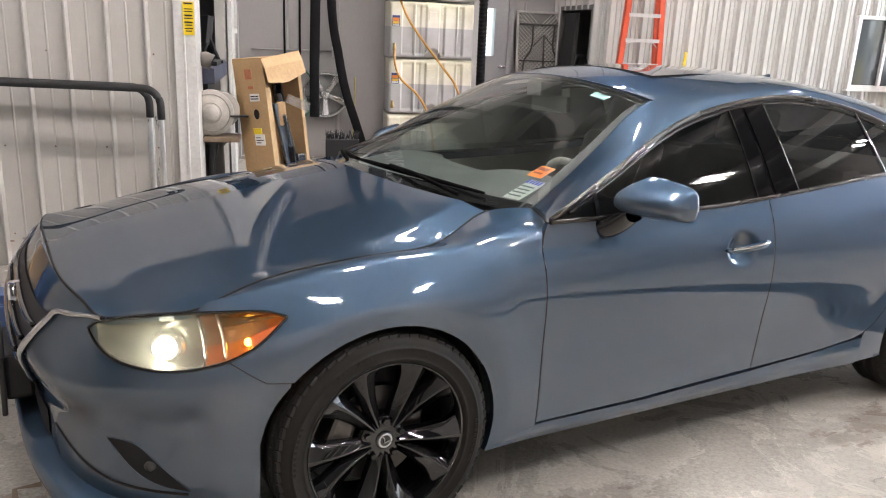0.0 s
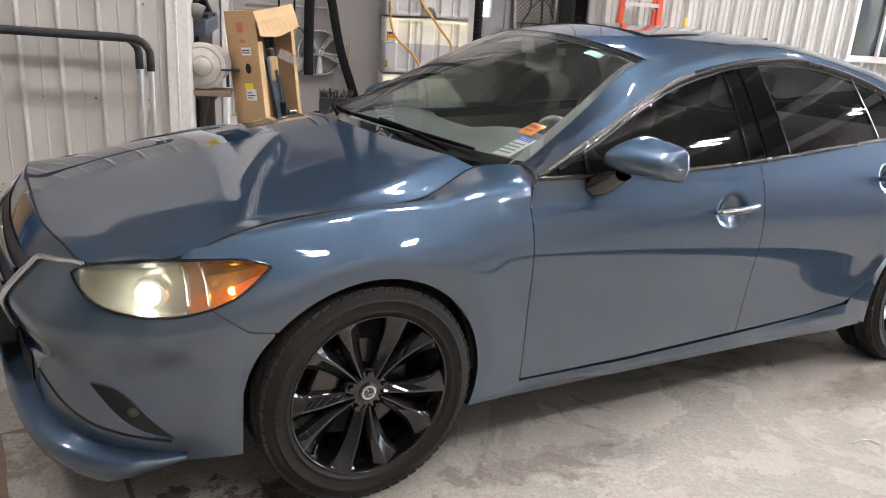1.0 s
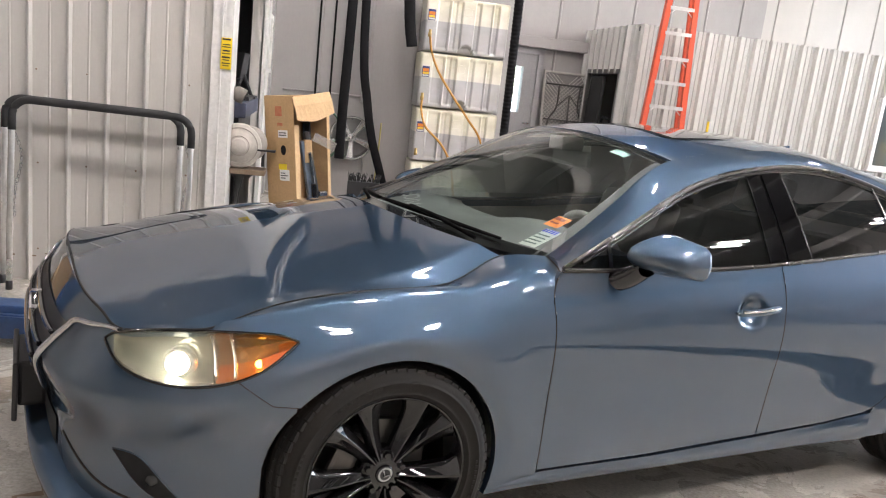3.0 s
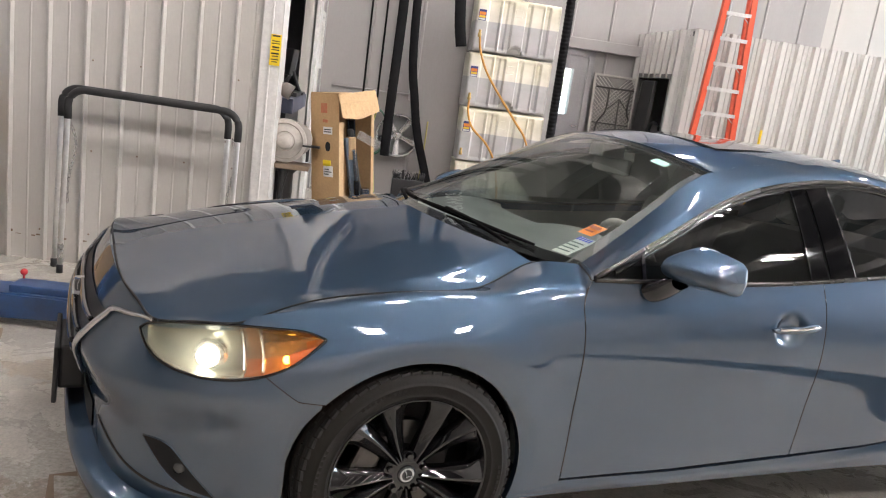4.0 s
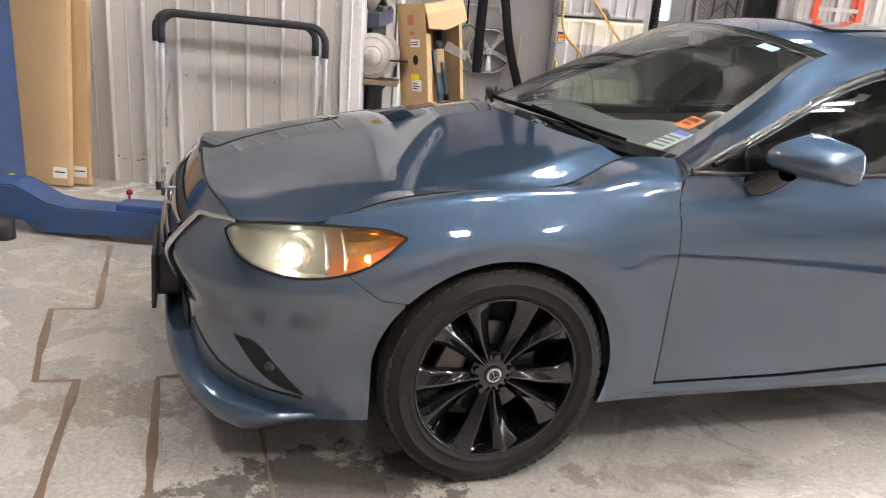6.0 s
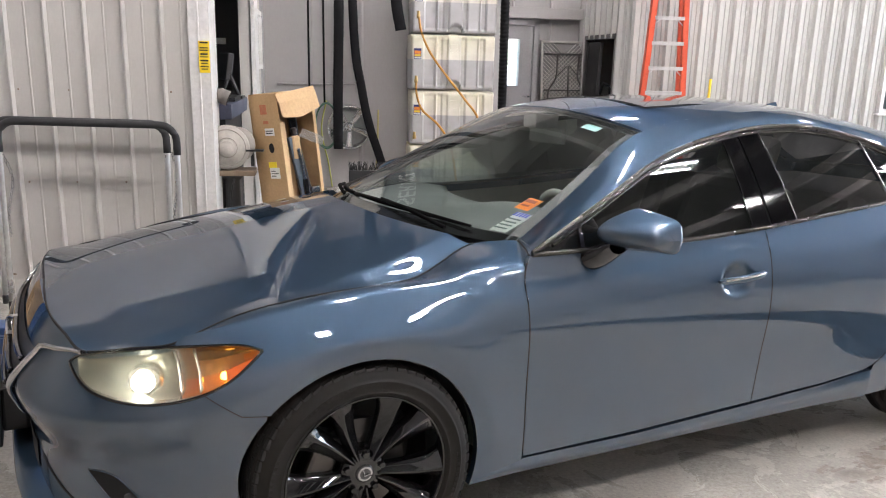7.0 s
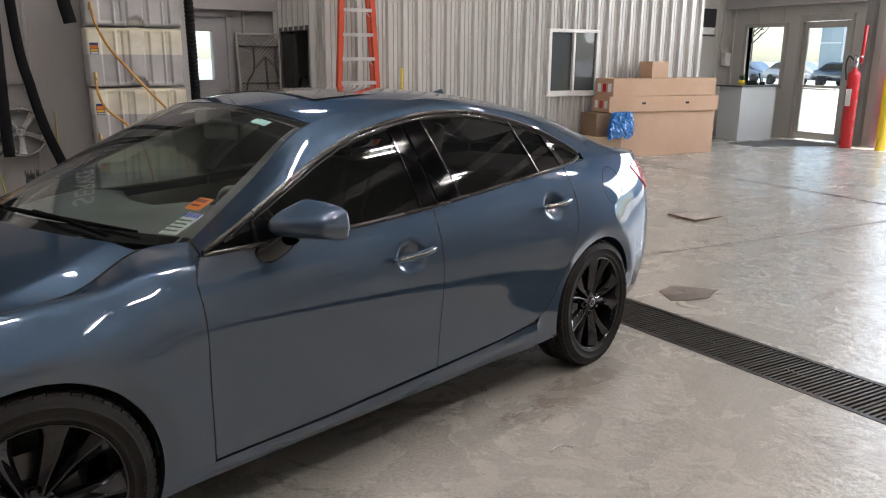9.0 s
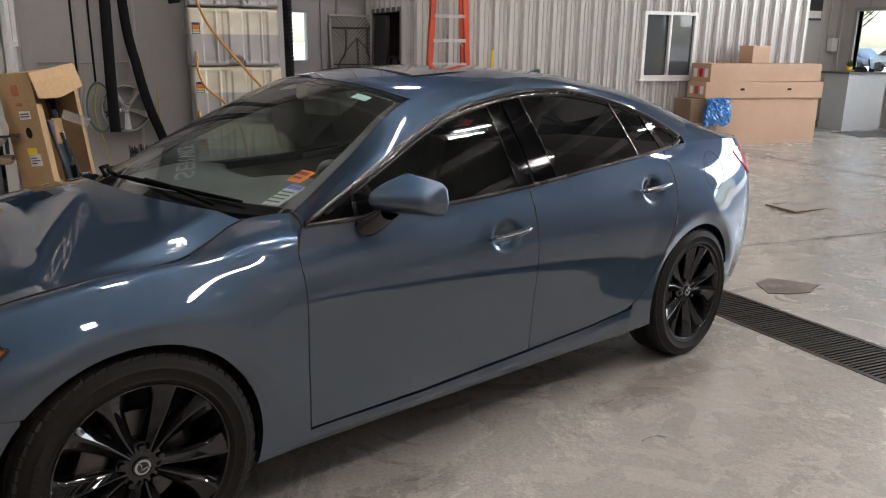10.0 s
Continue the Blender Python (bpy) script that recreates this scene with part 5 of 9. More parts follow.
# door mirrors
def door_mirror():
    """A wedge-nosed shell, flat behind where the glass sits, lofted from the door outwards."""
    bm = bmesh.new()
    rows = []
    for q in np.linspace(0, 1, 30):
        e = abs(2 * q - 1)
        full = (1 - e ** (7 if q < 0.5 else 11)) ** 0.5
        xr = 0.902 + 0.040 * q
        depth = (0.150 - 0.065 * q ** 1.5) * (0.55 + 0.45 * full)
        zt, zb = 1.098 - 0.026 * q ** 1.5, 0.948 + 0.020 * q
        zm = 1.018 - 0.002 * q
        y = -0.872 - 0.205 * q
        row = []
        for d in np.linspace(-1, 1, 35):
            h = (zt - zm) if d > 0 else (zm - zb)
            fall = abs(d) ** (2.0 if d > 0 else 2.5)
            row.append(Vector((xr - depth * (1 - fall), y, zm + full * h * math.copysign(abs(d) ** 0.9, d))))
        row.append(Vector((xr + 0.006, y, zm + full * (zt - zm) * 0.94)))
        row.append(Vector((xr + 0.006, y, zm - full * (zm - zb) * 0.94)))
        row.append(row[0].copy())
        rows.append(row)
    grid_faces(bm, rows)
    for r in (rows[0], rows[-1]):
        bm.faces.new([bm.verts.new(p) for p in r[:-1]])
    finish(bm)
    for f in bm.faces:
        f.smooth = True
        c = f.calc_center_median()
        f.material_index = 1 if c.z < 0.957 else 0
    ob = part("door_mirror", bm, [PAINT, BLACK_PLASTIC], car, "blue door mirror on a black arm")
    bm = bmesh.new()
    rows = []
    for f in np.linspace(0, 1, 8):
        c = Vector((0.785 + 0.045 * f, -0.852 - 0.075 * f, 0.925 + 0.055 * f ** 1.4))
        rows.append([c + Vector((0.045 * math.cos(a) * (1 - 0.1 * f), 0.02 * math.sin(a) * (1 - f) , (0.035 - 0.005 * f) * math.sin(a))) for a in np.linspace(0, 2 * math.pi, 17)])
    grid_faces(bm, rows)
    finish(bm)
    part("mirror_arm", bm, BLACK_GLOSS, ob)
    bm = bmesh.new()
    bmesh.ops.create_cone(bm, cap_ends=True, segments=28, radius1=1, radius2=1, depth=0.004, matrix=Matrix.Translation((0, 0, 0)))
    bmesh.ops.transform(bm, matrix=Matrix.Translation((0.930, -0.973, 1.018)) @ Matrix.Rotation(radians(11), 4, "Z") @ Matrix.Diagonal((1, 0.090, 0.050, 1)) @ Matrix.Rotation(math.pi / 2, 4, "Y"), verts=bm.verts)
    part("mirror_glass", bm, CHROME, ob)
    return ob


mirror_group(door_mirror())


# door handles in their cups
def handle(door_name, door):
    hx, hz = HANDLES[door_name]
    bm = bmesh.new()
    ctr = on_flank(np.array([(hx - 0.118 + 0.236 * f, hz + 0.004 + 0.014 * f) for f in np.linspace(0, 1, 15)]), False)
    rows = []
    for i, c in enumerate(ctr):
        f = i / 14
        lift = 0.010 + 0.028 * math.sin(math.pi * min(1, 0.12 + 0.80 * f)) ** 0.7
        h = 0.0165 - 0.005 * (1 - f) if i not in (0, 14) else 0.005
        base = Vector(c) + Vector((0, -lift, 0))
        rows.append([base + Vector((0, -0.009 * math.cos(a), h * math.sin(a))) for a in np.linspace(0, 2 * math.pi, 13)])
    grid_faces(bm, rows)
    finish(bm)
    part("handle", bm, PAINT, door, "door handle with a chrome strip")
    bm = bmesh.new()
    tube(bm, [Vector(c) + Vector((0, -(0.010 + 0.028 * math.sin(math.pi * min(1, 0.12 + 0.80 * i / 14)) ** 0.7) - 0.0075, 0.006)) for i, c in enumerate(ctr) if 0 < i < 14], 0.0062, 8, flat=0.9)
    part("handle_strip", bm, CHROME, door)


for name, doors in (("front_door", front_doors), ("rear_door", rear_doors)):
    handle(name, doors[0])
    for ch in list(doors[0].children):
        mirrored(ch, doors[1])


# bright window trim, pillars and dividers
TRIM_CHROME = worn("smoked_chrome", (0.085, 0.08, 0.078), (0.06, 0.055, 0.052), 0.28, metal=1.0, amount=0.3, bump=0.0)


def trims():
    ts = np.linspace(0.0, 5.0, 80)
    sill_line, head_line = near(SILL(ts)), near(HEAD(ts))
    bm = bmesh.new()
    tube(bm, [Vector(p) + Vector((0, -0.005, 0)) for p in sill_line], 0.0078, 8, flat=1.1)
    both(part("sill_trim", bm, TRIM_CHROME, car, "chrome window sill trim"))
    bm = bmesh.new()
    tube(bm, [Vector(p) + Vector((0, -0.004, 0)) for p in head_line], 0.0085, 8, flat=1.2)
    both(part("head_trim", bm, TRIM_CHROME, car, "chrome trim over the side windows"))
    bm = bmesh.new()
    tube(bm, [Vector(p) + Vector((0, -0.004, -0.017)) for p in head_line[2:-2]], 0.0105, 8, flat=1.2)
    both(part("window_seal", bm, BLACK_GLOSS, car))

    def strip(t0, t1, u0, u1, lift, name, mat):
        """A strip up the side glass; t: window sill parameter, u: window head parameter, at its front and rear."""
        a0, a1 = near(SILL([t0, t1])), near(HEAD([u0, u1]))
        rows = []
        for f in np.linspace(0.01, 0.985, 12):
            row = []
            for k in (0, 1):
                p = a0[k] + (a1[k] - a0[k]) * f
                row.append(Vector((p[0], float(glass_y(p[0], p[2])) - lift, p[2])))
            rows.append(row)
        bm = bmesh.new()
        skin(bm, np.array([[tuple(p) for p in r] for r in rows]), 0.006)
        finish(bm)
        both(part(name, bm, mat, car))

    PILLAR = shader("satin_black_pillar", (0.003, 0.003, 0.0035), 0.06, spec=0.06)
    strip(1.90, 2.06, 1.80, 1.905, 0.003, "front_door_pillar", PILLAR)
    strip(2.09, 2.31, 1.93, 2.10, 0.003, "rear_door_pillar", PILLAR)
    strip(2.31, 2.318, 2.10, 2.108, 0.005, "window_divider", TRIM_CHROME)
    strip(1.892, 1.90, 1.793, 1.80, 0.005, "window_divider", BLACK_GLOSS)
    strip(3.36, 3.376, 3.42, 3.433, 0.005, "window_divider", CHROME_SOFT)
    strip(3.90, 4.06, 3.98, 4.10, 0.003, "rear_quarter_pillar", BLACK_GLOSS)
    strip(0.34, 0.37, 0.31, 0.33, 0.004, "mirror_post", BLACK_GLOSS)


trims()


# cowl, wipers and what is behind the windscreen
def cowl():
    bm = bmesh.new()
    rows = []
    ys = np.linspace(-0.70, 0.70, 33)
    for f in np.linspace(0, 1, 5):
        row = []
        for y in ys:
            a = abs(y) / 0.70
            x0, x1 = 0.205 + 0.28 * a ** 2.3, 0.352 + 0.29 * a ** 2.2
            z0, z1 = 0.972 - 0.060 * a ** 2.6, 1.000 - 0.075 * a ** 2.2
            row.append(Vector((x0 + (x1 - x0) * f, y, z0 + (z1 - z0) * f - 0.012 * math.sin(math.pi * f))))
        rows.append(row)
    grid_faces(bm, rows)
    COWL = worn("matt_black_cowl", (0.004, 0.004, 0.004), (0.009, 0.009, 0.009), 0.7, amount=0.4, spec=0.05)
    part("cowl", bm, COWL, car)
    for y0, y1, x0 in ((0.05, -0.56, 0.27), (0.60, 0.06, 0.40)):
        bm = bmesh.new()
        pts = []
        for f in np.linspace(0, 1, 14):
            y = y0 + (y1 - y0) * f
            a = abs(y) / 0.69
            pts.append(Vector((0.312 + 0.29 * a ** 2.2 + 0.03 * f * (1 - f), y, 1.030 - 0.058 * a ** 2.2)))
        tube(bm, pts, [0.004 + 0.006 * math.sin(math.pi * f) for f in np.linspace(0.1, 0.95, 14)], 8)
        wob = part("wiper", bm, COWL, car)
        bm = bmesh.new()
        tube(bm, [pts[5] + Vector((-0.01, 0, 0.012)), pts[8] + Vector((-0.03, 0, 0.012)), Vector((0.29 + 0.20 * (abs(y1) / 0.7) ** 2, y1 * 0.92, 0.985))], 0.0075, 8)
        part("wiper_arm", bm, COWL, wob)


cowl()
CABIN = worn("cabin_black", (0.34, 0.335, 0.31), (0.38, 0.37, 0.35), 0.6, amount=0.3)
DASH = worn("dashboard_soft_plastic", (0.115, 0.13, 0.12), (0.15, 0.166, 0.155), 0.55, amount=0.3, fine=200, bump=0.08)
SEAT = worn("dark_seat_cloth", (0.46, 0.44, 0.41), (0.52, 0.50, 0.47), 0.75, amount=0.3, fine=150, bump=0.1)


def cabin():
    bm = bmesh.new()
    box(bm, 0.60, 3.40, -0.78, 0.78, 0.30, 0.34)
    box(bm, 0.42, 0.47, -0.78, 0.78, 0.30, 0.90)
    for sy in (-1, 1):
        rows = [[Vector((x, sy * 0.79, 0.34)), Vector((x, sy * 0.80, 0.60)), Vector((x, sy * 0.775, belt_z(x) - 0.03))] for x in np.linspace(0.5, 2.8, 12)]
        grid_faces(bm, rows)
    box(bm, 2.45, 3.60, -0.62, 0.62, 0.98, 1.02)
    box(bm, 2.50, 2.60, -0.74, 0.74, 0.34, 1.00)
    part("cabin_tub", bm, CABIN, car)
    bm = bmesh.new()  # headlining
    rows = []
    for u in np.linspace(-0.95, 0.95, 13):
        rows.append([Vector((1.18 + 0.10 * u * u + (2.70 - 1.18) * f, 0.54 * u, 1.37 + 0.055 * math.sin(math.pi * f) - 0.05 * u * u)) for f in np.linspace(0, 1, 12)])
    grid_faces(bm, rows)
    part("headlining", bm, worn("grey_headlining", (0.55, 0.55, 0.53), (0.45, 0.45, 0.43), 0.9, amount=0.2), car)
    bm = bmesh.new()
    rows = []
    for f in np.linspace(0, 1, 14):
        row = []
        for y in np.linspace(-0.72, 0.72, 33):
            a = abs(y) / 0.72
            x = 0.40 + 0.24 * a ** 2.2 + (0.62 - 0.06 * a) * f
            z = 0.965 + 0.035 * math.sin(math.pi * min(1, f * 1.15)) - 0.02 * a ** 3 - 0.30 * max(0, f - 0.80) / 0.2
            z += 0.045 * math.exp(-((y + 0.36) / 0.17) ** 2) * max(0, math.sin(math.pi * min(1, (f - 0.25) / 0.75))) if f > 0.25 else 0
            row.append(Vector((x, y, z)))
        rows.append(row)
    grid_faces(bm, rows)
    part("dashboard", bm, DASH, car, "grey-green moulded dashboard")
    bm = bmesh.new()
    ring = [Vector((1.06, -0.37, 0.90)) + Matrix.Rotation(radians(-24), 3, "Y") @ Vector((0, 0.185 * math.cos(a), 0.185 * math.sin(a))) for a in np.linspace(0, 2 * math.pi, 33)[:-1]]
    tube(bm, ring, 0.016, 8, closed=True)
    sw = part("steering_wheel", bm, CABIN, car)
    bm = bmesh.new()
    box(bm, 1.00, 1.06, -0.44, -0.30, 0.84, 0.96, bevel=0.02)
    box(bm, 1.03, 1.05, -0.53, -0.21, 0.885, 0.915, bevel=0.006)
    part("steering_boss", bm, CABIN, sw)
    for y in (-0.37, 0.37):
        bm = bmesh.new()
        box(bm, 1.30, 1.82, y - 0.25, y + 0.25, 0.42, 0.60, bevel=0.05)
        part("front_seat_cushion", bm, SEAT, car)
        bm = bmesh.new()
        box(bm, -0.075, 0.075, -0.25, 0.25, 0.0, 0.62, bevel=0.06, m=pose(1.78, y, 0.52, 0, 20, 0))
        back = part("front_seat_back", bm, SEAT, car)
        bm = bmesh.new()
        box(bm, -0.05, 0.05, -0.135, 0.135, 0.64, 0.82, bevel=0.045, m=pose(1.78, y, 0.52, 0, 18, 0))
        part("headrest", bm, SEAT, back)
    bm = bmesh.new()
    box(bm, 2.30, 2.46, -0.68, 0.68, 0.42, 1.06, bevel=0.06, m=Matrix.Identity(4))
    part("rear_seat_back", bm, SEAT, car)
    bm = bmesh.new()
    box(bm, 1.165, 1.19, -0.125, 0.125, 1.235, 1.305, bevel=0.012)
    rm = part("interior_mirror", bm, CABIN, car)
    bm = bmesh.new()
    box(bm, 1.08, 1.20, -0.05, 0.05, 1.30, 1.36, bevel=0.012)
    part("mirror_mount", bm, CABIN, rm)


cabin()


def on_screen(y, f, lift=0.006):
    """A point just inside the windscreen: across y, up f."""
    p = near(EDGE([0.03 + 1.41 * f]))[0]
    mx, mz = 0.30 + 0.80 * f, 1.02 + 0.370 * f + 0.02 * math.sin(math.pi * f)
    a = min(1.0, abs(y) / abs(p[1]))
    return Vector((mx + (p[0] - mx) * a ** 2.2 + lift * 0.5, y, mz + (p[2] - mz) * a ** 2.2 - lift))


def sticker(name, y0, y1, f0, f1, mat, label, lift=0.006):
    bm = bmesh.new()
    grid_faces(bm, [[on_screen(y0 + (y1 - y0) * u, f0 + (f1 - f0) * v, lift) for u in np.linspace(0, 1, 6)] for v in np.linspace(0, 1, 5)])
    return part(name, bm, mat, car, label)


def rise(y, z):
    """How far up the screen, 0 to 1, the height z lies at y."""
    lo, hi = -0.1, 1.0
    for _ in range(30):
        mid = (lo + hi) / 2
        lo, hi = (mid, hi) if on_screen(y, mid).z < z else (lo, mid)
    return lo


fa, fb = rise(-0.577, 1.047), rise(-0.577, 1.079)
st = sticker("orange_sticker", -0.596, -0.557, fa, fb, shader("orange_paper", (0.85, 0.27, 0.02), 0.5), "orange dealer sticker inside the windscreen")
for g0, g1, a, b in ((0.55, 0.80, -0.591, -0.562), (0.22, 0.36, -0.588, -0.566)):
    bar = sticker("print_bar", a, b, fa + (fb - fa) * g0, fa + (fb - fa) * g1, shader("brown_print", (0.25, 0.05, 0.01), 0.6), "", 0.002)
    bar.parent = st
fa, fb = rise(-0.615, 0.978), rise(-0.615, 1.032)
card = sticker("service_sticker", -0.622, -0.580, fa, fb, worn("printed_card", (0.62, 0.66, 0.60), (0.35, 0.42, 0.38), 0.5, amount=0.5, coarse=60), "white service reminder sticker with a blue heading")
for k in range(5):
    bar = sticker("print_bar", -0.619 + 0.0076 * k, -0.614 + 0.0076 * k, fa + (fb - fa) * 0.76, fa + (fb - fa) * 0.95, shader("blue_print", (0.03, 0.06, 0.50), 0.5), "", 0.002)
    bar.parent = card
for k in range(4):
    bar = sticker("print_bar", -0.618, -0.585, fa + (fb - fa) * (0.10 + 0.16 * k), fa + (fb - fa) * (0.16 + 0.16 * k), shader("grey_print", (0.10, 0.14, 0.12), 0.5), "", 0.002)
    bar.parent = card
sticker("toll_tag", -0.45, -0.38, 0.90, 0.945, shader("pale_teal_paper", (0.45, 0.68, 0.64), 0.5), "small pale teal sticker at the top of the windscreen")
# black ceramic border of the windscreen
bm = bmesh.new()
for f0, f1 in ((-0.07, 0.004), (0.965, 1.0)):
    grid_faces(bm, [[on_screen(0.985 * abs(near(EDGE([0.03 + 1.41 * f]))[0][1]) * u, f, 0.004) for u in np.linspace(-1, 1, 33)] for f in np.linspace(f0, f1, 4)])
part("windscreen_border", bm, BLACK_GLOSS, car)

# sunroof, roof aerial, tail lamps, fuel flap
bm = bmesh.new()
rows = []
for u in np.linspace(-1, 1, 17):
    rows.append([Vector((x, 0.40 * u, float(np.interp(x, (1.3, 1.6, 1.9, 2.2), (1.428, 1.452, 1.456, 1.447))) + 0.0045 - 0.061 * (abs(u) * 0.40 / 0.55) ** 2.3)) for x in np.linspace(1.36, 2.02, 16)])
skin(bm, np.array([[tuple(p) for p in r] for r in rows]), 0.006, (0, 0, -1))
finish(bm)
part("sunroof", bm, BLACK_GLOSS, car, "dark glass sunroof panel")
bm = bmesh.new()
outline(bm, [(2.50, 1.425), (2.53, 1.440), (2.585, 1.452), (2.60, 1.42)], 0.014, pose(0, -0.007, 0))
part("roof_aerial", bm, PAINT, car)
TAIL_RED = shader("red_tail_lens", (0.42, 0.012, 0.02), 0.08, coat=1.0, emit=(0.9, 0.02, 0.03), strength=0.10)


def tail_lamp():
    up = soft([(3.335, 1.030), (3.42, 1.048), (3.54, 1.045), (3.64, 1.015)], 16)
    lo = soft([(3.335, 1.025), (3.40, 0.965), (3.50, 0.905), (3.64, 0.875)], 16)
    bm = bmesh.new()
    skin(bm, on_flank(coons(lo, up, poly([lo[0], up[0]], 8), poly([lo[-1], up[-1]], 8)), False, 0.006), 0.006)
    finish(bm)
    ob = part("tail_lamp", bm, TAIL_RED, car, "red tail lamp lens")
    bm = bmesh.new()
    tube(bm, [Vector(p) for p in on_flank(soft([(3.40, 1.022), (3.50, 1.010), (3.61, 0.990)], 8), False, 0.009)], 0.004, 8, flat=0.5)
    part("tail_lamp_strip", bm, LABEL_WHITE, ob)
    return ob


mirror_group(tail_lamp())
bm = bmesh.new()
tube(bm, [Vector(p) for p in on_flank(np.array([(3.0 + 0.098 * math.cos(a) + 0.02 * math.sin(a), 0.955 + 0.092 * math.sin(a)) for a in np.linspace(0, 2 * math.pi, 40)[:-1]]), False, -0.001)], 0.0022, 6, closed=True)
part("fuel_flap_joint", bm, DARK, car)
bm = bmesh.new()
tube(bm, [Vector((3.765 - 0.10 * (abs(y) / 0.6) ** 2, y, 1.106 - 0.024 * (abs(y) / 0.6) ** 2)) for y in np.linspace(-0.60, 0.60, 21)], 0.018, 8, flat=0.5)
part("boot_spoiler", bm, PAINT, car)

# dark joints round the bonnet, and the foot of the windscreen pillar
for sy in (-1, 1):
    bm = bmesh.new()
    tube(bm, [Vector((p[0] + 0.003, sy * p[1], p[2] - 0.002)) for p in TOP_FRONT(np.linspace(0.0, 2.86, 40))], 0.0042, 6)
    part("bonnet_gap", bm, DARK, car)
    bm = bmesh.new()
    tube(bm, [Vector((p[0], sy * (p[1] - 0.001), p[2] + 0.0005)) for p in TOP_FRONT(np.linspace(2.92, 7.62, 90))], 0.0032, 6)
    part("bonnet_gap", bm, DARK, car)
    wing = skin_point(np.stack([np.full(14, 7.99), np.linspace(6.0, 5.72, 14)], -1))
    post = loft(near(HEAD([0.0])), near(EDGE([0.0])), 14, 0.016)[::-1, 0]
    sunk = np.array((0, 0.004, -0.004))
    rows = [wing + sunk + (-0.02, 0, 0), wing + sunk, 0.5 * (wing + post) + sunk, post + sunk, post + sunk + (0.02, 0.002, 0.012)]
    bm = bmesh.new()
    grid_faces(bm, [[Vector((x, -sy * y, z)) for x, y, z in r] for r in rows])
    finish(bm)
    part("pillar_foot", bm, PAINT, car)
    bm = bmesh.new()
    tube(bm, [Vector((x, -sy * y, z - 0.001)) for x, y, z in 0.5 * (wing + post)], 0.0024, 6)
    part("pillar_joint", bm, DARK, car)

# ---------------------------------------------------------------- fixtures of the hall
def gz(x, y):
    return ground_z(x, y)


def trench_drain():
    e = thing("trench_drain", pose(0, 0, 0), "long trench drain with a rusty dark steel grate in the floor", "drain", kind="structure")
    a, b = DRAIN
    STEEL = worn("dark_grate_steel", (0.035, 0.032, 0.03), (0.10, 0.07, 0.05), 0.55, metal=0.6, coarse=3, amount=0.6)
    bm = bmesh.new()
    rows_a, rows_b = [], []
    for y in np.arange(-7, 9.4, 0.35):
        z0, z1 = gz(a, y), gz(b, y)
        rows_a.append([Vector((a, y, z0)), Vector((a, y, z0 - 0.18)), Vector((b, y, z1 - 0.18)), Vector((b, y, z1))])
    grid_faces(bm, rows_a, smooth=False)
    part("channel", bm, DARK, e)
    for x, side in ((a, 1), (b, -1)):
        bm = bmesh.new()
        rows = []
        for y in np.arange(-7, 9.4, 0.7):
            z = gz(x, y)
            rows.append([Vector((x - 0.002 * side, y, z + 0.003)), Vector((x + 0.03 * side, y, z + 0.003)), Vector((x + 0.03 * side, y, z - 0.03))])
        grid_faces(bm, rows, smooth=False)
        part("edge_angle", bm, STEEL, e)
    bm = bmesh.new()
    box(bm, a + 0.032, b - 0.032, -0.0075, 0.0075, -0.030, -0.004)
    bar_mesh = bpy.data.meshes.new("grate_bar")
    bm.to_mesh(bar_mesh)
    bm.free()
    bar_mesh.materials.append(STEEL)
    y = -1.6
    for k in range(150):
        ob = new("grate_bar", bar_mesh)
        ob.parent = e
        ob.matrix_local = pose((0), y, (gz(a, y) + gz(b, y)) / 2 + 0.001 * math.sin(k * 1.7))
        y += 0.0295
    bm = bmesh.new()
    for yy in list(np.arange(-6.9, -1.62, 0.0295)) + list(np.arange(y, 9.2, 0.0295)):
        zz = (gz(a, yy) + gz(b, yy)) / 2
        q = [bm.verts.new((xx, yy + dy, zz + dz)) for xx in (a + 0.032, b - 0.032) for dy, dz in ((-0.0075, -0.004), (0.0075, -0.004), (0.0075, -0.03), (-0.0075, -0.03))]
        for i, j in ((0, 1), (1, 2), (3, 0)):
            bm.faces.new((q[i], q[j], q[j + 4], q[i + 4]))
    part("grate_rest", bm, STEEL, e)["kind"] = "stuff"
    bm = bmesh.new()
    for yy in np.arange(-6.8, 9.0, 0.55):
        zz = (gz(a, yy) + gz(b, yy)) / 2
        box(bm, (a + b) / 2 - 0.006, (a + b) / 2 + 0.006, yy - 0.27, yy + 0.27, zz - 0.028, zz - 0.0125)
    part("cross_bar", bm, STEEL, e)["kind"] = "stuff"


trench_drain()

JOINT = worn("joint_filler", (0.12, 0.105, 0.09), (0.07, 0.06, 0.05), 0.8, amount=0.5)
RUST = worn("rusty_angle_iron", (0.20, 0.14, 0.095), (0.30, 0.24, 0.18), 0.7, metal=0.3, coarse=7, amount=0.7)


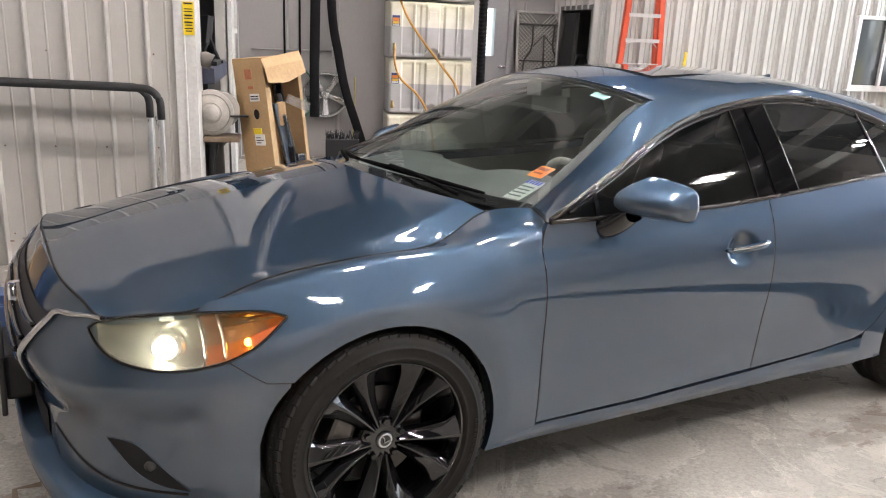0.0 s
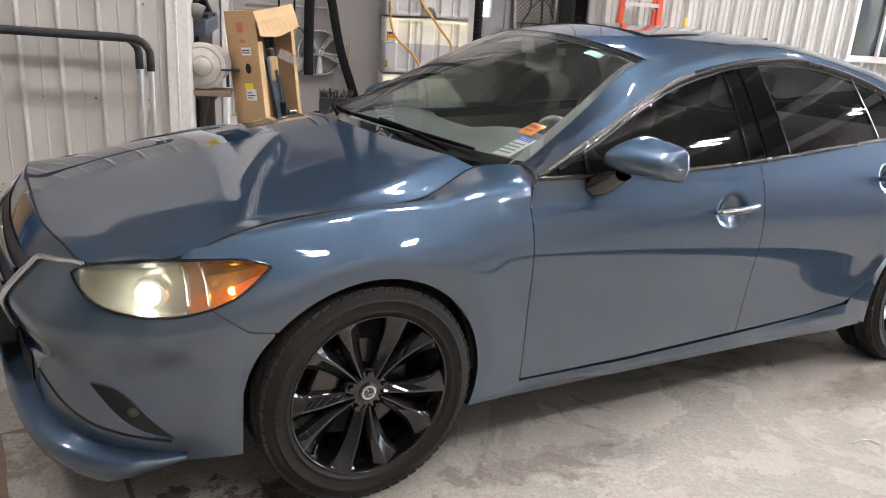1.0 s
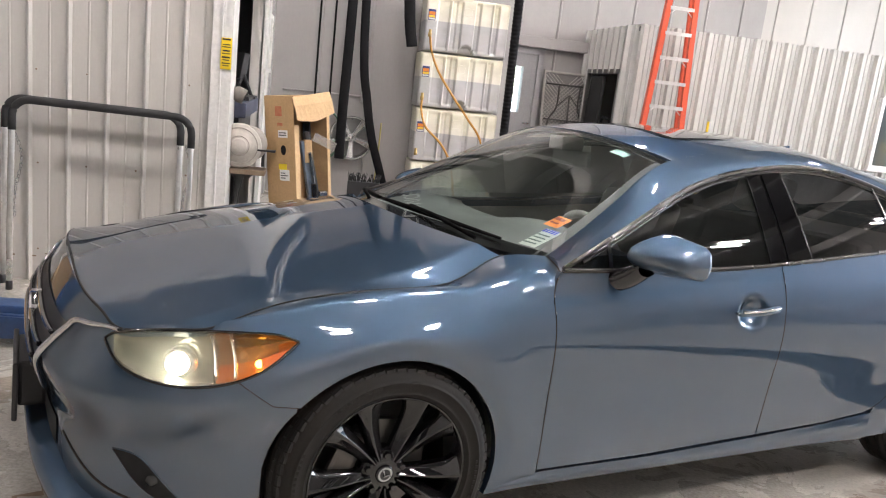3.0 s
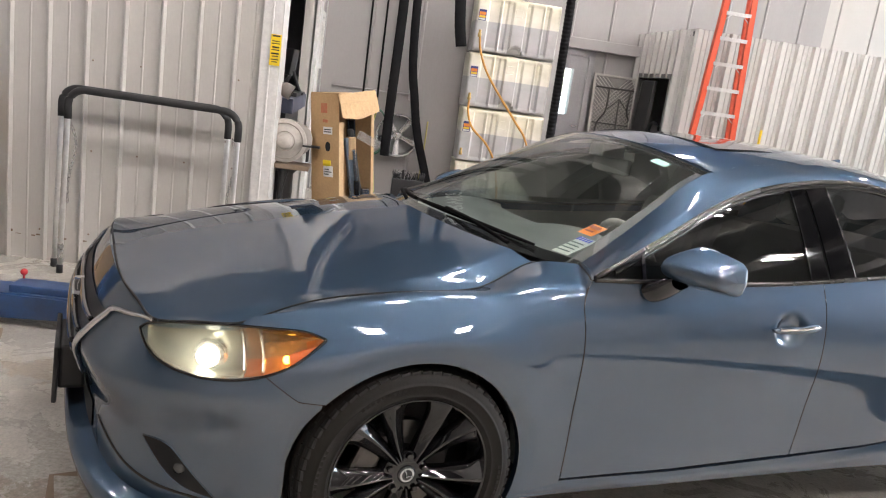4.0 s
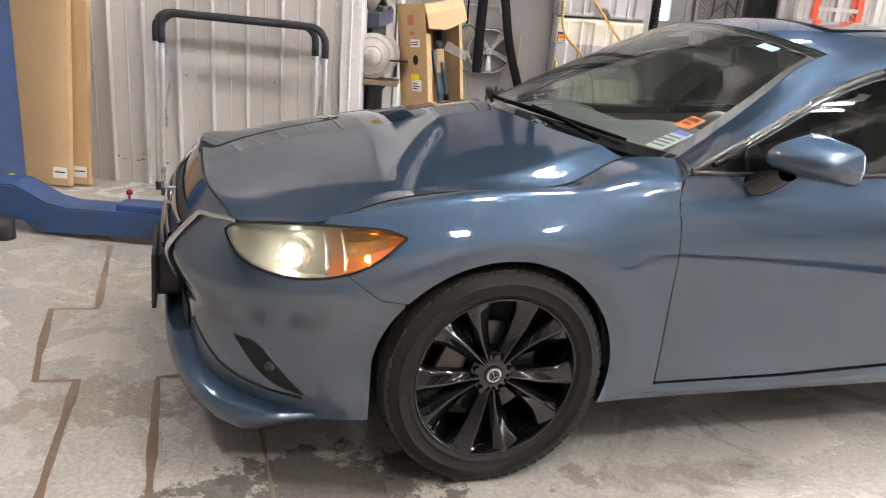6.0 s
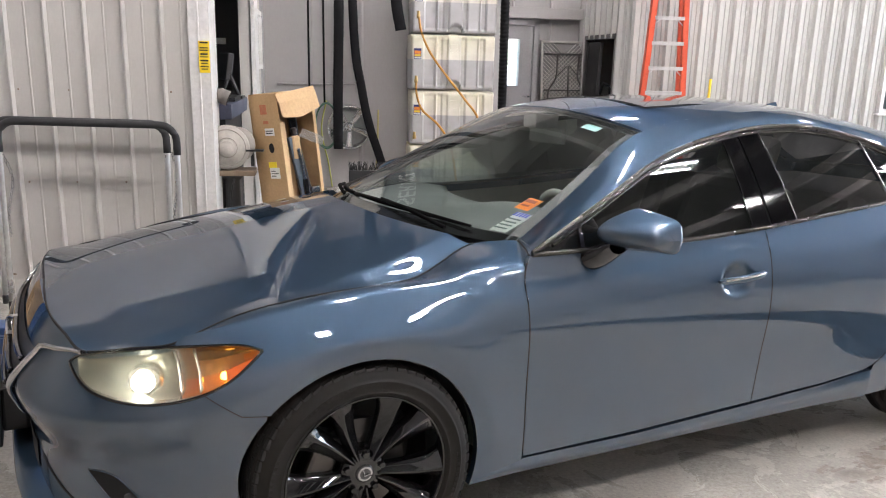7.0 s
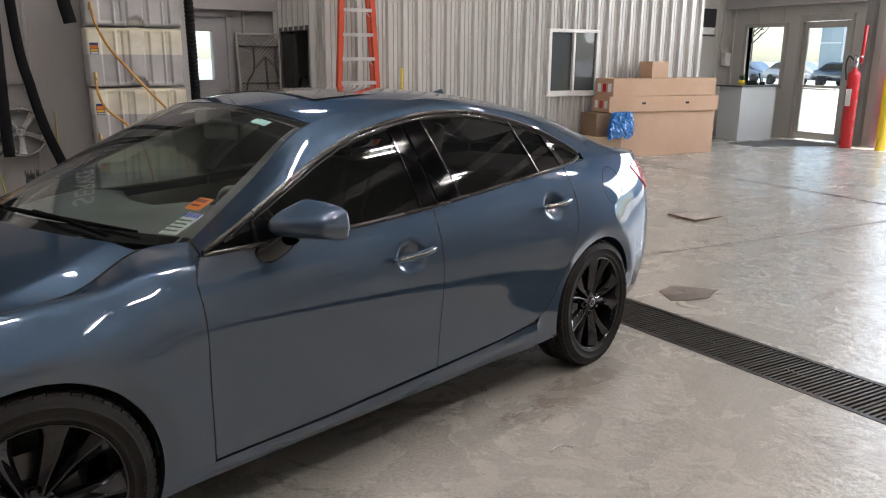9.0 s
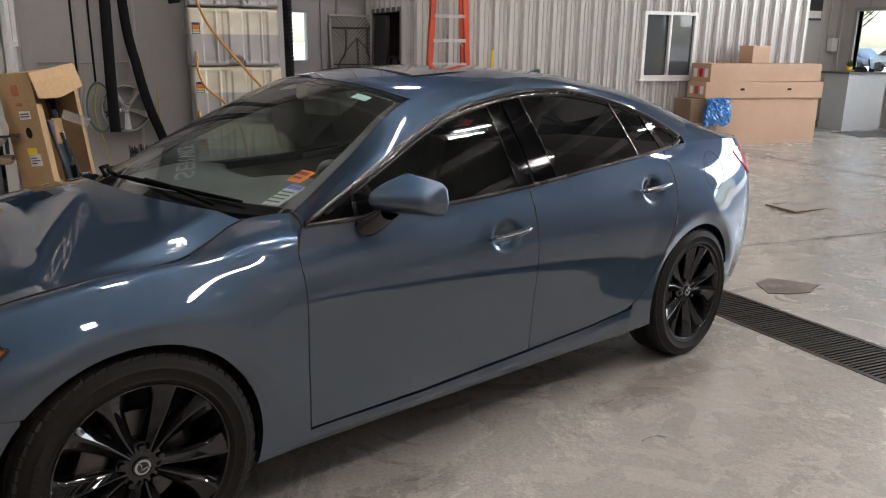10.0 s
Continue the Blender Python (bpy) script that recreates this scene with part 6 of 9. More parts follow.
def floor_strip(name, pts, width, mat, label, category="floor joint"):
    """A flat strip let into the floor along points (x, y)."""
    bm = bmesh.new()
    dense = []
    for (x0, y0), (x1, y1) in zip(pts, pts[1:]):
        n = max(2, int(math.hypot(x1 - x0, y1 - y0) / 0.10))
        dense += [(x0 + (x1 - x0) * k / n, y0 + (y1 - y0) * k / n) for k in range(n)]
    dense.append(pts[-1])
    rows = []
    for i, (x, y) in enumerate(dense):
        p, q = dense[max(0, i - 1)], dense[min(len(dense) - 1, i + 1)]
        d = Vector((q[0] - p[0], q[1] - p[1], 0)).normalized()
        nrm = Vector((-d.y, d.x, 0)) * (width / 2)
        wob = 1 + 0.22 * math.sin(i * 2.1) + 0.2 * math.sin(i * 5.3 + 1)
        rows.append([Vector((x, y, gz(x, y) + 0.0035)) + nrm * wob, Vector((x, y, gz(x, y) + 0.0035)) - nrm * wob])
    grid_faces(bm, rows, smooth=False)
    bmesh.ops.recalc_face_normals(bm, faces=bm.faces)
    return structure(name, bm, mat, label, category)


def car_xy(x, y):
    p = CAR @ Vector((x, y, 0))
    return (p.x, p.y)


floor_strip("floor_joint_1", [(8.70, -6.9), (8.74, 2.0), (8.76, 9.0)], 0.034, JOINT, "dark saw-cut control joint in the slab")
floor_strip("floor_joint_2", [(4.08, 2.10), (5.25, 2.01), (6.3, 1.86), (8.0, 1.53), (14.1, 1.30)], 0.022, JOINT, "dark saw-cut control joint in the slab")
floor_strip("floor_joint_3", [(-7.9, 1.67), (-2.3, 1.67)], 0.018, JOINT, "dark saw-cut control joint in the slab")
floor_strip("pit_edge_1", [car_xy(-0.80, -0.115), car_xy(-0.94, -0.115), car_xy(-0.94, -0.52), car_xy(-0.94, -2.2)], 0.026, RUST, "rusty steel edge of a filled lift pit in the slab", "pit edge")
floor_strip("pit_edge_2", [car_xy(-1.225, 1.42), car_xy(-1.20, 0.545), car_xy(-1.375, 0.545), car_xy(-1.35, 0.10), car_xy(-1.33, -0.105), car_xy(-1.20, -0.115), car_xy(-1.21, -0.60), car_xy(-1.23, -2.2)], 0.026, RUST, "rusty steel edge of a filled lift pit in the slab", "pit edge")
floor_strip("pit_edge_3", [car_xy(-0.62, -0.5), car_xy(-0.60, -1.9)], 0.012, RUST, "rusty steel edge of a filled lift pit in the slab", "pit edge")


def floor_cover():
    x, y = 6.72, 2.84
    e = thing("floor_cover", pose(x, y, gz(x, y) + 0.004), "square rusty metal cover plate set into the floor", "floor cover")
    bm = bmesh.new()
    box(bm, -0.20, 0.20, -0.17, 0.17, -0.01, 0.003, bevel=0.002)
    part("plate", bm, worn("scuffed_plate", (0.42, 0.39, 0.35), (0.24, 0.20, 0.16), 0.5, coarse=8, amount=0.6), e)
    bm = bmesh.new()
    for x0, x1, y0, y1 in ((-0.225, 0.225, -0.195, -0.172), (-0.225, 0.225, 0.172, 0.195), (-0.225, -0.202, -0.172, 0.172), (0.202, 0.225, -0.172, 0.172)):
        box(bm, x0, x1, y0, y1, -0.01, 0.005)
    part("frame", bm, RUST, e)


floor_cover()


def flat_sheet(name, pts, mat, label, category, thick=0.006, wave=0.006):
    bm = bmesh.new()
    c = (sum(p[0] for p in pts) / len(pts), sum(p[1] for p in pts) / len(pts))
    rows = []
    for f in (0.0, 0.35, 0.7, 1.0):
        rows.append([Vector((c[0] + (x - c[0]) * f, c[1] + (y - c[1]) * f, gz(x, y) + thick + wave * (0.5 + 0.5 * math.sin(7 * x + 5 * y)) * (1 if f < 1 else 0.2))) for x, y in pts + pts[:1]])
    rows.append([Vector((p.x, p.y, p.z - thick)) for p in rows[-1]])
    grid_faces(bm, rows, smooth=False)
    bmesh.ops.recalc_face_normals(bm, faces=bm.faces)
    return tagged(part(name, bm, mat), label, category)


flat_sheet("floor_mat", [(4.28, 0.80), (4.40, 0.74), (4.58, 0.72), (4.69, 0.79), (4.80, 0.84), (4.70, 0.98), (4.59, 1.11), (4.50, 1.06), (4.40, 1.03)], worn("wet_cardboard", (0.17, 0.135, 0.11), (0.10, 0.08, 0.07), 0.7, coarse=8, amount=0.6), "flat dark brown scrap of soaked mat on the floor", "floor mat")
flat_sheet("entrance_mat", [(12.2, 6.6), (13.9, 5.9), (14.0, 7.1), (12.4, 7.3)], worn("grey_carpet_mat", (0.13, 0.125, 0.12), (0.09, 0.09, 0.085), 0.95, coarse=6, fine=120, amount=0.4, bump=0.2), "worn grey entrance mat before the glass door", "mat", 0.008, 0.0)
bm = bmesh.new()
tube(bm, [(2.13, -0.66, gz(2.13, -0.66) + 0.003), (2.17, -0.64, gz(2.17, -0.64) + 0.004), (2.22, -0.64, gz(2.2, -0.64) + 0.004)], 0.003, 6)
tube(bm, [(2.22, -0.64, gz(2.2, -0.64) + 0.004), (2.235, -0.67, gz(2.2, -0.64) + 0.004)], 0.003, 6)
tagged(part("plastic_clip", bm, LABEL_WHITE), "bent white scrap of plastic strip on the floor", "scrap")

# ---------------------------------------------------------------- along the service room wall
def corner_post():
    e = thing("corner_post", pose(-0.58, 2.36, 0), "white steel corner trim with rust stains", "corner trim", kind="structure")
    bm = bmesh.new()
    box(bm, -0.085, 0.044, -0.034, -0.020, -0.15, 3.1, bevel=0.003)
    box(bm, -0.030, -0.018, -0.042, -0.033, -0.15, 3.1, bevel=0.003)
    box(bm, 0.030, 0.044, -0.030, 0.10, -0.15, 3.1, bevel=0.003)
    part("trim_flange", bm, TRIM_WHITE, e)


corner_post()


def warning_sign():
    e = thing("warning_sign", pose(-0.572, 2.318, 1.425, 0, 0, 0), "narrow yellow warning placard with black print", "sign")
    bm = bmesh.new()
    box(bm, -0.033, 0.033, -0.004, 0, 0, 0.195, bevel=0.002)
    board = part("board", bm, shader("yellow_placard", (0.85, 0.62, 0.02), 0.4), e)
    INK = shader("black_print", (0.02, 0.02, 0.02), 0.5)
    for k, (w, z) in enumerate(((0.025, 0.18), (0.024, 0.15), (0.026, 0.135), (0.022, 0.11), (0.025, 0.095), (0.024, 0.07), (0.02, 0.055), (0.025, 0.035), (0.018, 0.02))):
        bm = bmesh.new()
        box(bm, -w, w, -0.0065, -0.0045, z, z + (0.010 if k in (0, 3, 5) else 0.006))
        part("print_bar", bm, INK, board)


warning_sign()


def support_stand():
    """Two padded hoops of chromed tube hinged at the top and held by chains."""
    e = thing("panel_stand", pose(-1.24, 2.10, -0.03), "folding panel stand of chromed tube with black foam pads and chains", "panel stand")
    for y, dx, h in ((0.0, 0.0, 1.16), (0.13, -0.085, 1.157)):
        for sx in (-1, 1):
            bm = bmesh.new()
            x = sx * 0.50 + dx
            tube(bm, [(x + sx * 0.015, y - 0.05, 0.0), (x + sx * 0.012, y, h - 0.20), (x + sx * 0.012, y, h - 0.10)], 0.016, 10)
            part("leg", bm, STAND_STEEL, e)
        bm = bmesh.new()
        arc = [(0.412 + 0.10 * math.sin(a), h - 0.118 + 0.10 * math.cos(a)) for a in np.linspace(0, math.pi / 2, 9)]
        half = arc + [(0.512, h - 0.20)]
        path = [(-u + dx, y, z + 0.012) for u, z in half[::-1]] + [(u + dx, y, z) for u, z in half]
        tube(bm, path, 0.023, 12)
        part("foam_pad", bm, BLACK_FOAM, e, "black foam padding")
        for sx in (-1, 1):
            bm = bmesh.new()
            lathe(bm, [(0.0, 0.0), (0.02, 0.0), (0.02, 0.05), (0.014, 0.055)], 12, axis="Z", centre=(sx * 0.515 + dx, y - 0.05, 0))
            part("foot", bm, BLACK_PLASTIC, e)
    for x in (-0.50, 0.49):
        bm = bmesh.new()
        for k in range(22):
            c = Vector((x - 0.012 + 0.02 * math.sin(k * 0.3), 0.02 + 0.10 * math.sin(math.pi * k / 22), 0.96 - 0.024 * k))
            ring = [c + Vector((0.007 * math.cos(a) * (1 if k % 2 else 0.3), 0.007 * math.cos(a) * (0.3 if k % 2 else 1), 0.016 * math.sin(a))) for a in np.linspace(0, 2 * math.pi, 9)[:-1]]
            tube(bm, ring, 0.0028, 5, closed=True)
        part("chain", bm, CHROME_SOFT, e, "steel safety chain")


support_stand()


def cardboard_sheet(x0, x1, y, h, lean, label, mat=CARDBOARD, thick=0.05):
    e = thing("cardboard_carton", pose((x0 + x1) / 2, y, gz(x0, y), lean, 0, 0), label, "cardboard carton", "flat cartons by the wall")
    w = (x1 - x0) / 2
    bm = bmesh.new()
    box(bm, -w, w, 0, thick, 0, h, bevel=0.006)
    body = part("carton", bm, mat, e)
    bm = bmesh.new()
    box(bm, w - 0.11, w - 0.02, -0.003, 0, 0.05, 0.12)
    part("label", bm, LABEL_WHITE, body)
    bm = bmesh.new()
    box(bm, w - 0.10, w - 0.03, -0.0045, -0.003, 0.085, 0.093)
    part("print_bar", bm, BLACK_PLASTIC, body)
    bm = bmesh.new()
    box(bm, -w + 0.04, -w + 0.13, -0.003, 0, h - 0.05, h - 0.035)
    part("tape", bm, CARDBOARD_PALE, body)
    return e


cardboard_sheet(-2.86, -2.36, 2.02, 1.24, -7, "tall flat cardboard carton leaning on the wall", CARDBOARD_PALE)
cardboard_sheet(-2.80, -2.27, 2.10, 1.21, -6, "second brown cardboard carton behind the first, leaning on the wall", CARDBOARD)


def lift():
    """The two-post lift's column and one swing arm."""
    e = thing("vehicle_lift", pose(0, 0, 0), "blue painted two-post vehicle lift with a low swing arm", "vehicle lift")
    bm = bmesh.new()
    box(bm, -2.98, -2.58, 1.62, 1.92, gz(-2.8, 1.7), 3.6, bevel=0.02)
    part("column", bm, BLUE_STEEL, e)
    bm = bmesh.new()
    box(bm, -2.56, -2.53, 1.66, 1.70, 0.02, 0.13, bevel=0.004)
    part("arm_lock", bm, YELLOW_PAINT, e)
    z0 = gz(-2.0, 1.1)
    bm = bmesh.new()
    outline(bm, [(-2.75, 0.06), (-2.1, 0.06), (-2.05, 0.0), (-1.02, 0.03), (-1.02, 0.135), (-1.50, 0.145), (-1.88, 0.145), (-1.98, 0.165), (-2.14, 0.25), (-2.75, 0.235)], 0.20, pose(0, 1.00, z0 + 0.02, 0, 0, 0))
    bmesh.ops.bevel(bm, geom=list(bm.edges), offset=0.008, segments=2, affect="EDGES")
    arm = part("swing_arm", bm, BLUE_STEEL, e)
    bm = bmesh.new()
    box(bm, -1.62, -0.95, 1.03, 1.17, z0 + 0.16, z0 + 0.20, bevel=0.008)
    part("arm_extension", bm, BLUE_STEEL, arm)
    bm = bmesh.new()
    bmesh.ops.create_uvsphere(bm, u_segments=16, v_segments=10, radius=0.018, matrix=Matrix.Translation((-1.60, 1.16, z0 + 0.235)))
    cyl(bm, (-1.60, 1.16, z0 + 0.18), (-1.60, 1.16, z0 + 0.225), 0.006, seg=8)
    part("pin_knob", bm, RED_PAINT, arm, "red ball knob")
    bm = bmesh.new()
    lathe(bm, [(0.0, 0.0), (0.055, 0.0), (0.055, 0.10), (0.03, 0.12), (0.0, 0.12)], 20, axis="Z", centre=(-2.15, 0.90, z0 + 0.005))
    part("adapter_pad", bm, BLACK_PLASTIC, arm)


lift()


def bench_grinder():
    x, y = -0.46, 2.60
    e = thing("bench_grinder", pose(x, y, gz(x, y) + 0.085), "dusty grey bench grinder on a pedestal with a work lamp", "bench grinder")
    IRON = worn("dusty_cast_iron", (0.36, 0.335, 0.30), (0.22, 0.195, 0.165), 0.6, metal=0.1, coarse=9, amount=0.6)
    bm = bmesh.new()
    lathe(bm, [(0.20, -0.085), (0.20, -0.06), (0.06, -0.03), (0.05, 0.70), (0.09, 0.74)], 20, axis="Z")
    part("pedestal", bm, BLACK_PLASTIC, e)
    bm = bmesh.new()
    box(bm, -0.16, 0.16, -0.10, 0.10, 0.74, 0.775, bevel=0.006)
    part("base_plate", bm, RUST, e)
    bm = bmesh.new()
    lathe(bm, [(0.0, -0.02), (0.085, -0.02), (0.105, 0.0), (0.105, 0.20), (0.085, 0.23), (0.0, 0.23)], 28, axis="Y", centre=(-0.02, 0.0, 0.93))
    part("motor", bm, IRON, e)
    bm = bmesh.new()
    lathe(bm, [(0.0, -0.115), (0.045, -0.115), (0.052, -0.10), (0.055, -0.085), (0.142, -0.080), (0.150, -0.070), (0.150, -0.02), (0.142, -0.012), (0.05, -0.01)], 40, axis="Y", centre=(-0.02, 0.0, 0.93))
    part("wheel_guard", bm, worn("pale_guard_casting", (0.46, 0.43, 0.385), (0.30, 0.27, 0.23), 0.5, metal=0.0, coarse=9, amount=0.5), e)
    for r0, r1 in ((0.062, 0.070), (0.118, 0.126)):
        bm = bmesh.new()
        lathe(bm, [(r0, -0.079), (r0 + 0.001, -0.085), (r1 - 0.001, -0.085), (r1, -0.079)], 40, axis="Y", centre=(-0.02, 0.0, 0.93))
        part("guard_ring", bm, IRON, e)
    bm = bmesh.new()
    lathe(bm, [(0.0, -0.072), (0.115, -0.072), (0.118, -0.068), (0.118, -0.035)], 36, axis="Y", centre=(0.045, 0.0, 0.95))
    part("grinding_wheel", bm, IRON, e)
    bm = bmesh.new()
    box(bm, 0.10, 0.22, -0.085, -0.02, 0.905, 0.918, bevel=0.002)
    box(bm, 0.13, 0.15, -0.06, -0.03, 0.80, 0.905, bevel=0.002)
    part("tool_rest", bm, BLACK_PLASTIC, e)
    bm = bmesh.new()
    box(bm, -0.002, 0.16, -0.075, -0.070, 1.07, 1.13, m=pose(0.06, 0, 0.02, 0, 22, 0))
    sh = part("eye_shield", bm, shader("scratched_acrylic", (0.8, 0.8, 0.78), 0.2, transmission=0.8, ior=1.2), e)
    bm = bmesh.new()
    tube(bm, curve_pts([(-0.17, 0.02, 0.80), (-0.22, 0.0, 0.95), (-0.21, -0.01, 1.12), (-0.15, -0.02, 1.20)], 6), 0.010, 8)
    part("lamp_neck", bm, BLACK_PLASTIC, e)
    bm = bmesh.new()
    lathe(bm, [(0.0, 0.0), (0.028, 0.0), (0.036, 0.02), (0.036, 0.09), (0.050, 0.11), (0.052, 0.17), (0.046, 0.17)], 24, axis="X", centre=(-0.20, -0.02, 0))
    bmesh.ops.transform(bm, matrix=pose(0.02, 0, 1.24, 0, 24, 0), verts=bm.verts)
    part("lamp_head", bm, worn("brown_lamp_shell", (0.13, 0.115, 0.10), (0.20, 0.18, 0.155), 0.6, coarse=12, amount=0.6), e)
    for sx in (-0.13, 0.02):
        bm = bmesh.new()
        tube(bm, curve_pts([(sx, -0.06, 0.74), (sx - 0.03, -0.08, 0.55), (sx + 0.01, -0.09, 0.3), (sx, -0.05, -0.04)], 5), 0.006, 6)
        part("power_cord", bm, BLACK_PLASTIC, e)


bench_grinder()


def carton_with_bumper():
    """A tall carton standing cornerwise, its front torn open on packed parts."""
    x, y = 0.03, 2.66
    e = thing("open_carton", pose(x, y, gz(x, y), 0, -6, 0), "tall cardboard carton torn open on packed car parts", "cardboard carton")
    h, t = 1.40, 0.006
    C, L, R = Vector((-0.03, -0.17, 0)), Vector((-0.225, -0.04, 0)), Vector((0.205, 0.0, 0))
    B = L + R - C

    def panel(p, q, z0, z1, off=0.0, thick=t):
        d = q - p
        m = Matrix.Translation(p) @ Matrix.Rotation(math.atan2(d.y, d.x), 4, "Z")
        return boxed(0, d.length, off, off + thick, z0, z1, m=m)

    body = part("side_panel", panel(L, C, 0, h), CARDBOARD, e, "printed brown cardboard panel")
    part("side_panel", panel(L, B, 0, h), CARDBOARD, e)
    part("side_panel", panel(B, R, 0, h - 0.03), CARDBOARD, e)
    bm = bmesh.new()
    vs = [bm.verts.new(p + Vector((0, 0, z))) for z in (0.30, 0.306) for p in (L, C, R, B)]
    bm.faces.new(vs[:4])
    bm.faces.new(vs[4:])
    part("bottom_panel", bm, CARDBOARD, e)
    bm = bmesh.new()
    vs = [[bm.verts.new(p + Vector((0, 0, z))) for p in (L, C, R, B)] for z in (h, h + t)]
    bm.faces.new(vs[0][::-1])
    bm.faces.new(vs[1])
    for k in range(4):
        bm.faces.new((vs[0][k - 1], vs[0][k], vs[1][k], vs[1][k - 1]))
    part("lid", bm, CARDBOARD, e)
    u = (R - C).normalized()
    out = Vector((u.y, -u.x, 0))
    # the folded flap over the opening, creased in its middle
    bm = bmesh.new()
    w = (R - C).length
    rows = []
    for z, o in ((h, 0.0), (h - 0.06, 0.03), (h - 0.15, 0.055)):
        rows.append([C + u * (w * f) + out * (o + 0.02 * f * (1 - f)) + Vector((0, 0, z - (0.03 * (1 - abs(2 * f - 0.9)) if z < h - 0.1 else 0) + 0.03 * f)) for f in np.linspace(-0.02, 1.04, 9)])
    grid_faces(bm, rows, smooth=False)
    grid_faces(bm, [[p - out * t for p in r] for r in rows], smooth=False, flip=True)
    part("top_flap", bm, CARDBOARD_PALE, e, "folded pale cardboard flap")
    part("torn_edge", panel(C - out * -0.002, C + u * 0.045 - out * 0.01, 0.30, h - 0.19), CARDBOARD_PALE, e)
    part("torn_edge", panel(R - u * 0.022, R, 0.30, h - 0.12, -0.004), CARDBOARD_PALE, e)
    RED_PRINT = worn("red_print", (0.45, 0.13, 0.06), (0.45, 0.24, 0.12), 0.7, amount=0.7, coarse=60)
    d = C - L
    for f0, f1, z0, z1, mat in ((0.36, 0.58, 1.27, 1.335, RED_PRINT), (0.42, 0.60, 1.205, 1.225, RED_PRINT), (0.44, 0.76, 1.125, 1.175, LABEL_WHITE), (0.44, 0.78, 0.83, 0.905, LABEL_WHITE), (0.42, 0.70, 0.905, 0.945, shader("yellow_label", (0.85, 0.65, 0.02), 0.5))):
        part("printed_label", panel(L + d * f0, L + d * f1, z0, z1, -0.003, 0.0028), mat, body)
    for z in (0.845, 0.862, 0.879):
        part("print_bar", panel(L + d * 0.48, L + d * (0.64 + 0.1 * (z == 0.862)), z, z + 0.006, -0.0045, 0.0015), BLACK_PLASTIC, body)
    for z in (1.138, 1.154):
        part("print_bar", panel(L + d * 0.47, L + d * 0.72, z, z + 0.007, -0.0045, 0.0015), BLACK_PLASTIC, body)
    bm = bmesh.new()
    c = L + d * 0.60 + Vector((0, 0, 1.04))
    bmesh.ops.create_circle(bm, cap_ends=True, segments=20, radius=1, matrix=Matrix.Translation(c + out * 0.0) @ Matrix.Rotation(math.atan2(d.y, d.x), 4, "Z") @ Matrix.Translation((0, -0.002, 0)) @ Matrix.Diagonal((0.022, 1, 0.034, 1)) @ Matrix.Rotation(math.pi / 2, 4, "X"))
    part("hand_hole", bm, DARK, body)
    # what is packed in it
    inner = thing("spare_part", pose(x, y, gz(x, y) + 0.31, 0, -6, 0), "black and blue-grey car parts in clear wrap", "car part")
    mid = (C + R) / 2 * 0.5 + (L + B) / 2 * 0.5
    SLATE = worn("slate_moulding", (0.13, 0.17, 0.22), (0.07, 0.08, 0.10), 0.3, amount=0.4)
    for dx, dy, w2, z0, z1, lean, mat in ((0.10, -0.03, 0.032, 0.0, 0.80, -7, SLATE), (0.135, 0.0, 0.018, 0.0, 0.86, -8, BLACK_PLASTIC), (0.05, 0.02, 0.03, 0.0, 0.92, -2, BLACK_GLOSS), (0.14, -0.03, 0.028, 0.0, 0.44, -2, CHROME_SOFT), (0.11, -0.05, 0.012, 0.25, 0.72, -6, CHROME_SOFT), (0.03, -0.06, 0.028, 0.64, 0.80, 0, CARDBOARD_PALE), (0.07, -0.065, 0.018, 0.05, 0.50, -1, BLACK_GLOSS)):
        bm = bmesh.new()
        box(bm, -w2, w2, -0.03, 0.03, z0, z1, bevel=min(0.012, w2 * 0.6), m=pose(mid.x + dx, mid.y + dy, 0, 0, lean, 18))
        part("moulding", bm, mat, inner)


carton_with_bumper()


def workstation():
    """The terminal on its shelf in the dark doorway."""
    e = thing("computer_terminal", pose(-0.63, 3.58, 0.0), "black computer monitor and keyboard on the desk", "computer")
    bm = bmesh.new()
    box(bm, -0.02, 0.03, -0.12, 0.10, 1.36, 1.57, bevel=0.008, m=pose(-0.18, 0.05, 0, 0, 8, 25))
    mon = part("monitor", bm, BLACK_PLASTIC, e)
    bm = bmesh.new()
    # bright strip added on the monitor's face as its highlight
    box(bm, 0.0305, 0.033, -0.055, -0.020, 1.38, 1.55, m=pose(-0.18, 0.05, 0, 0, 8, 25))
    part("screen_edge", bm, ALUMINIUM, mon)
    bm = bmesh.new()
    for foot in (-0.07, 0.07):
        cyl(bm, (0.05 + foot, 0.03, 1.225), (0.055, 0.04, 1.39), 0.016, 0.012, seg=10)
    box(bm, -0.05, 0.16, -0.08, 0.12, 1.205, 1.228, bevel=0.005)
    part("stand", bm, BLACK_PLASTIC, e)
    bm = bmesh.new()
    box(bm, -0.07, 0.15, -0.50, -0.10, 1.206, 1.236, bevel=0.006)
    part("keyboard", bm, BLACK_PLASTIC, e)
    desk = thing("wall_desk", pose(-0.72, 3.3, 0), "dark blue cabinet desk in the doorway", "desk")
    bm = bmesh.new()
    box(bm, -0.35, 0.25, -0.55, 0.55, 1.10, 1.205, bevel=0.006)
    part("top", bm, worn("blue_grey_laminate", (0.07, 0.08, 0.12), (0.05, 0.05, 0.06), 0.5, amount=0.4), desk)
    bm = bmesh.new()
    box(bm, -0.32, 0.20, -0.50, 0.50, -0.1, 1.10, bevel=0.006)
    part("cabinet", bm, BLACK_PLASTIC, desk)


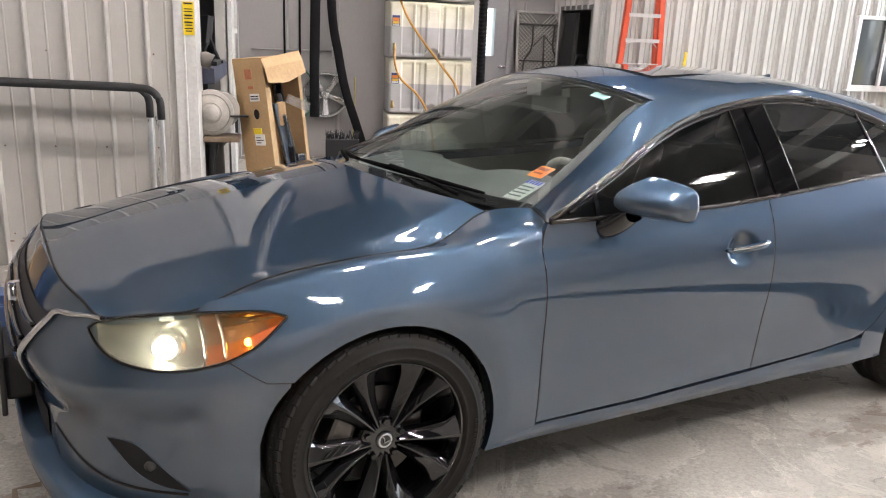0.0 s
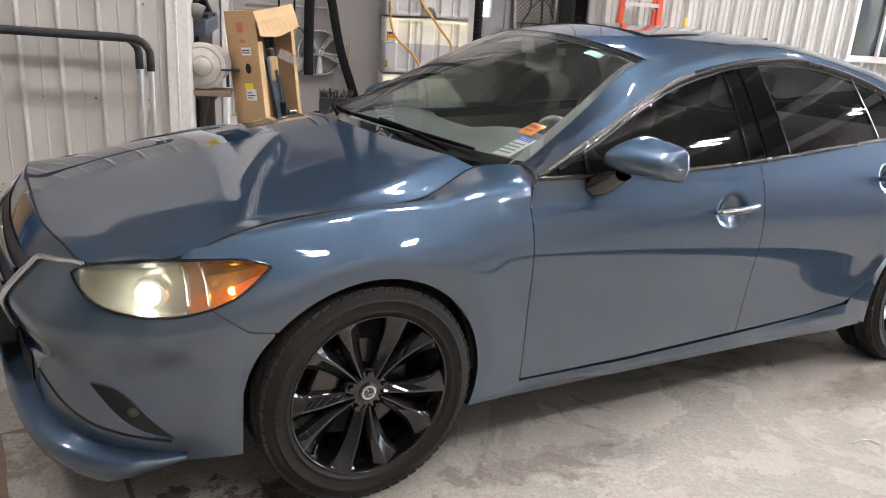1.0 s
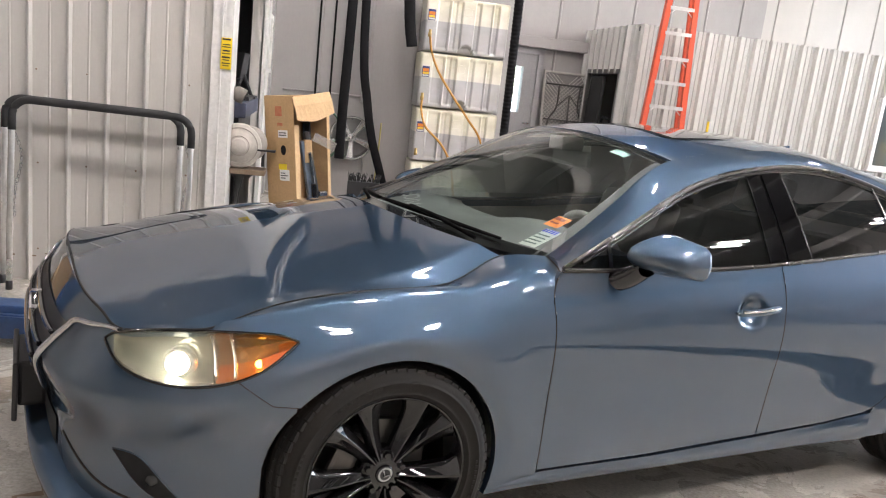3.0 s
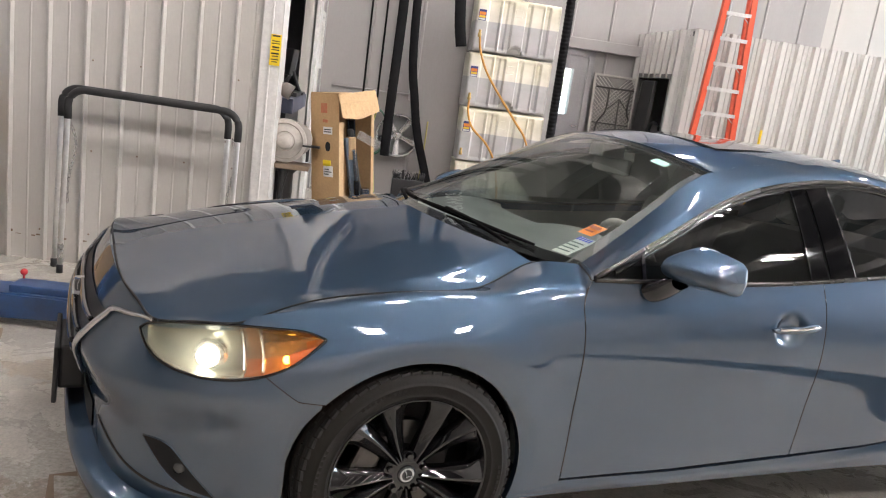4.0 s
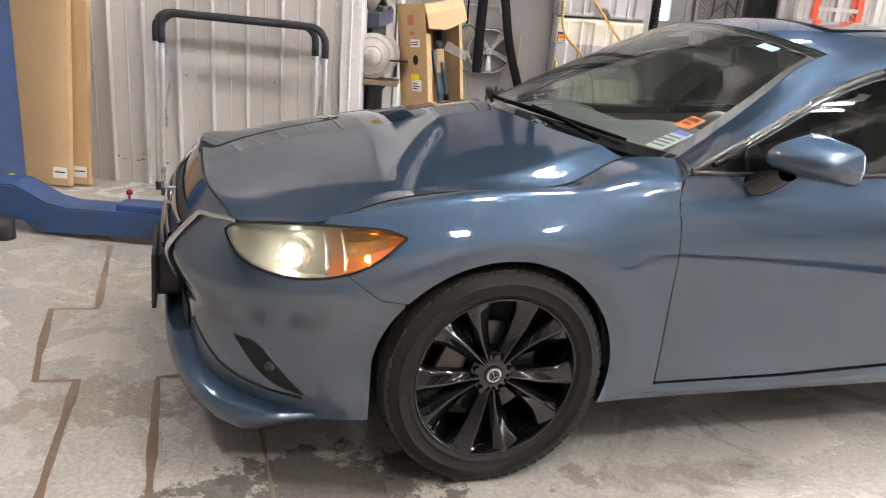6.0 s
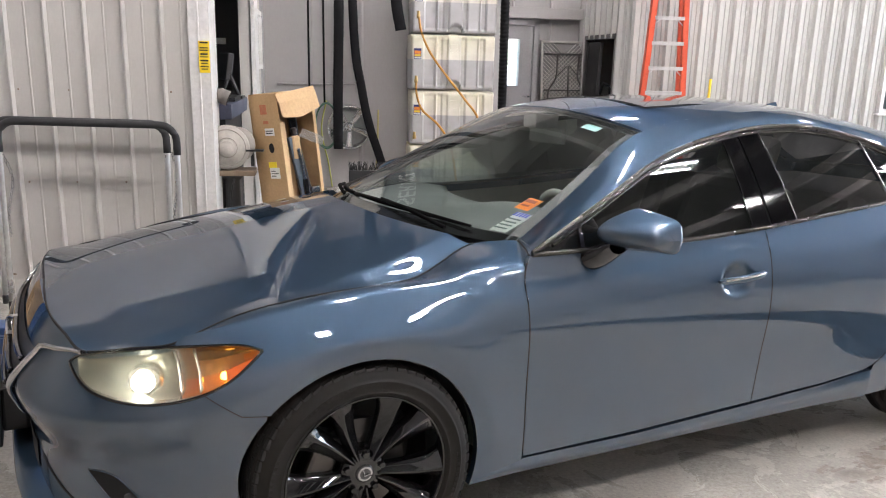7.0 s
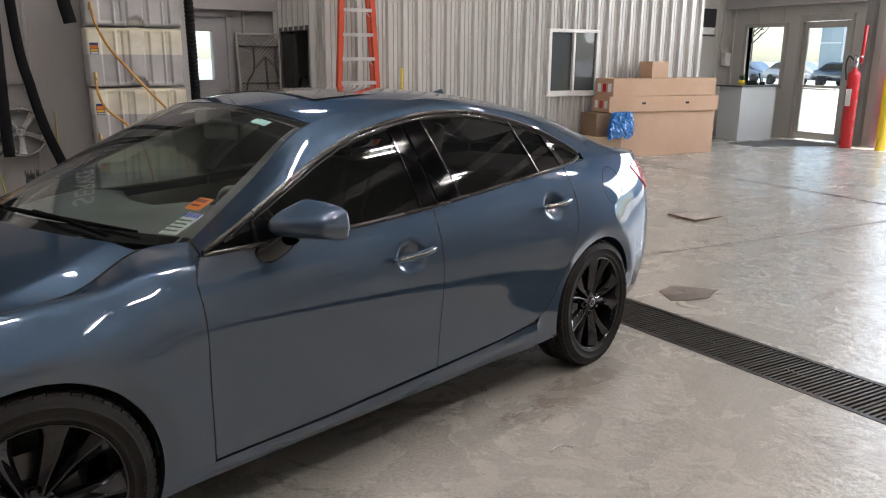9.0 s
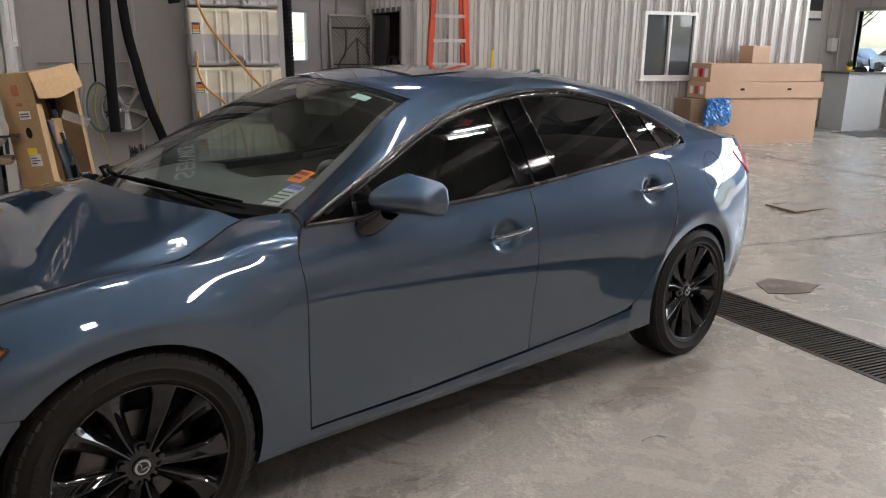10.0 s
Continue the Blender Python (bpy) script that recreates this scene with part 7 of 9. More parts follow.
workstation()
bm = bmesh.new()
box(bm, -1.19, -0.97, 6.682, 6.699, 1.665, 1.735, bevel=0.004)
tagged(part("name_plate", bm, LABEL_WHITE), "small pale name plate on the dark back wall", "sign")
# the unlit room's darkness is put into the colour of its two walls
structure("wall_doorway_back", boxed(-2.6, -2.5, 2.49, 6.69, -0.2, 3.0), worn("dark_room_wall", (0.06, 0.06, 0.065), (0.04, 0.04, 0.04), 0.7), "wall inside the service room, coloured dark for its shade")
structure("wall_service_room_back", boxed(-8.0, -0.70, 6.7, 6.8, -0.2, 3.1), worn("dim_room_wall", (0.07, 0.07, 0.075), (0.05, 0.05, 0.05), 0.7), "back wall of the service room, coloured dark for its shade")
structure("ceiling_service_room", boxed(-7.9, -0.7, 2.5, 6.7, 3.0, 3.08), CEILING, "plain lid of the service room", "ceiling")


def side_trims():
    e = thing("doorway_trim", pose(-0.57, 0, 0), "white and grey door trims on the service room side", "door trim", kind="structure")
    for y0, y1, mat in ((2.44, 2.62, TRIM_WHITE), (5.55, 5.90, TRIM_WHITE), (6.48, 6.66, DOOR_GREY)):
        bm = bmesh.new()
        box(bm, -0.03, 0.035, y0, y1, -0.2, 2.35, bevel=0.004)
        part("trim_board", bm, mat, e)
    bm = bmesh.new()
    for y0, y1, z0, z1 in ((5.90, 5.95, 1.40, 2.03), (6.45, 6.48, 1.40, 2.03), (5.90, 6.48, 1.40, 1.45), (5.90, 6.48, 1.98, 2.03)):
        box(bm, -0.02, 0.03, y0, y1, z0, z1, bevel=0.003)
    part("window_frame", bm, TRIM_WHITE, e)
    bm = bmesh.new()
    box(bm, -0.015, -0.008, 5.95, 6.45, 1.45, 1.98)
    part("pane", bm, shader("room_glass", (0.5, 0.52, 0.52), 0.05, transmission=0.6), e)
    bm = bmesh.new()
    box(bm, -0.02, 0.016, 2.62, 5.55, 2.16, 2.20, bevel=0.002)
    part("sign_board", bm, LABEL_WHITE, e)


side_trims()


def screws():
    """Screw heads in rows along the service room wall."""
    bm = bmesh.new()
    rnd = random.Random(8)
    for k in range(-26, -1):
        for z in (0.16, 0.72, 1.30, 1.90, 2.5):
            if rnd.random() < 0.8:
                x = 0.30 * k + 0.10 + rnd.uniform(-0.01, 0.01)
                cyl(bm, (x, 2.362, z), (x, 2.354, z + 0.0), 0.0075, 0.005, seg=6)
    structure("trim_screws", bm, RUST, "small rusty screw heads in the wall panels", "screws")


screws()


def wall_scuffs():
    """The rust line and scuffs low on the service room wall."""
    bm = bmesh.new()
    rnd = random.Random(11)
    for k in range(70):
        x = rnd.uniform(-3.4, -0.75)
        r = abs(((x / 0.30) + 0.5) % 1 - 0.5)
        if r < 0.14:
            continue
        w, z = rnd.uniform(0.008, 0.035), 0.115 + rnd.uniform(-0.012, 0.012)
        box(bm, x, x + w, 2.3585, 2.3605, z, z + rnd.uniform(0.004, 0.014))
    structure("trim_scuffs", bm, RUST, "broken line of rusty scuffs low on the wall", "scuffs")


wall_scuffs()

# ---------------------------------------------------------------- the tank bay
def tank():
    """One stackable moulded tank, 1.0 wide, 0.5 deep and 0.63 high, ribbed and waisted for its filler."""
    e = thing("fluid_tank", pose(0, 0, 0), "stackable translucent plastic fluid tank with moulded ribs", "tank", "stacked fluid tanks")
    nx, nz = 151, 40
    pu = (-1, -0.72, -0.69, -0.45, -0.42, -0.40, -0.37, -0.28, -0.25, -0.15, -0.12, 0.16, 0.19, 0.28, 0.31, 0.56, 0.58, 0.60, 0.63, 0.72, 0.75, 1)
    pd = (0, 0, 0.026, 0.026, 0, 0, 0.046, 0.046, 0.026, 0.026, -0.004, -0.004, 0.046, 0.046, 0.014, 0.014, 0, 0, 0.046, 0.046, 0.004, 0.004)
    rows = []
    for j in range(nz):
        f = j / (nz - 1)
        z = 0.008 + 0.614 * f
        edge = min(1.0, min(f, 1 - f) / 0.07)
        inset = 0.05 * (1 - math.sqrt(max(0, 1 - (1 - edge) ** 2)))
        body = min(1, max(0, (min(f, 1 - f) - 0.045) / 0.03))
        row = []
        for i in range(nx):
            u = -1 + 2 * i / (nx - 1)
            side = min(1.0, (1 - abs(u)) / 0.06)
            y = -0.25 + 0.05 * (1 - math.sqrt(max(0, 1 - (1 - side) ** 2))) + inset
            y += float(np.interp(u, pu, pd)) * body
            # the arched pocket under the next filler
            r = math.hypot((u - 0.02) * 0.49 / 0.098, z / 0.105)
            dip = min(1.0, max(0.0, (1.06 - r) / 0.16))
            y += 0.085 * dip * dip * (3 - 2 * dip)
            row.append(Vector((0.49 * u, y, z)))
        rows.append(row)
    bm = bmesh.new()
    vs = grid_faces(bm, rows)
    back = [[Vector((p.x * 0.98, 0.25, p.z)) for p in (r[0], r[-1])] for r in rows]
    bk = [[bm.verts.new(p) for p in r] for r in back]
    for j in range(nz - 1):
        bm.faces.new((vs[j][0], vs[j + 1][0], bk[j + 1][0], bk[j][0]))
        bm.faces.new((vs[j][-1], bk[j][1], bk[j + 1][1], vs[j + 1][-1]))
        bm.faces.new((bk[j][0], bk[j + 1][0], bk[j + 1][1], bk[j][1]))
    bm.faces.new([*vs[-1], bk[-1][1], bk[-1][0]])
    bm.faces.new([*vs[0][::-1], bk[0][0], bk[0][1]])
    bmesh.ops.recalc_face_normals(bm, faces=bm.faces)
    body = part("body", bm, [TANK], e)
    bm = bmesh.new()
    lathe(bm, [(0.0, 0.03), (0.05, 0.03), (0.058, 0.02), (0.06, -0.02)], 24, axis="Z", centre=(0, -0.165, 0.60))
    part("filler_cap", bm, TANK, e)
    bm = bmesh.new()
    box(bm, -0.460, -0.375, -0.2545, -0.2485, 0.345, 0.465)
    lab = part("label", bm, shader("navy_label", (0.03, 0.04, 0.16), 0.5), e, "hazard label with orange and yellow bands")
    for z0, z1, col in ((0.405, 0.44, (0.75, 0.22, 0.02)), (0.375, 0.40, (0.80, 0.50, 0.03)), (0.352, 0.37, (0.6, 0.6, 0.6))):
        bm = bmesh.new()
        box(bm, -0.453, -0.382, -0.2565, -0.2547, z0, z1)
        part("label_band", bm, shader("label_band_colour", col, 0.5), lab)
    bm = bmesh.new()
    box(bm, -0.042, 0.042, -0.2575, -0.252, 0.43, 0.52, bevel=0.004)
    part("embossed_plate", bm, TANK, e)
    return e


first_tank = tank()
first_tank.matrix_world = pose(1.63, 6.40, gz(1.6, 6.2) - 0.0)
TANK_Z0 = gz(1.6, 6.2)
for k in (1, 2, 3):
    copy_thing(first_tank, pose(1.63 + 0.012 * (k % 2), 6.40, TANK_Z0 + 0.632 * k, 0, 0, 0.6 * (-1) ** k))

def hose_thing(name, pts, r, mat, label, n=8, seg=8, flat=1.0):
    bm = bmesh.new()
    tube(bm, curve_pts(pts, n), r, seg, flat=flat)
    return tagged(part(name, bm, mat), label, "hose")


AMBER_HOSE = shader("amber_vinyl_hose", (0.55, 0.27, 0.06), 0.25, coat=0.3)
hose_thing("fluid_hose", [(1.22, 6.12, 2.02), (1.25, 6.10, 1.85), (1.36, 6.10, 1.62), (1.56, 6.10, 1.36), (1.76, 6.08, 1.12), (1.95, 6.08, 0.85), (2.10, 6.05, 0.2)], 0.013, AMBER_HOSE, "amber vinyl hose hanging over the tanks")
hose_thing("fluid_hose", [(1.20, 6.12, 1.30), (1.21, 6.10, 1.15), (1.28, 6.10, 0.98), (1.48, 6.10, 0.80), (1.62, 6.08, 0.55), (1.70, 6.06, 0.1)], 0.013, AMBER_HOSE, "amber vinyl hose from the lower tank")


def tank_valve(x, y, z):
    e = thing("tank_valve", pose(x, y, z), "small brass tank valve with a hose tail", "valve", "tank valves")
    bm = bmesh.new()
    lathe(bm, [(0.0, -0.03), (0.02, -0.03), (0.022, 0.0), (0.016, 0.02), (0.016, 0.05)], 14, axis="Z")
    cyl(bm, (0, -0.0, 0), (0, 0.06, 0), 0.012, seg=10)
    part("valve_body", bm, worn("brass", (0.55, 0.38, 0.14), (0.3, 0.2, 0.1), 0.3, metal=0.9), e)


tank_valve(1.215, 6.12, 2.03)
tank_valve(1.20, 6.12, 1.32)
tank_valve(1.19, 6.12, 0.68)


def ribbed_hose(name, pts, r, label, n=10):
    bm = bmesh.new()
    path = []
    cp = curve_pts(pts, n)
    for a, b in zip(cp, cp[1:]):
        m = max(2, int((b - a).length / 0.011))
        path += [a.lerp(b, k / m) for k in range(m)]
    tube(bm, path, [r * (1.0 if k % 4 < 2 else 0.87) for k in range(len(path))], 12)
    return tagged(part(name, bm, HOSE_BLACK), label, "hose")


ribbed_hose("corrugated_duct", [(2.20, 6.15, 3.2), (2.215, 6.15, 2.0), (2.225, 6.15, 1.0), (2.23, 6.15, 0.15)], 0.055, "black corrugated extraction duct beside the tanks", 4)


# flat exhaust hoses hanging down the grey wall
def exhaust_hose(pts, w, label):
    bm = bmesh.new()
    cp = curve_pts(pts, 10)
    rows = []
    for i, p in enumerate(cp):
        a = cp[min(i + 1, len(cp) - 1)] - cp[max(0, i - 1)]
        a.normalize()
        side = Vector((1, 0, 0)) - a * a.x
        side.normalize()
        nrm = side.cross(a)
        k = 1 + 0.02 * (i % 2)
        rows.append([p + side * (w * k * math.cos(t)) + nrm * (0.35 * w * math.sin(t)) for t in np.linspace(0, 2 * math.pi, 13)])
    grid_faces(bm, rows)
    bm.faces.new([bm.verts.new(p) for p in rows[-1][:-1]])
    finish(bm)
    return tagged(part("exhaust_hose", bm, HOSE_BLACK), label, "hose", "hanging exhaust hoses")


exhaust_hose([(0.32, 6.35, ROOF_Z - 0.02), (0.32, 6.35, 3.8), (0.33, 6.35, 2.2), (0.315, 6.33, 1.1), (0.315, 6.33, 0.50)], 0.056, "black flattened exhaust hose hanging straight down")
exhaust_hose([(0.36, 6.35, ROOF_Z - 0.02), (0.44, 6.35, 3.8), (0.50, 6.35, 1.85), (0.59, 6.35, 1.20), (0.68, 6.35, 0.78), (0.80, 6.35, 0.42), (0.92, 6.33, 0.05)], 0.050, "black flattened exhaust hose hanging aslant")
exhaust_hose([(0.70, 5.75, ROOF_Z - 0.02), (0.80, 5.75, 3.6), (0.92, 5.75, 2.25), (0.985, 5.75, 1.85)], 0.060, "short black exhaust hose end")


def wall_wheel():
    e = thing("alloy_wheel", pose(0.45, 6.58, 0.74, 0, 0, 0), "silver five-spoke alloy wheel hung on the wall", "alloy wheel")
    SILVER = worn("silver_alloy", (0.60, 0.60, 0.60), (0.42, 0.41, 0.40), 0.25, metal=0.85, coarse=6, amount=0.4)
    bm = bmesh.new()
    lathe(bm, [(0.252, 0.06), (0.262, -0.075), (0.258, -0.085), (0.246, -0.083), (0.236, -0.068), (0.228, 0.0), (0.225, 0.07)], 56)
    rim = part("rim", bm, SILVER, e)
    bm = bmesh.new()
    lathe(bm, [(0.0, 0.05), (0.225, 0.05)], 40)
    part("rim_back", bm, worn("grey_inner_barrel", (0.30, 0.30, 0.29), (0.18, 0.17, 0.16), 0.5, amount=0.5), rim)
    for i in range(5):
        bm = bmesh.new()
        ang = radians(54 + 72 * i)
        rows = []
        for f in np.linspace(0, 1, 9):
            r = 0.04 + 0.20 * f
            w = 0.026 + 0.022 * f ** 1.5
            rad, tan = Vector((math.cos(ang), 0, math.sin(ang))), Vector((-math.sin(ang), 0, math.cos(ang)))
            y = -0.040 - 0.032 * f
            rows.append([rad * r + tan * (w * t) + Vector((0, y + d, 0)) for t, d in ((-1, 0.03), (-0.92, 0.004), (-0.3, 0.006), (0.3, 0.006), (0.92, 0.004), (1, 0.03))])
        grid_faces(bm, rows)
        finish(bm)
        part("spoke", bm, SILVER, rim)
    bm = bmesh.new()
    lathe(bm, [(0.0, -0.05), (0.03, -0.05), (0.055, -0.042), (0.06, -0.01)], 24)
    part("hub", bm, SILVER, rim)
    bm = bmesh.new()
    cyl(bm, (0, 0.11, 0.222), (0, -0.02, 0.222), 0.008, seg=8)
    part("wall_hook", bm, CHROME_SOFT, e)


wall_wheel()
hose_thing("air_hose", [(0.18 + 0.16 * math.cos(a) * 0.8, 6.60 - 0.01 * k, 0.76 + 0.26 * math.sin(a)) for k, a in enumerate(np.linspace(0.5, 12.5, 26))], 0.010, shader("green_rubber_hose", (0.05, 0.12, 0.08), 0.5), "coiled green air hose hung on the wall")
hose_thing("air_hose", [(0.18, 6.58, 1.05), (0.12, 6.55, 0.7), (0.2, 6.55, 0.3), (0.24, 6.5, 0.02)], 0.009, shader("yellow_green_hose", (0.35, 0.36, 0.08), 0.5), "yellow-green air hose hanging down the wall")
hose_thing("air_hose", [(0.80, 6.6, 0.95), (0.79, 6.58, 0.5), (0.76, 6.55, 0.05)], 0.010, shader("faded_yellow_hose", (0.42, 0.36, 0.13), 0.5), "faded yellow hose hanging behind the wheel")
for x in (-0.02, 0.155):
    hose_thing("drop_line", [(x, 6.62, 3.9), (x, 6.62, 1.6), (x + 0.004, 6.62, 1.02)], 0.012, HOSE_BLACK, "black air line dropping down the wall", 3)
bm = bmesh.new()
tube(bm, [(-0.40, 6.66, 1.23), (0.55, 6.66, 1.24)], 0.011, 8)
tagged(part("conduit", bm, WALL_GREY), "thin grey conduit run along the wall", "conduit")
bm = bmesh.new()
box(bm, 0.53, 0.60, 6.62, 6.685, 1.17, 1.29, bevel=0.006)
tagged(part("outlet_box", bm, ALUMINIUM), "small grey electrical outlet box on the wall", "outlet box")


def brush_strip():
    e = thing("floor_brush", pose(0.62, 6.1, 0.02), "black bristle brush head standing by the wall", "brush")
    bm = bmesh.new()
    rnd = random.Random(4)
    for k in range(90):
        x = -0.18 + 0.36 * rnd.random()
        y = -0.05 + 0.1 * rnd.random()
        cyl(bm, (x, y, 0.26), (x + rnd.uniform(-0.03, 0.03), y + rnd.uniform(-0.03, 0.03), 0.33 + 0.04 * rnd.random()), 0.006, 0.002, seg=4)
    part("bristles", bm, BLACK_FOAM, e)["kind"] = "stuff"
    bm = bmesh.new()
    box(bm, -0.19, 0.19, -0.06, 0.06, 0.0, 0.265, bevel=0.01)
    part("head", bm, BLACK_PLASTIC, e)


brush_strip()

# ---------------------------------------------------------------- the back wall
OUTDOOR = clear_pane("outdoor_glass", (0.93, 0.96, 0.95), 1.5)


def back_door():
    e = thing("back_door", pose(2.95, 9.09, 0), "grey steel door with a narrow glazed panel", "door", kind="structure")
    bm = bmesh.new()
    for x0, x1, z0, z1 in ((-0.47, -0.17, 0, 2.1), (0.17, 0.37, 0, 2.1), (-0.17, 0.17, 0, 1.2), (-0.17, 0.17, 1.9, 2.1)):
        box(bm, x0, x1, -0.05, -0.005, z0, z1)
    leaf = part("leaf", bm, DOOR_GREY, e)
    bm = bmesh.new()
    box(bm, 0.24, 0.36, -0.11, -0.09, 1.03, 1.05, bevel=0.004)
    cyl(bm, (0.33, -0.05, 1.04), (0.33, -0.11, 1.04), 0.018, seg=12)
    part("lever", bm, CHROME_SOFT, leaf)
    bm = bmesh.new()
    box(bm, -0.17, 0.17, -0.03, -0.024, 1.2, 1.9)
    pane = part("pane", bm, OUTDOOR, leaf)
    pane.visible_shadow = False
    bm = bmesh.new()
    box(bm, -0.56, -0.47, -0.10, -0.004, 0, 2.16, bevel=0.004)
    box(bm, 0.37, 0.46, -0.10, -0.004, 0, 2.16, bevel=0.004)
    box(bm, -0.56, 0.46, -0.10, -0.004, 2.1, 2.20, bevel=0.004)
    part("frame", bm, DOOR_GREY, e)


back_door()
bm = bmesh.new()
box(bm, 2.36, 4.06, 8.88, 9.08, 2.20, 2.36, bevel=0.01)
structure("trim_beam", bm, WALL_GREY, "grey painted header beam over the back door", "beam")


def leaning_table():
    """A folded banquet table on edge: a woven top seen from below with its folded legs."""
    e = thing("folding_table", pose(3.78, 8.62, 0, -8, 0, 0), "folded table on edge with a pale lattice underside and dark legs", "folding table")
    LATT = worn("pale_lattice", (0.46, 0.44, 0.40), (0.33, 0.30, 0.27), 0.6, amount=0.3)
    bm = bmesh.new()
    for k in range(-12, 13):
        for s in (-1, 1):
            x = k * 0.06
            p, q = Vector((x - s * 0.9, 0, 0.06)), Vector((x + s * 0.9, 0, 1.86))
            t0 = max(0.0, (-0.34 - p.x) / (q.x - p.x) if s > 0 else (0.34 - p.x) / (q.x - p.x))
            t1 = min(1.0, (0.34 - p.x) / (q.x - p.x) if s > 0 else (-0.34 - p.x) / (q.x - p.x))
            if t1 > t0:
                tube(bm, [p.lerp(q, t0) + Vector((0, 0.004 * s, 0)), p.lerp(q, t1) + Vector((0, 0.004 * s, 0))], 0.006, 4)
    part("lattice", bm, LATT, e)["kind"] = "stuff"
    bm = bmesh.new()
    box(bm, -0.36, 0.36, 0.015, 0.03, 0.04, 1.88)
    part("top", bm, worn("dull_board", (0.22, 0.21, 0.20), (0.16, 0.15, 0.14), 0.7), e)
    bm = bmesh.new()
    for x0, x1, z0, z1 in ((-0.37, -0.34, 0.02, 1.90), (0.34, 0.37, 0.02, 1.90), (-0.37, 0.37, 0.02, 0.05), (-0.37, 0.37, 1.87, 1.90)):
        box(bm, x0, x1, -0.02, 0.02, z0, z1, bevel=0.004)
    part("rim", bm, LATT, e)
    LEG = worn("dark_leg_steel", (0.07, 0.07, 0.065), (0.12, 0.1, 0.08), 0.5, metal=0.4)
    for nm, pts, r in (("rail", [(-0.33, -0.035, 1.70), (0.33, -0.035, 1.70)], 0.014),
                       ("leg", curve_pts([(-0.12, -0.04, 1.69), (-0.14, -0.04, 1.35), (-0.26, -0.04, 1.12), (-0.28, -0.04, 0.6)], 5), 0.014),
                       ("leg", curve_pts([(0.22, -0.04, 1.69), (0.20, -0.04, 1.35), (0.30, -0.04, 1.12), (0.31, -0.04, 0.6)], 5), 0.014),
                       ("centre_bar", [(0.05, -0.045, 1.55), (0.05, -0.045, 0.8)], 0.014),
                       ("brace", [(0.05, -0.045, 1.55), (-0.12, -0.045, 1.38)], 0.008),
                       ("brace", [(0.05, -0.045, 1.55), (0.20, -0.045, 1.38)], 0.008),
                       ("rail", [(-0.33, -0.035, 1.16), (0.33, -0.035, 1.16)], 0.010)):
        bm = bmesh.new()
        tube(bm, pts, r, 8)
        part(nm, bm, LEG, e)


leaning_table()
bm = bmesh.new()
box(bm, -0.03, 0.03, -0.24, 0.24, 0, 1.86, bevel=0.012, m=pose(3.98, 8.20, 0, 0, 2, 0))
tagged(part("rubber_sheet", bm, BLACK_FOAM), "black rubber sheet standing by the office opening", "rubber sheet")
bm = bmesh.new()
tube(bm, curve_pts([(4.02, 7.85, 1.10), (4.0, 7.7, 1.27), (4.0, 7.55, 1.28), (4.02, 7.45, 1.15), (4.02, 7.45, 0.1)], 5), 0.018, 8)
tagged(part("vacuum_hose", bm, HOSE_BLACK), "black vacuum hose hooked in the opening", "hose")
# shade inside the office is painted into this wall's grey
structure("wall_office_inside", boxed(5.2, 5.25, 7.15, 9.0, -0.1, 2.45), worn("dim_office_wall", (0.16, 0.155, 0.155), (0.1, 0.1, 0.1), 0.7), "inner wall of the office, its dimness in the colour")
bm = bmesh.new()
for y0, y1, z0, z1 in ((7.36, 7.42, -0.1, 1.96), (8.62, 8.68, -0.1, 1.96), (7.36, 8.68, 1.90, 1.96)):
    box(bm, 4.02, 4.20, y0, y1, z0, z1, bevel=0.004)
structure("trim_office_opening", bm, worn("dark_jamb", (0.10, 0.095, 0.09), (0.06, 0.06, 0.06), 0.5), "dark jamb of the office opening", "door trim")


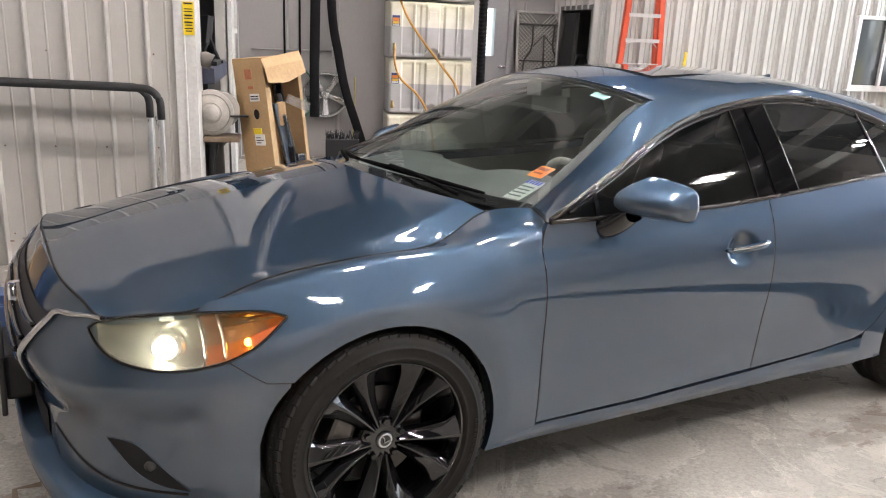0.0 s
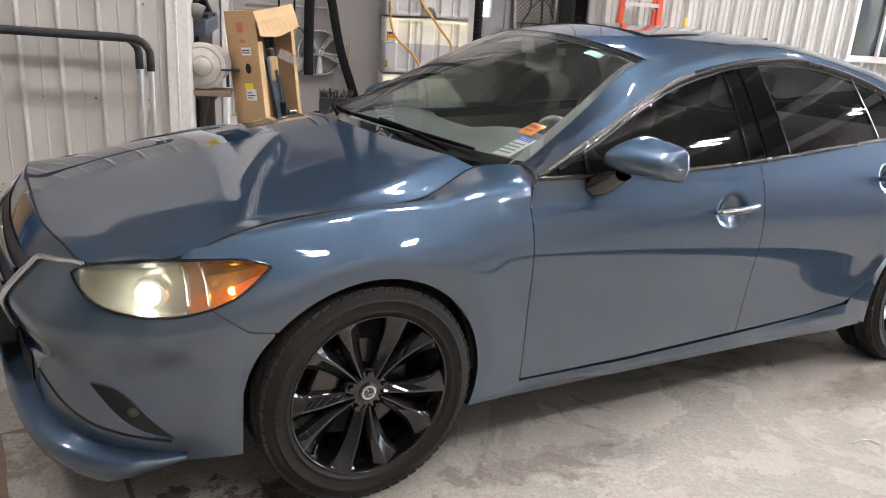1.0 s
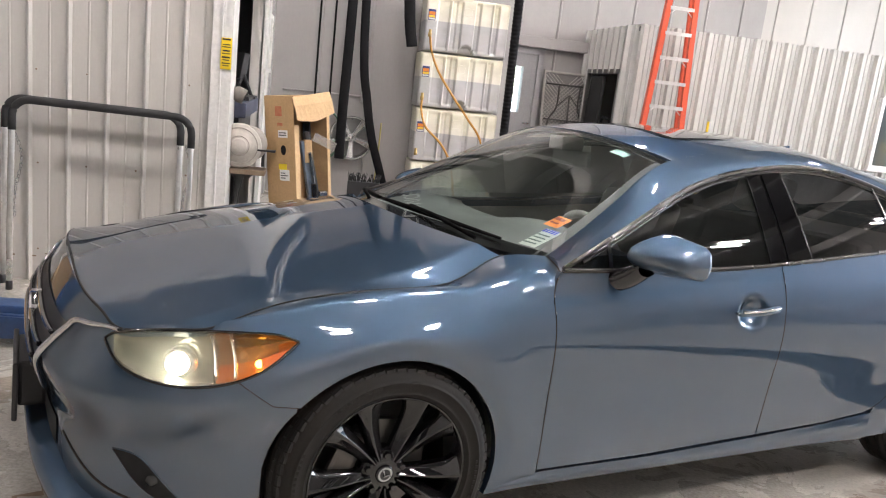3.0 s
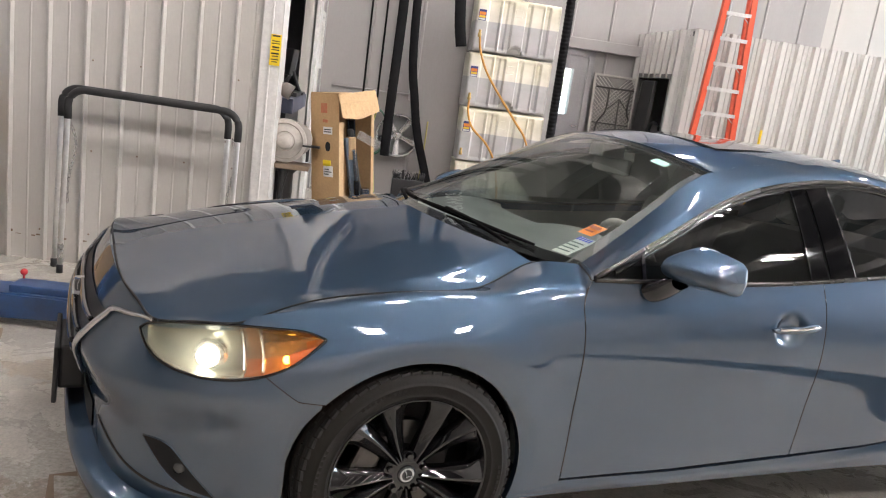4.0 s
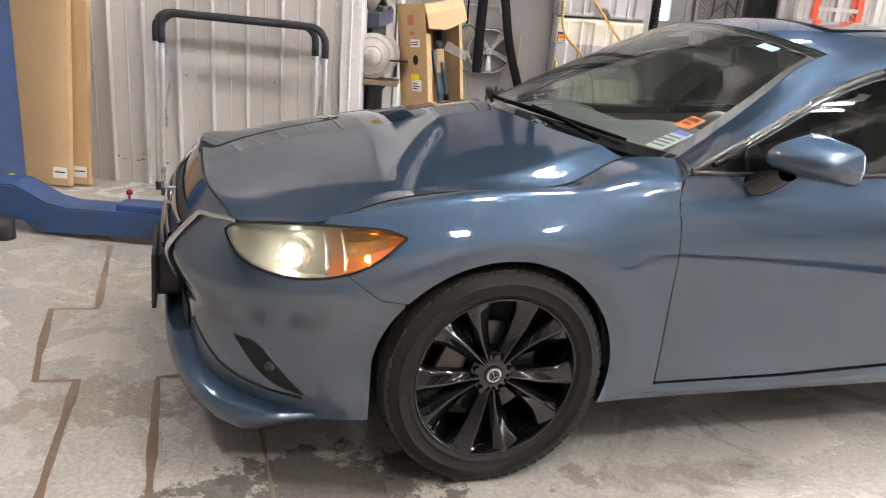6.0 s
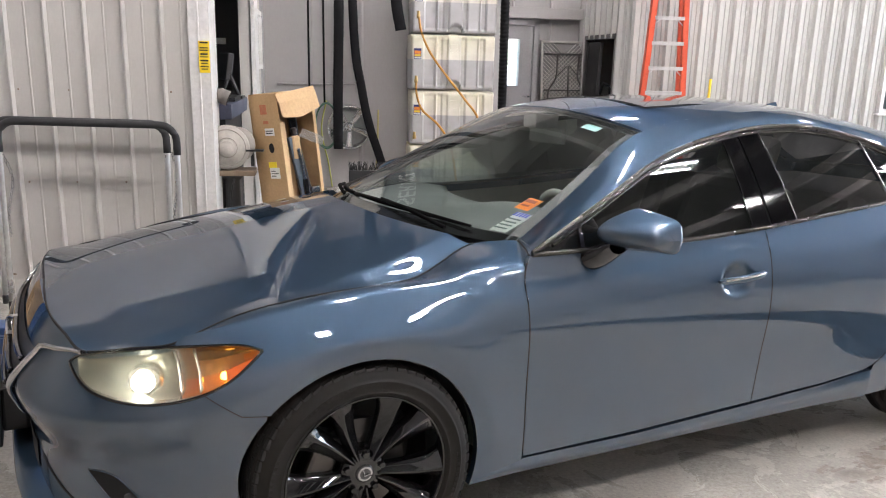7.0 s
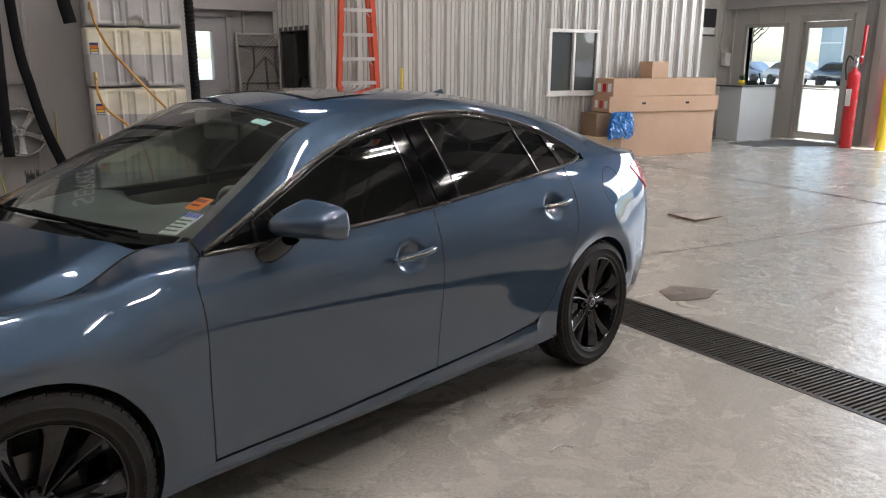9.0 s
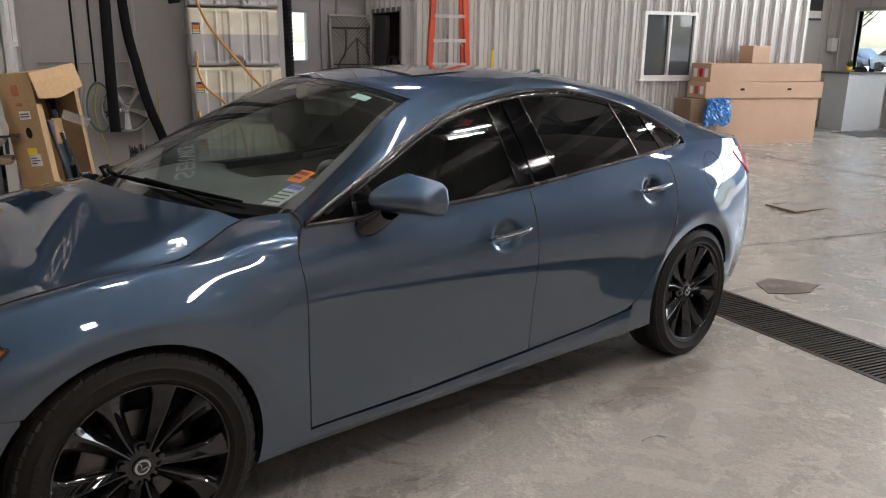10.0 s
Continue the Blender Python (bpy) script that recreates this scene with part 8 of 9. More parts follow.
def stepladder():
    e = thing("stepladder", pose(4.42, 6.62, 0.0), "orange fibreglass stepladder with aluminium treads, closed against the wall", "ladder")
    H = 3.05
    for sx in (-1, 1):
        bm = bmesh.new()
        x0, x1 = sx * 0.335, sx * 0.165
        m = Matrix.Translation((x0, 0, 0)) @ Matrix.Rotation(math.atan2(x1 - x0, H), 4, "Y")
        L = math.hypot(x1 - x0, H)
        box(bm, -0.036, 0.036, -0.005, 0.005, 0, L, bevel=0.002, m=m)
        box(bm, -0.036, -0.028, -0.005, 0.04, 0, L, m=m)
        box(bm, 0.028, 0.036, -0.005, 0.04, 0, L, m=m)
        part("front_rail", bm, ORANGE_FIBRE, e)
        bm = bmesh.new()
        m = Matrix.Translation((x0 * 0.93, 0.12, 0)) @ Matrix.Rotation(math.atan2(x1 * 0.9 - x0 * 0.93, H), 4, "Y")
        box(bm, -0.022, 0.022, -0.01, 0.02, 0, L - 0.1, bevel=0.003, m=m)
        part("rear_rail", bm, ORANGE_FIBRE, e)
        bm = bmesh.new()
        box(bm, x0 - 0.045, x0 + 0.045, -0.02, 0.05, 0.0, 0.05, bevel=0.008)
        part("foot", bm, BLACK_PLASTIC, e)
    for k in range(9):
        z = 0.30 + 0.305 * k
        w = 0.335 - 0.17 * z / H - 0.022
        bm = bmesh.new()
        box(bm, -w, w, -0.012, 0.085, z, z + 0.022, bevel=0.003)
        box(bm, -w, w, -0.014, -0.008, z - 0.022, z + 0.022, bevel=0.002)
        part("tread", bm, ALUMINIUM, e)
        if k % 2 == 0:
            for sx in (-1, 1):
                bm = bmesh.new()
                tube(bm, [(sx * w, 0.02, z - 0.09), (sx * (w - 0.09), 0.02, z - 0.005)], 0.006, 6)
                part("brace", bm, ALUMINIUM, e)
    bm = bmesh.new()
    box(bm, -0.19, 0.19, -0.03, 0.16, H - 0.02, H + 0.05, bevel=0.01)
    part("top_cap", bm, ORANGE_FIBRE, e)


stepladder()
bm = bmesh.new()
cyl(bm, (5.16, 6.86, 0.0), (5.19, 6.90, 1.40), 0.016, seg=10)
tagged(part("yellow_pole", bm, YELLOW_PAINT), "yellow broom pole leaning on the office wall", "pole")


def office_window():
    e = thing("office_window", pose(8.23, 6.99, 0), "white sliding window in the office wall", "window", kind="structure")
    bm = bmesh.new()
    for x0, x1, z0, z1 in ((-0.50, -0.445, 1.052, 1.938), (0.445, 0.50, 1.052, 1.938), (-0.50, 0.50, 0.99, 1.05), (-0.50, 0.50, 1.94, 1.99)):
        box(bm, x0, x1, -0.055, 0.04, z0, z1, bevel=0.004)
    frame_ob = part("window_frame", bm, TRIM_WHITE, e)
    bm = bmesh.new()
    box(bm, -0.02, 0.02, -0.05, 0.0, 1.05, 1.94, bevel=0.003)
    part("mullion", bm, TRIM_WHITE, frame_ob)
    for x0, x1, y in ((-0.445, 0.0, 0.01), (0.0, 0.445, -0.015)):
        bm = bmesh.new()
        box(bm, x0, x1, y, y + 0.006, 1.05, 1.94)
        part("pane", bm, shader("dim_window_glass", (0.07, 0.08, 0.085), 0.04, spec=0.5), frame_ob)
    bm = bmesh.new()
    box(bm, -0.54, 0.54, -0.085, 0.0, 0.965, 0.992, bevel=0.004)
    part("window_sill", bm, TRIM_WHITE, frame_ob)


office_window()


def long_box(name, m, sx, sy, sz, mat, label, holes=False, prints=False):
    e = thing(name, m, label, "cardboard box", "stacked delivery boxes")
    bm = bmesh.new()
    box(bm, -sx / 2, sx / 2, -sy / 2, sy / 2, 0, sz, bevel=0.008)
    body = part("carton", bm, mat, e)
    bm = bmesh.new()
    box(bm, -sx / 2, sx / 2, -0.025, 0.025, sz - 0.001, sz + 0.0015)
    part("tape", bm, CARDBOARD_PALE, body)
    bm = bmesh.new()
    box(bm, -sx / 2 + 0.004, sx / 2 - 0.004, -sy / 2 - 0.002, -sy / 2 + 0.001, sz * 0.985, sz)
    part("flap_edge", bm, CARDBOARD_PALE, body)
    if holes:
        for x in (-0.20 * sx, 0.20 * sx):
            bm = bmesh.new()
            box(bm, x - 0.04, x + 0.04, -sy / 2 - 0.002, -sy / 2 + 0.002, sz * 0.48, sz * 0.62, bevel=0.0008)
            part("hand_hole", bm, DARK, body)
    if prints:
        for k in range(3):
            bm = bmesh.new()
            box(bm, -sx / 2 - 0.003, -sx / 2, -sy * 0.38 + sy * 0.28 * k, -sy * 0.20 + sy * 0.28 * k, sz * 0.25, sz * 0.72)
            part("label", bm, (LABEL_WHITE, RED_PAINT, LABEL_WHITE)[k], body)
    return e


LX, LY = 9.75, 6.55
long_box("cardboard_box", pose(9.83, LY + 0.10, 0.0, 0, 0, -1.5), 2.05, 0.50, 0.72, BOX_BROWN, "large plain brown carton on the floor by the office wall")
long_box("cardboard_box", pose(9.70, LY + 0.02, 0.722, 0, 0.3, -2), 2.32, 0.42, 0.245, BOX_BROWN, "long flat carton with two hand holes", holes=True, prints=True)
long_box("cardboard_box", pose(9.72, LY + 0.06, 0.969, 0, 0, -1), 2.22, 0.44, 0.275, BOX_BROWN, "long brown carton on top of the stack", prints=True)
long_box("cardboard_box", pose(9.68, LY + 0.12, 1.247, 0, 0, 6), 0.40, 0.26, 0.26, BOX_BROWN, "small opened carton on top of the stack")
# box brown darkened on both: shade beneath the stack put into the colour
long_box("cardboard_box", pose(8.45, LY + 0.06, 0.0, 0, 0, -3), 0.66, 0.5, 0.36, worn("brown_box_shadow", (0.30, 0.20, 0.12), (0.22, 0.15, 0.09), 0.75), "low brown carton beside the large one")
long_box("cardboard_box", pose(8.62, LY + 0.12, 0.36, 0, 0, -3), 0.52, 0.42, 0.355, worn("dark_brown_box", (0.22, 0.15, 0.10), (0.16, 0.11, 0.07), 0.75), "carton wedged under the stack, shade in its colour")


def plastic_bag(m, sx, sz, mat, label):
    bm = bmesh.new()
    rnd = random.Random(9)
    rows = []
    for j in range(13):
        f = j / 12
        row = []
        for i in range(15):
            u = -1 + 2 * i / 14
            x = sx / 2 * u * (0.75 + 0.35 * math.sin(f * 2.2)) + rnd.uniform(-0.012, 0.012)
            y = -0.03 - 0.05 * math.sin(math.pi * f) * (1 - u * u) + rnd.uniform(-0.02, 0.012)
            row.append(Vector((x, y, sz * (1 - f) + rnd.uniform(-0.012, 0.012) + (0.03 * math.sin(9 * u) if j == 12 else 0))))
        rows.append(row)
    grid_faces(bm, rows, smooth=False)
    back = [[Vector((p.x, 0.02, p.z)) for p in r] for r in rows]
    grid_faces(bm, back, smooth=False, flip=True)
    bmesh.ops.transform(bm, matrix=m, verts=bm.verts)
    return tagged(part("plastic_bag", bm, mat), label, "plastic bag")


plastic_bag(pose(8.72, LY - 0.235, 0.34), 0.46, 0.40, shader("blue_plastic_film", (0.04, 0.19, 0.52), 0.18, coat=0.5), "crumpled blue plastic bag hanging from the boxes")
plastic_bag(pose(8.05, LY + 0.0, 0.0), 0.5, 0.34, shader("clear_plastic_film", (0.55, 0.55, 0.54), 0.15, transmission=0.4), "crumpled clear plastic wrap on the floor")

# ---------------------------------------------------------------- the entrance end
def reception_counter():
    e = thing("reception_counter", pose(0, 0, 0), "light grey counter with a dark worktop", "counter")
    bm = bmesh.new()
    box(bm, 12.72, 13.70, 7.42, 7.95, 0.0, 1.03, bevel=0.006)
    part("cabinet", bm, worn("light_grey_laminate", (0.52, 0.53, 0.53), (0.42, 0.42, 0.41), 0.4, amount=0.3), e)
    bm = bmesh.new()
    box(bm, 12.66, 13.78, 7.37, 8.0, 1.032, 1.065, bevel=0.005)
    part("worktop", bm, worn("dark_worktop", (0.09, 0.09, 0.09), (0.12, 0.12, 0.12), 0.35), e)
    bm = bmesh.new()
    box(bm, 12.76, 13.68, 7.44, 7.93, 0.0, 0.05)
    t = thing("desk_phone", pose(13.25, 7.62, 1.066, 0, 0, 25), "black desk telephone on the counter", "telephone")
    bm2 = bmesh.new()
    box(bm2, -0.10, 0.10, -0.09, 0.09, 0, 0.05, bevel=0.012)
    part("base", bm2, BLACK_PLASTIC, t)
    bm2 = bmesh.new()
    box(bm2, -0.09, -0.045, -0.10, 0.10, 0.05, 0.085, bevel=0.012)
    part("handset", bm2, BLACK_PLASTIC, t)
    bm.free()
    p = thing("potted_plant", pose(13.08, 7.74, 1.066), "small green plant in a yellow pot on the counter", "plant")
    bm = bmesh.new()
    lathe(bm, [(0.0, 0.0), (0.05, 0.0), (0.065, 0.09), (0.058, 0.09), (0.05, 0.075), (0.0, 0.075)], 16, axis="Z")
    part("pot", bm, YELLOW_PAINT, p)
    bm = bmesh.new()
    rnd = random.Random(3)
    for k in range(46):
        a, tl, r = rnd.uniform(0, 6.28), rnd.uniform(0.2, 1.2), rnd.uniform(0.05, 0.12)
        tip = Vector((r * math.cos(a) * math.sin(tl), r * math.sin(a) * math.sin(tl), 0.09 + r * 1.2 * math.cos(tl)))
        base = Vector((0.01 * math.cos(a), 0.01 * math.sin(a), 0.08))
        s = Vector((-math.sin(a), math.cos(a), 0)) * 0.014
        mid = base.lerp(tip, 0.6)
        bm.faces.new([bm.verts.new(q) for q in (base, mid - s, tip, mid + s)])
    part("leaves", bm, worn("plant_leaf", (0.05, 0.10, 0.03), (0.09, 0.12, 0.04), 0.5), p)["kind"] = "stuff"
    s = thing("counter_screen", pose(13.45, 7.55, 1.066, 0, 0, 30), "small black screen standing on the counter", "screen")
    bm = bmesh.new()
    box(bm, -0.14, 0.14, -0.012, 0.012, 0.05, 0.24, bevel=0.005, m=pose(0, 0, 0, -14, 0, 0))
    part("panel", bm, BLACK_GLOSS, s)
    bm = bmesh.new()
    box(bm, -0.06, 0.06, -0.05, 0.05, 0.0, 0.06, bevel=0.01)
    part("foot", bm, BLACK_PLASTIC, s)


reception_counter()


def east_openings():
    e = thing("east_window", pose(14.2, 8.175, 0), "white framed fixed window to the car park", "window", kind="structure")
    bm = bmesh.new()
    for y0, y1, z0, z1 in ((-0.52, -0.445, 0.98, 2.27), (0.445, 0.52, 0.98, 2.27), (-0.445, 0.445, 0.98, 1.05), (-0.445, 0.445, 2.2, 2.27)):
        box(bm, -0.05, 0.13, y0, y1, z0, z1, bevel=0.004)
    f = part("window_frame", bm, worn("tan_aluminium", (0.42, 0.40, 0.37), (0.3, 0.28, 0.25), 0.4, metal=0.3), e)
    bm = bmesh.new()
    box(bm, 0.05, 0.056, -0.445, 0.445, 1.05, 2.2)
    p = part("pane", bm, OUTDOOR, f)
    p.visible_shadow = False
    d = thing("glass_door", pose(14.2, 6.80, 0), "aluminium framed glass entrance door", "door", kind="structure")
    FRAME = worn("door_aluminium", (0.45, 0.43, 0.40), (0.33, 0.31, 0.28), 0.35, metal=0.5, amount=0.3)
    bm = bmesh.new()
    for y0, y1, z0, z1 in ((-0.56, -0.50, 0.0, 2.40), (0.50, 0.56, 0.0, 2.40), (-0.50, 0.50, 2.28, 2.40)):
        box(bm, -0.06, 0.13, y0, y1, z0, z1, bevel=0.004)
    part("door_frame", bm, FRAME, d)
    bm = bmesh.new()
    for y0, y1, z0, z1 in ((-0.495, -0.40, 0.02, 2.27), (0.40, 0.495, 0.02, 2.27), (-0.40, 0.40, 2.15, 2.27), (-0.40, 0.40, 0.02, 0.16), (-0.40, 0.40, 1.02, 1.07)):
        box(bm, 0.0, 0.045, y0, y1, z0, z1, bevel=0.003)
    leaf = part("leaf", bm, FRAME, d)
    bm = bmesh.new()
    box(bm, 0.018, 0.026, -0.40, 0.40, 0.16, 2.15)
    p = part("pane", bm, OUTDOOR, leaf)
    p.visible_shadow = False
    bm = bmesh.new()
    tube(bm, [(-0.05, -0.36, 1.0), (-0.05, 0.36, 1.0)], 0.014, 8)
    part("push_bar", bm, FRAME, leaf)
    bm = bmesh.new()
    box(bm, -0.08, -0.02, -0.22, 0.12, 2.30, 2.37, bevel=0.01)
    part("door_closer", bm, FRAME, d)
    bm = bmesh.new()
    box(bm, 14.05, 14.19, 5.82, 5.96, -0.1, ROOF_Z)
    structure("trim_column", bm, worn("steel_column_grey", (0.24, 0.235, 0.23), (0.16, 0.15, 0.14), 0.45, metal=0.2), "grey steel column beside the overhead door", "column")
    bm = bmesh.new()
    box(bm, 13.95, 14.19, 5.96, 9.05, 2.58, 2.78, bevel=0.01)
    structure("trim_girt", bm, WALL_GREY, "grey steel girt along the end wall", "beam")
    bm = bmesh.new()
    box(bm, 14.06, 14.19, 5.44, 5.60, -0.1, 4.2)
    box(bm, 14.06, 14.19, -0.64, -0.50, -0.1, 4.2)
    structure("trim_door_track", bm, ALUMINIUM, "galvanised track of the open overhead door", "door track")


east_openings()


def fire_extinguisher():
    x, y = 13.60, 5.74
    e = thing("fire_extinguisher", pose(x, y, 0.0), "tall red wheeled fire extinguisher with a black hose", "fire extinguisher")
    bm = bmesh.new()
    lathe(bm, [(0.0, 0.0), (0.10, 0.0), (0.105, 0.02), (0.105, 1.28), (0.095, 1.33), (0.06, 1.37), (0.035, 1.38), (0.035, 1.42), (0.0, 1.42)], 28, axis="Z")
    part("cylinder", bm, RED_PAINT, e)
    bm = bmesh.new()
    lathe(bm, [(0.0, 1.40), (0.03, 1.40), (0.045, 1.48), (0.045, 1.60), (0.02, 1.64), (0.0, 1.64)], 16, axis="Z")
    box(bm, -0.02, 0.02, -0.11, 0.03, 1.60, 1.63, bevel=0.004)
    part("valve", bm, CHROME_SOFT, e)
    bm = bmesh.new()
    tube(bm, curve_pts([(0, 0.04, 1.55), (0.02, 0.16, 1.62), (0.02, 0.20, 1.45), (0.02, 0.16, 1.2)], 6), 0.014, 8)
    part("hose", bm, BLACK_PLASTIC, e)
    bm = bmesh.new()
    box(bm, -0.106, -0.100, -0.05, 0.05, 0.75, 1.05)
    part("label", bm, LABEL_WHITE, e)
    bm = bmesh.new()
    tube(bm, [(0.10, -0.03, 1.5), (0.10, -0.05, 2.15)], 0.03, 8)
    part("handle_frame", bm, RED_PAINT, e)


fire_extinguisher()
for bx, by in ((13.75, 5.18), (13.75, -0.25)):
    bm = bmesh.new()
    lathe(bm, [(0.0, -0.1), (0.085, -0.1), (0.085, 1.22), (0.07, 1.27), (0.04, 1.30), (0.0, 1.31)], 24, axis="Z", centre=(bx, by, 0))
    tagged(part("bollard", bm, YELLOW_PAINT), "yellow painted steel bollard by the overhead door", "bollard", "door bollards")

bm = bmesh.new()
box(bm, 13.28, 13.66, 9.045, 9.085, 2.02, 2.58, bevel=0.004)
sg = tagged(part("wall_sign", bm, shader("dark_sign_face", (0.03, 0.03, 0.035), 0.3)), "dark framed sign board with a pale band on the back wall", "sign")
bm = bmesh.new()
box(bm, 13.30, 13.64, 9.040, 9.046, 2.06, 2.20)
part("pale_band", bm, LABEL_WHITE, sg)
bm = bmesh.new()
tube(bm, curve_pts([(13.95, 9.075, ROOF_Z - 0.1), (13.95, 9.075, 2.5), (13.9, 9.07, 1.9), (13.95, 9.07, 1.65), (13.98, 9.06, 1.5)], 6), 0.018, 8)
tagged(part("conduit", bm, ALUMINIUM), "bent grey conduit down the back wall", "conduit")
bm = bmesh.new()
box(bm, 13.92, 14.08, 8.93, 9.05, 1.42, 1.68, bevel=0.01)
tagged(part("outlet_box", bm, LABEL_WHITE), "small white wall cabinet on the back wall", "wall cabinet")
bm = bmesh.new()
box(bm, 12.0, 12.6, 8.55, 9.0, 0.0, 1.05, bevel=0.01)
tagged(part("equipment_cabinet", bm, worn("dark_cabinet", (0.08, 0.085, 0.09), (0.06, 0.06, 0.06), 0.5)), "dark equipment cabinet behind the counter", "cabinet")
bm = bmesh.new()
box(bm, 12.15, 12.5, 8.6, 8.95, 1.052, 1.42, bevel=0.01)
tagged(part("printer", bm, worn("grey_printer", (0.30, 0.31, 0.31), (0.2, 0.2, 0.2), 0.5)), "grey printer on the dark cabinet", "printer")


# banner over the service room doorway, facing the bay
def banner():
    e = thing("banner", pose(-0.57, 4.2, 3.45, 0, 0, 0), "dark navy banner reading SERVICE in white letters", "sign")
    bm = bmesh.new()
    box(bm, 0.0, 0.02, -2.3, 2.3, -0.30, 1.20, bevel=0.004)
    part("board", bm, shader("navy_banner", (0.018, 0.022, 0.04), 0.5), e)
    cu = bpy.data.curves.new("lettering", "FONT")
    cu.body, cu.size, cu.align_x, cu.align_y, cu.extrude = "SERVICE", 0.95, "CENTER", "CENTER", 0.003
    tmp = bpy.data.objects.new("lettering", cu)
    scene.collection.objects.link(tmp)
    me = bpy.data.meshes.new_from_object(tmp.evaluated_get(bpy.context.evaluated_depsgraph_get()))
    bpy.data.objects.remove(tmp)
    me.materials.clear()
    me.materials.append(LABEL_WHITE)
    me.transform(Matrix.Translation((0.026, -0.1, 0.42)) @ Euler((math.pi / 2, 0, math.pi / 2)).to_matrix().to_4x4())
    ob = new("lettering", me)
    ob.parent = e


banner()

# ---------------------------------------------------------------- outdoors
def outdoors():
    bm = bmesh.new()
    rows = [[Vector((x, y, -0.06 if x > 14.6 else -0.01)) for y in (-400, -60, -10, 0, 10, 60, 400)] for x in (14.33, 16, 40, 120, 900)]
    grid_faces(bm, rows, smooth=False, flip=True)
    structure("ground", bm, worn("pale_car_park_concrete", (0.50, 0.49, 0.47), (0.38, 0.37, 0.35), 0.8, coarse=0.3, amount=0.5), "pale sunlit car park concrete", "ground")
    bm = bmesh.new()
    rows = [[Vector((x, y, -0.012)) for y in (9.3, 20, 100)] for x in (-60, 0, 14.3)]
    grid_faces(bm, rows, smooth=False, flip=True)
    structure("ground_behind", bm, CONCRETE, "concrete apron behind the hall", "ground")
    e = thing("showroom_building", pose(76, 30, 0, 0, 0, -6), "distant glazed showroom building across the car park", "building")
    bm = bmesh.new()
    box(bm, 0, 10, -22, 22, 0, 7.5)
    part("wall", bm, worn("showroom_panel", (0.70, 0.72, 0.72), (0.6, 0.62, 0.62), 0.5, coarse=0.3), e)
    for k in range(14):
        bm = bmesh.new()
        y = -20.5 + 3.1 * k
        box(bm, -0.08, -0.02, y, y + 2.7, 0.6, 6.4)
        part("window", bm, shader("showroom_glass", (0.30, 0.38, 0.42), 0.05, spec=0.8), e)
    bm = bmesh.new()
    for k in range(14):
        y = -20.5 + 3.1 * k
        box(bm, -0.14, -0.08, y, y + 2.7, 3.3, 3.42)
    part("transom", bm, TRIM_WHITE, e)["kind"] = "stuff"
    bm = bmesh.new()
    box(bm, -0.4, 10.2, -22.3, 22.3, 7.5, 8.3)
    part("roof", bm, TRIM_WHITE, e)


outdoors()


def parked_car(m, paint, label):
    e = thing("parked_car", m, label, "car", "cars parked outside")
    bm = bmesh.new()
    prof = [(-2.2, 0.35), (-2.25, 0.75), (-1.3, 0.98), (-0.6, 1.48), (1.0, 1.50), (1.8, 1.05), (2.25, 0.95), (2.28, 0.4)]
    outline(bm, prof, 1.7, pose(0, -0.85, 0))
    bmesh.ops.bevel(bm, geom=list(bm.edges), offset=0.12, segments=3, affect="EDGES")
    for f in bm.faces:
        f.smooth = True
    part("body", bm, paint, e)
    bm = bmesh.new()
    outline(bm, [(-1.15, 1.0), (-0.62, 1.38), (0.95, 1.40), (1.55, 1.06)], 1.73, pose(0, -0.865, 0))
    part("window", bm, TINT, e)
    for x in (-1.4, 1.4):
        for y in (-0.80, 0.80):
            bm = bmesh.new()
            lathe(bm, [(0.0, -0.1), (0.19, -0.1), (0.20, -0.11), (0.33, -0.10), (0.34, 0.08), (0.0, 0.1)], 24, axis="Y", centre=(x, y, 0.33))
            part("wheel", bm, RUBBER, e)


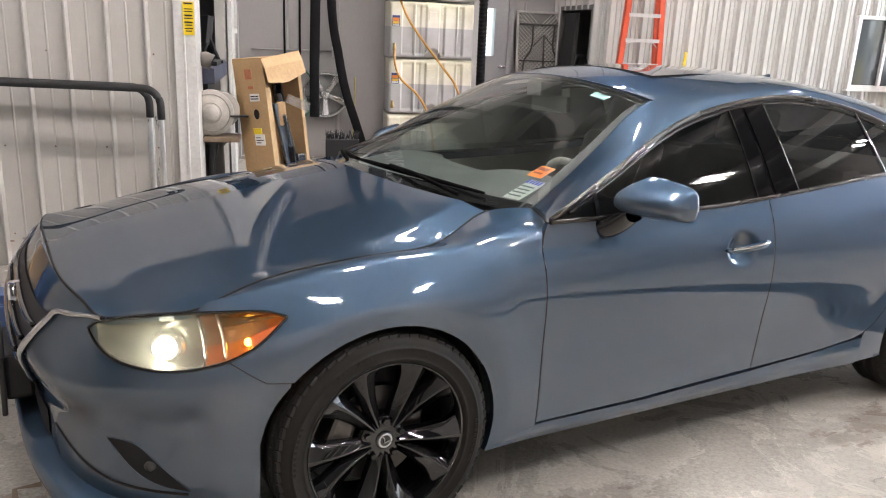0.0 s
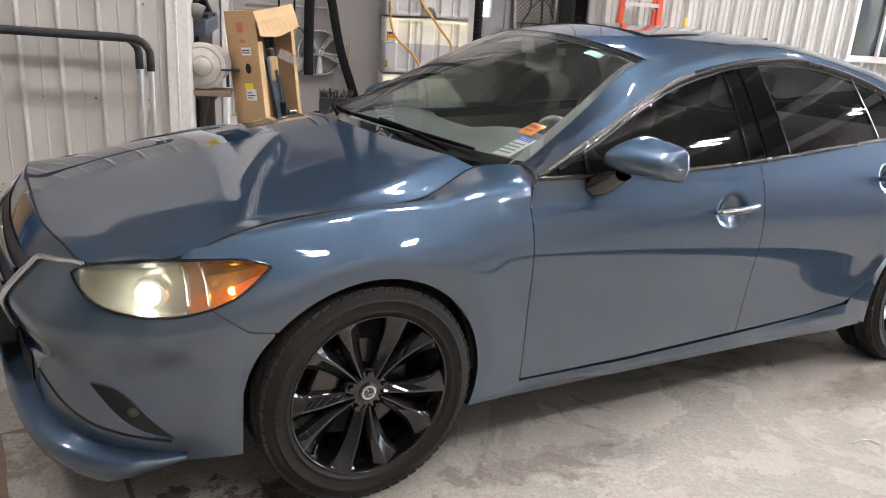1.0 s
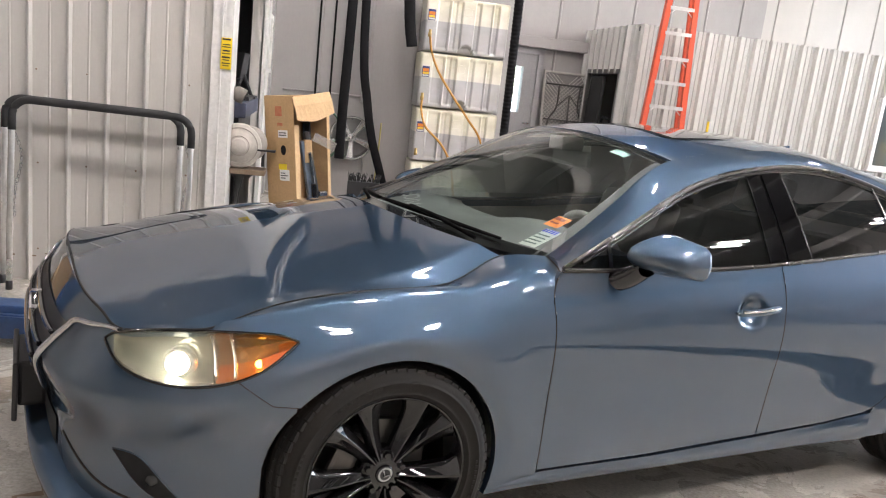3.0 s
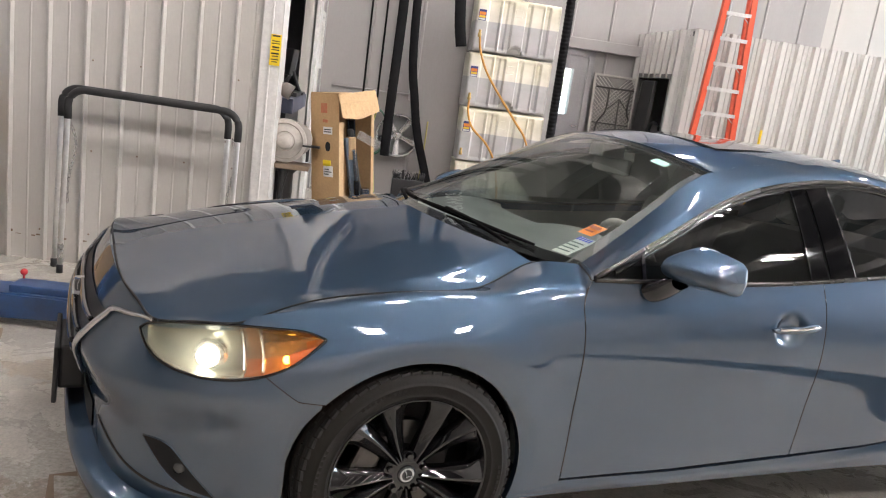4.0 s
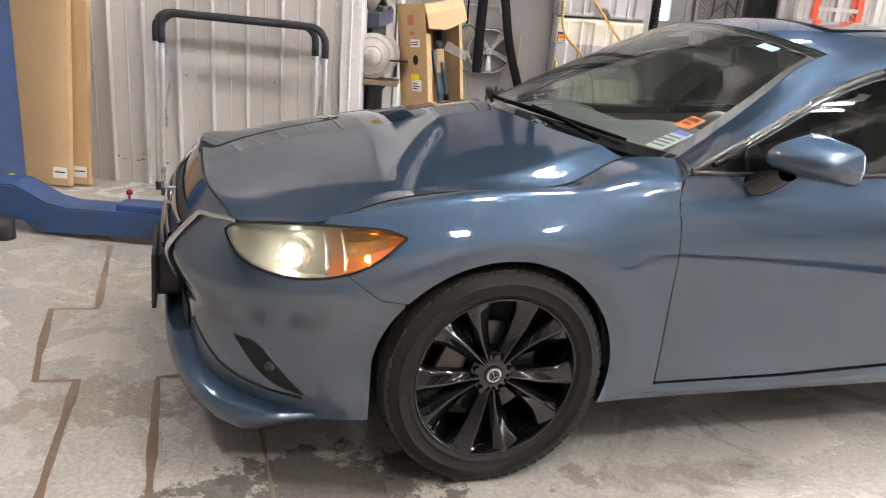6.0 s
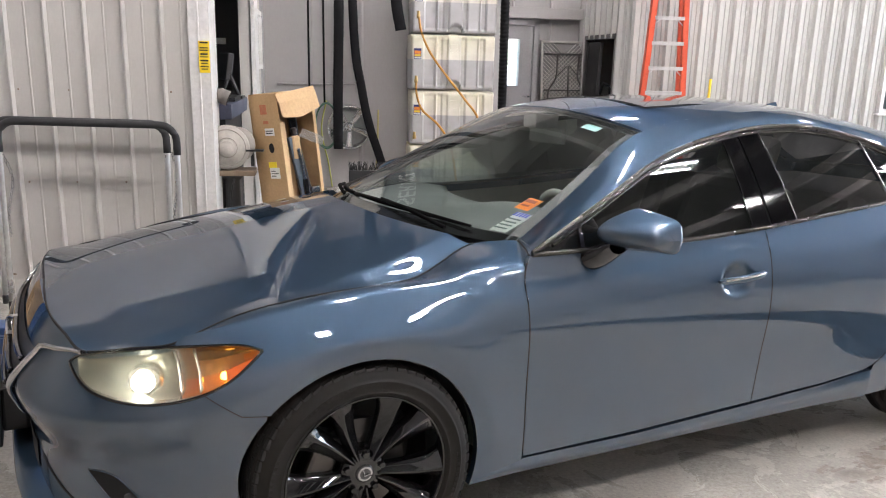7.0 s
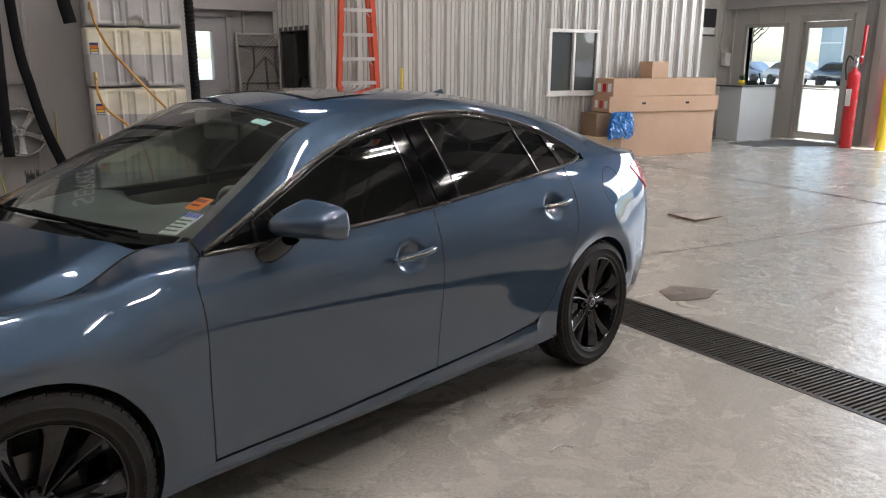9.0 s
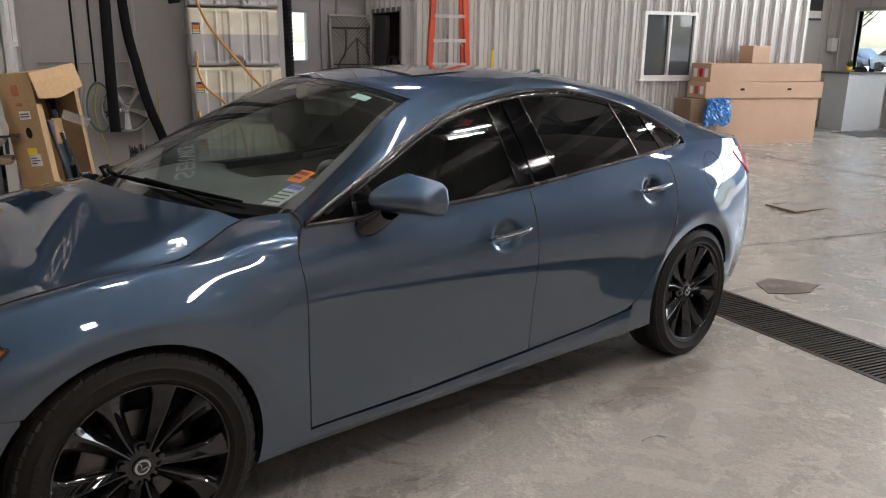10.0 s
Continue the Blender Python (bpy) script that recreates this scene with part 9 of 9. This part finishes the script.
parked_car(pose(45, 26.6, -0.06, 0, 0, 78), shader("dark_car_paint", (0.02, 0.025, 0.035), 0.2, coat=1.0), "dark sedan parked outside the glass door")
parked_car(pose(46, 31.0, -0.06, 0, 0, 80), shader("silver_car_paint", (0.4, 0.41, 0.42), 0.25, metal=0.5, coat=1.0), "silver sedan parked outside the window")
parked_car(pose(47, 35.6, -0.06, 0, 0, 82), shader("slate_car_paint", (0.10, 0.14, 0.20), 0.2, coat=1.0), "slate blue sedan parked outside the window")


def tree(m, h, seed, label):
    e = thing("tree", m, label, "tree", "trees beyond the car park")
    rnd = random.Random(seed)
    BARK = worn("bark", (0.10, 0.075, 0.055), (0.06, 0.045, 0.035), 0.9)
    bm = bmesh.new()
    tube(bm, [(0, 0, 0), (0.1, 0, h * 0.3), (0.0, 0.1, h * 0.6)], [0.25, 0.17, 0.08], 8)
    for k in range(7):
        a = rnd.uniform(0, 6.28)
        z = h * rnd.uniform(0.3, 0.55)
        tube(bm, [(0.05, 0, z), (math.cos(a) * h * 0.15, math.sin(a) * h * 0.15, z + h * 0.12), (math.cos(a) * h * 0.24, math.sin(a) * h * 0.24, z + h * 0.22)], [0.09, 0.06, 0.03], 6)
    part("trunk", bm, BARK, e)
    bm = bmesh.new()
    for k in range(900):
        v = Vector((rnd.gauss(0, 1), rnd.gauss(0, 1), rnd.gauss(0, 0.8)))
        v = v.normalized() * (rnd.random() ** 0.4) * h * 0.30 * (0.8 + 0.3 * math.sin(3 * v.x + 2 * v.y))
        c = v + Vector((0, 0, h * 0.66))
        s = rnd.uniform(0.12, 0.3)
        n1, n2 = Vector((rnd.gauss(0, 1), rnd.gauss(0, 1), rnd.gauss(0, 1))).normalized() * s, Vector((rnd.gauss(0, 1), rnd.gauss(0, 1), rnd.gauss(0, 1))).normalized() * s
        bm.faces.new([bm.verts.new(c + q) for q in (n1, n2, -n1, -n2)])
    part("crown", bm, worn("leaf_green", (0.055, 0.10, 0.03), (0.09, 0.13, 0.04), 0.7), e)["kind"] = "stuff"


tree(pose(74, 58, -0.06), 11, 1, "broad green tree beyond the car park")
tree(pose(80, 66, -0.06), 13, 2, "tall green tree beyond the car park")
tree(pose(70, 63, -0.06), 8, 5, "small green tree beside the car park")
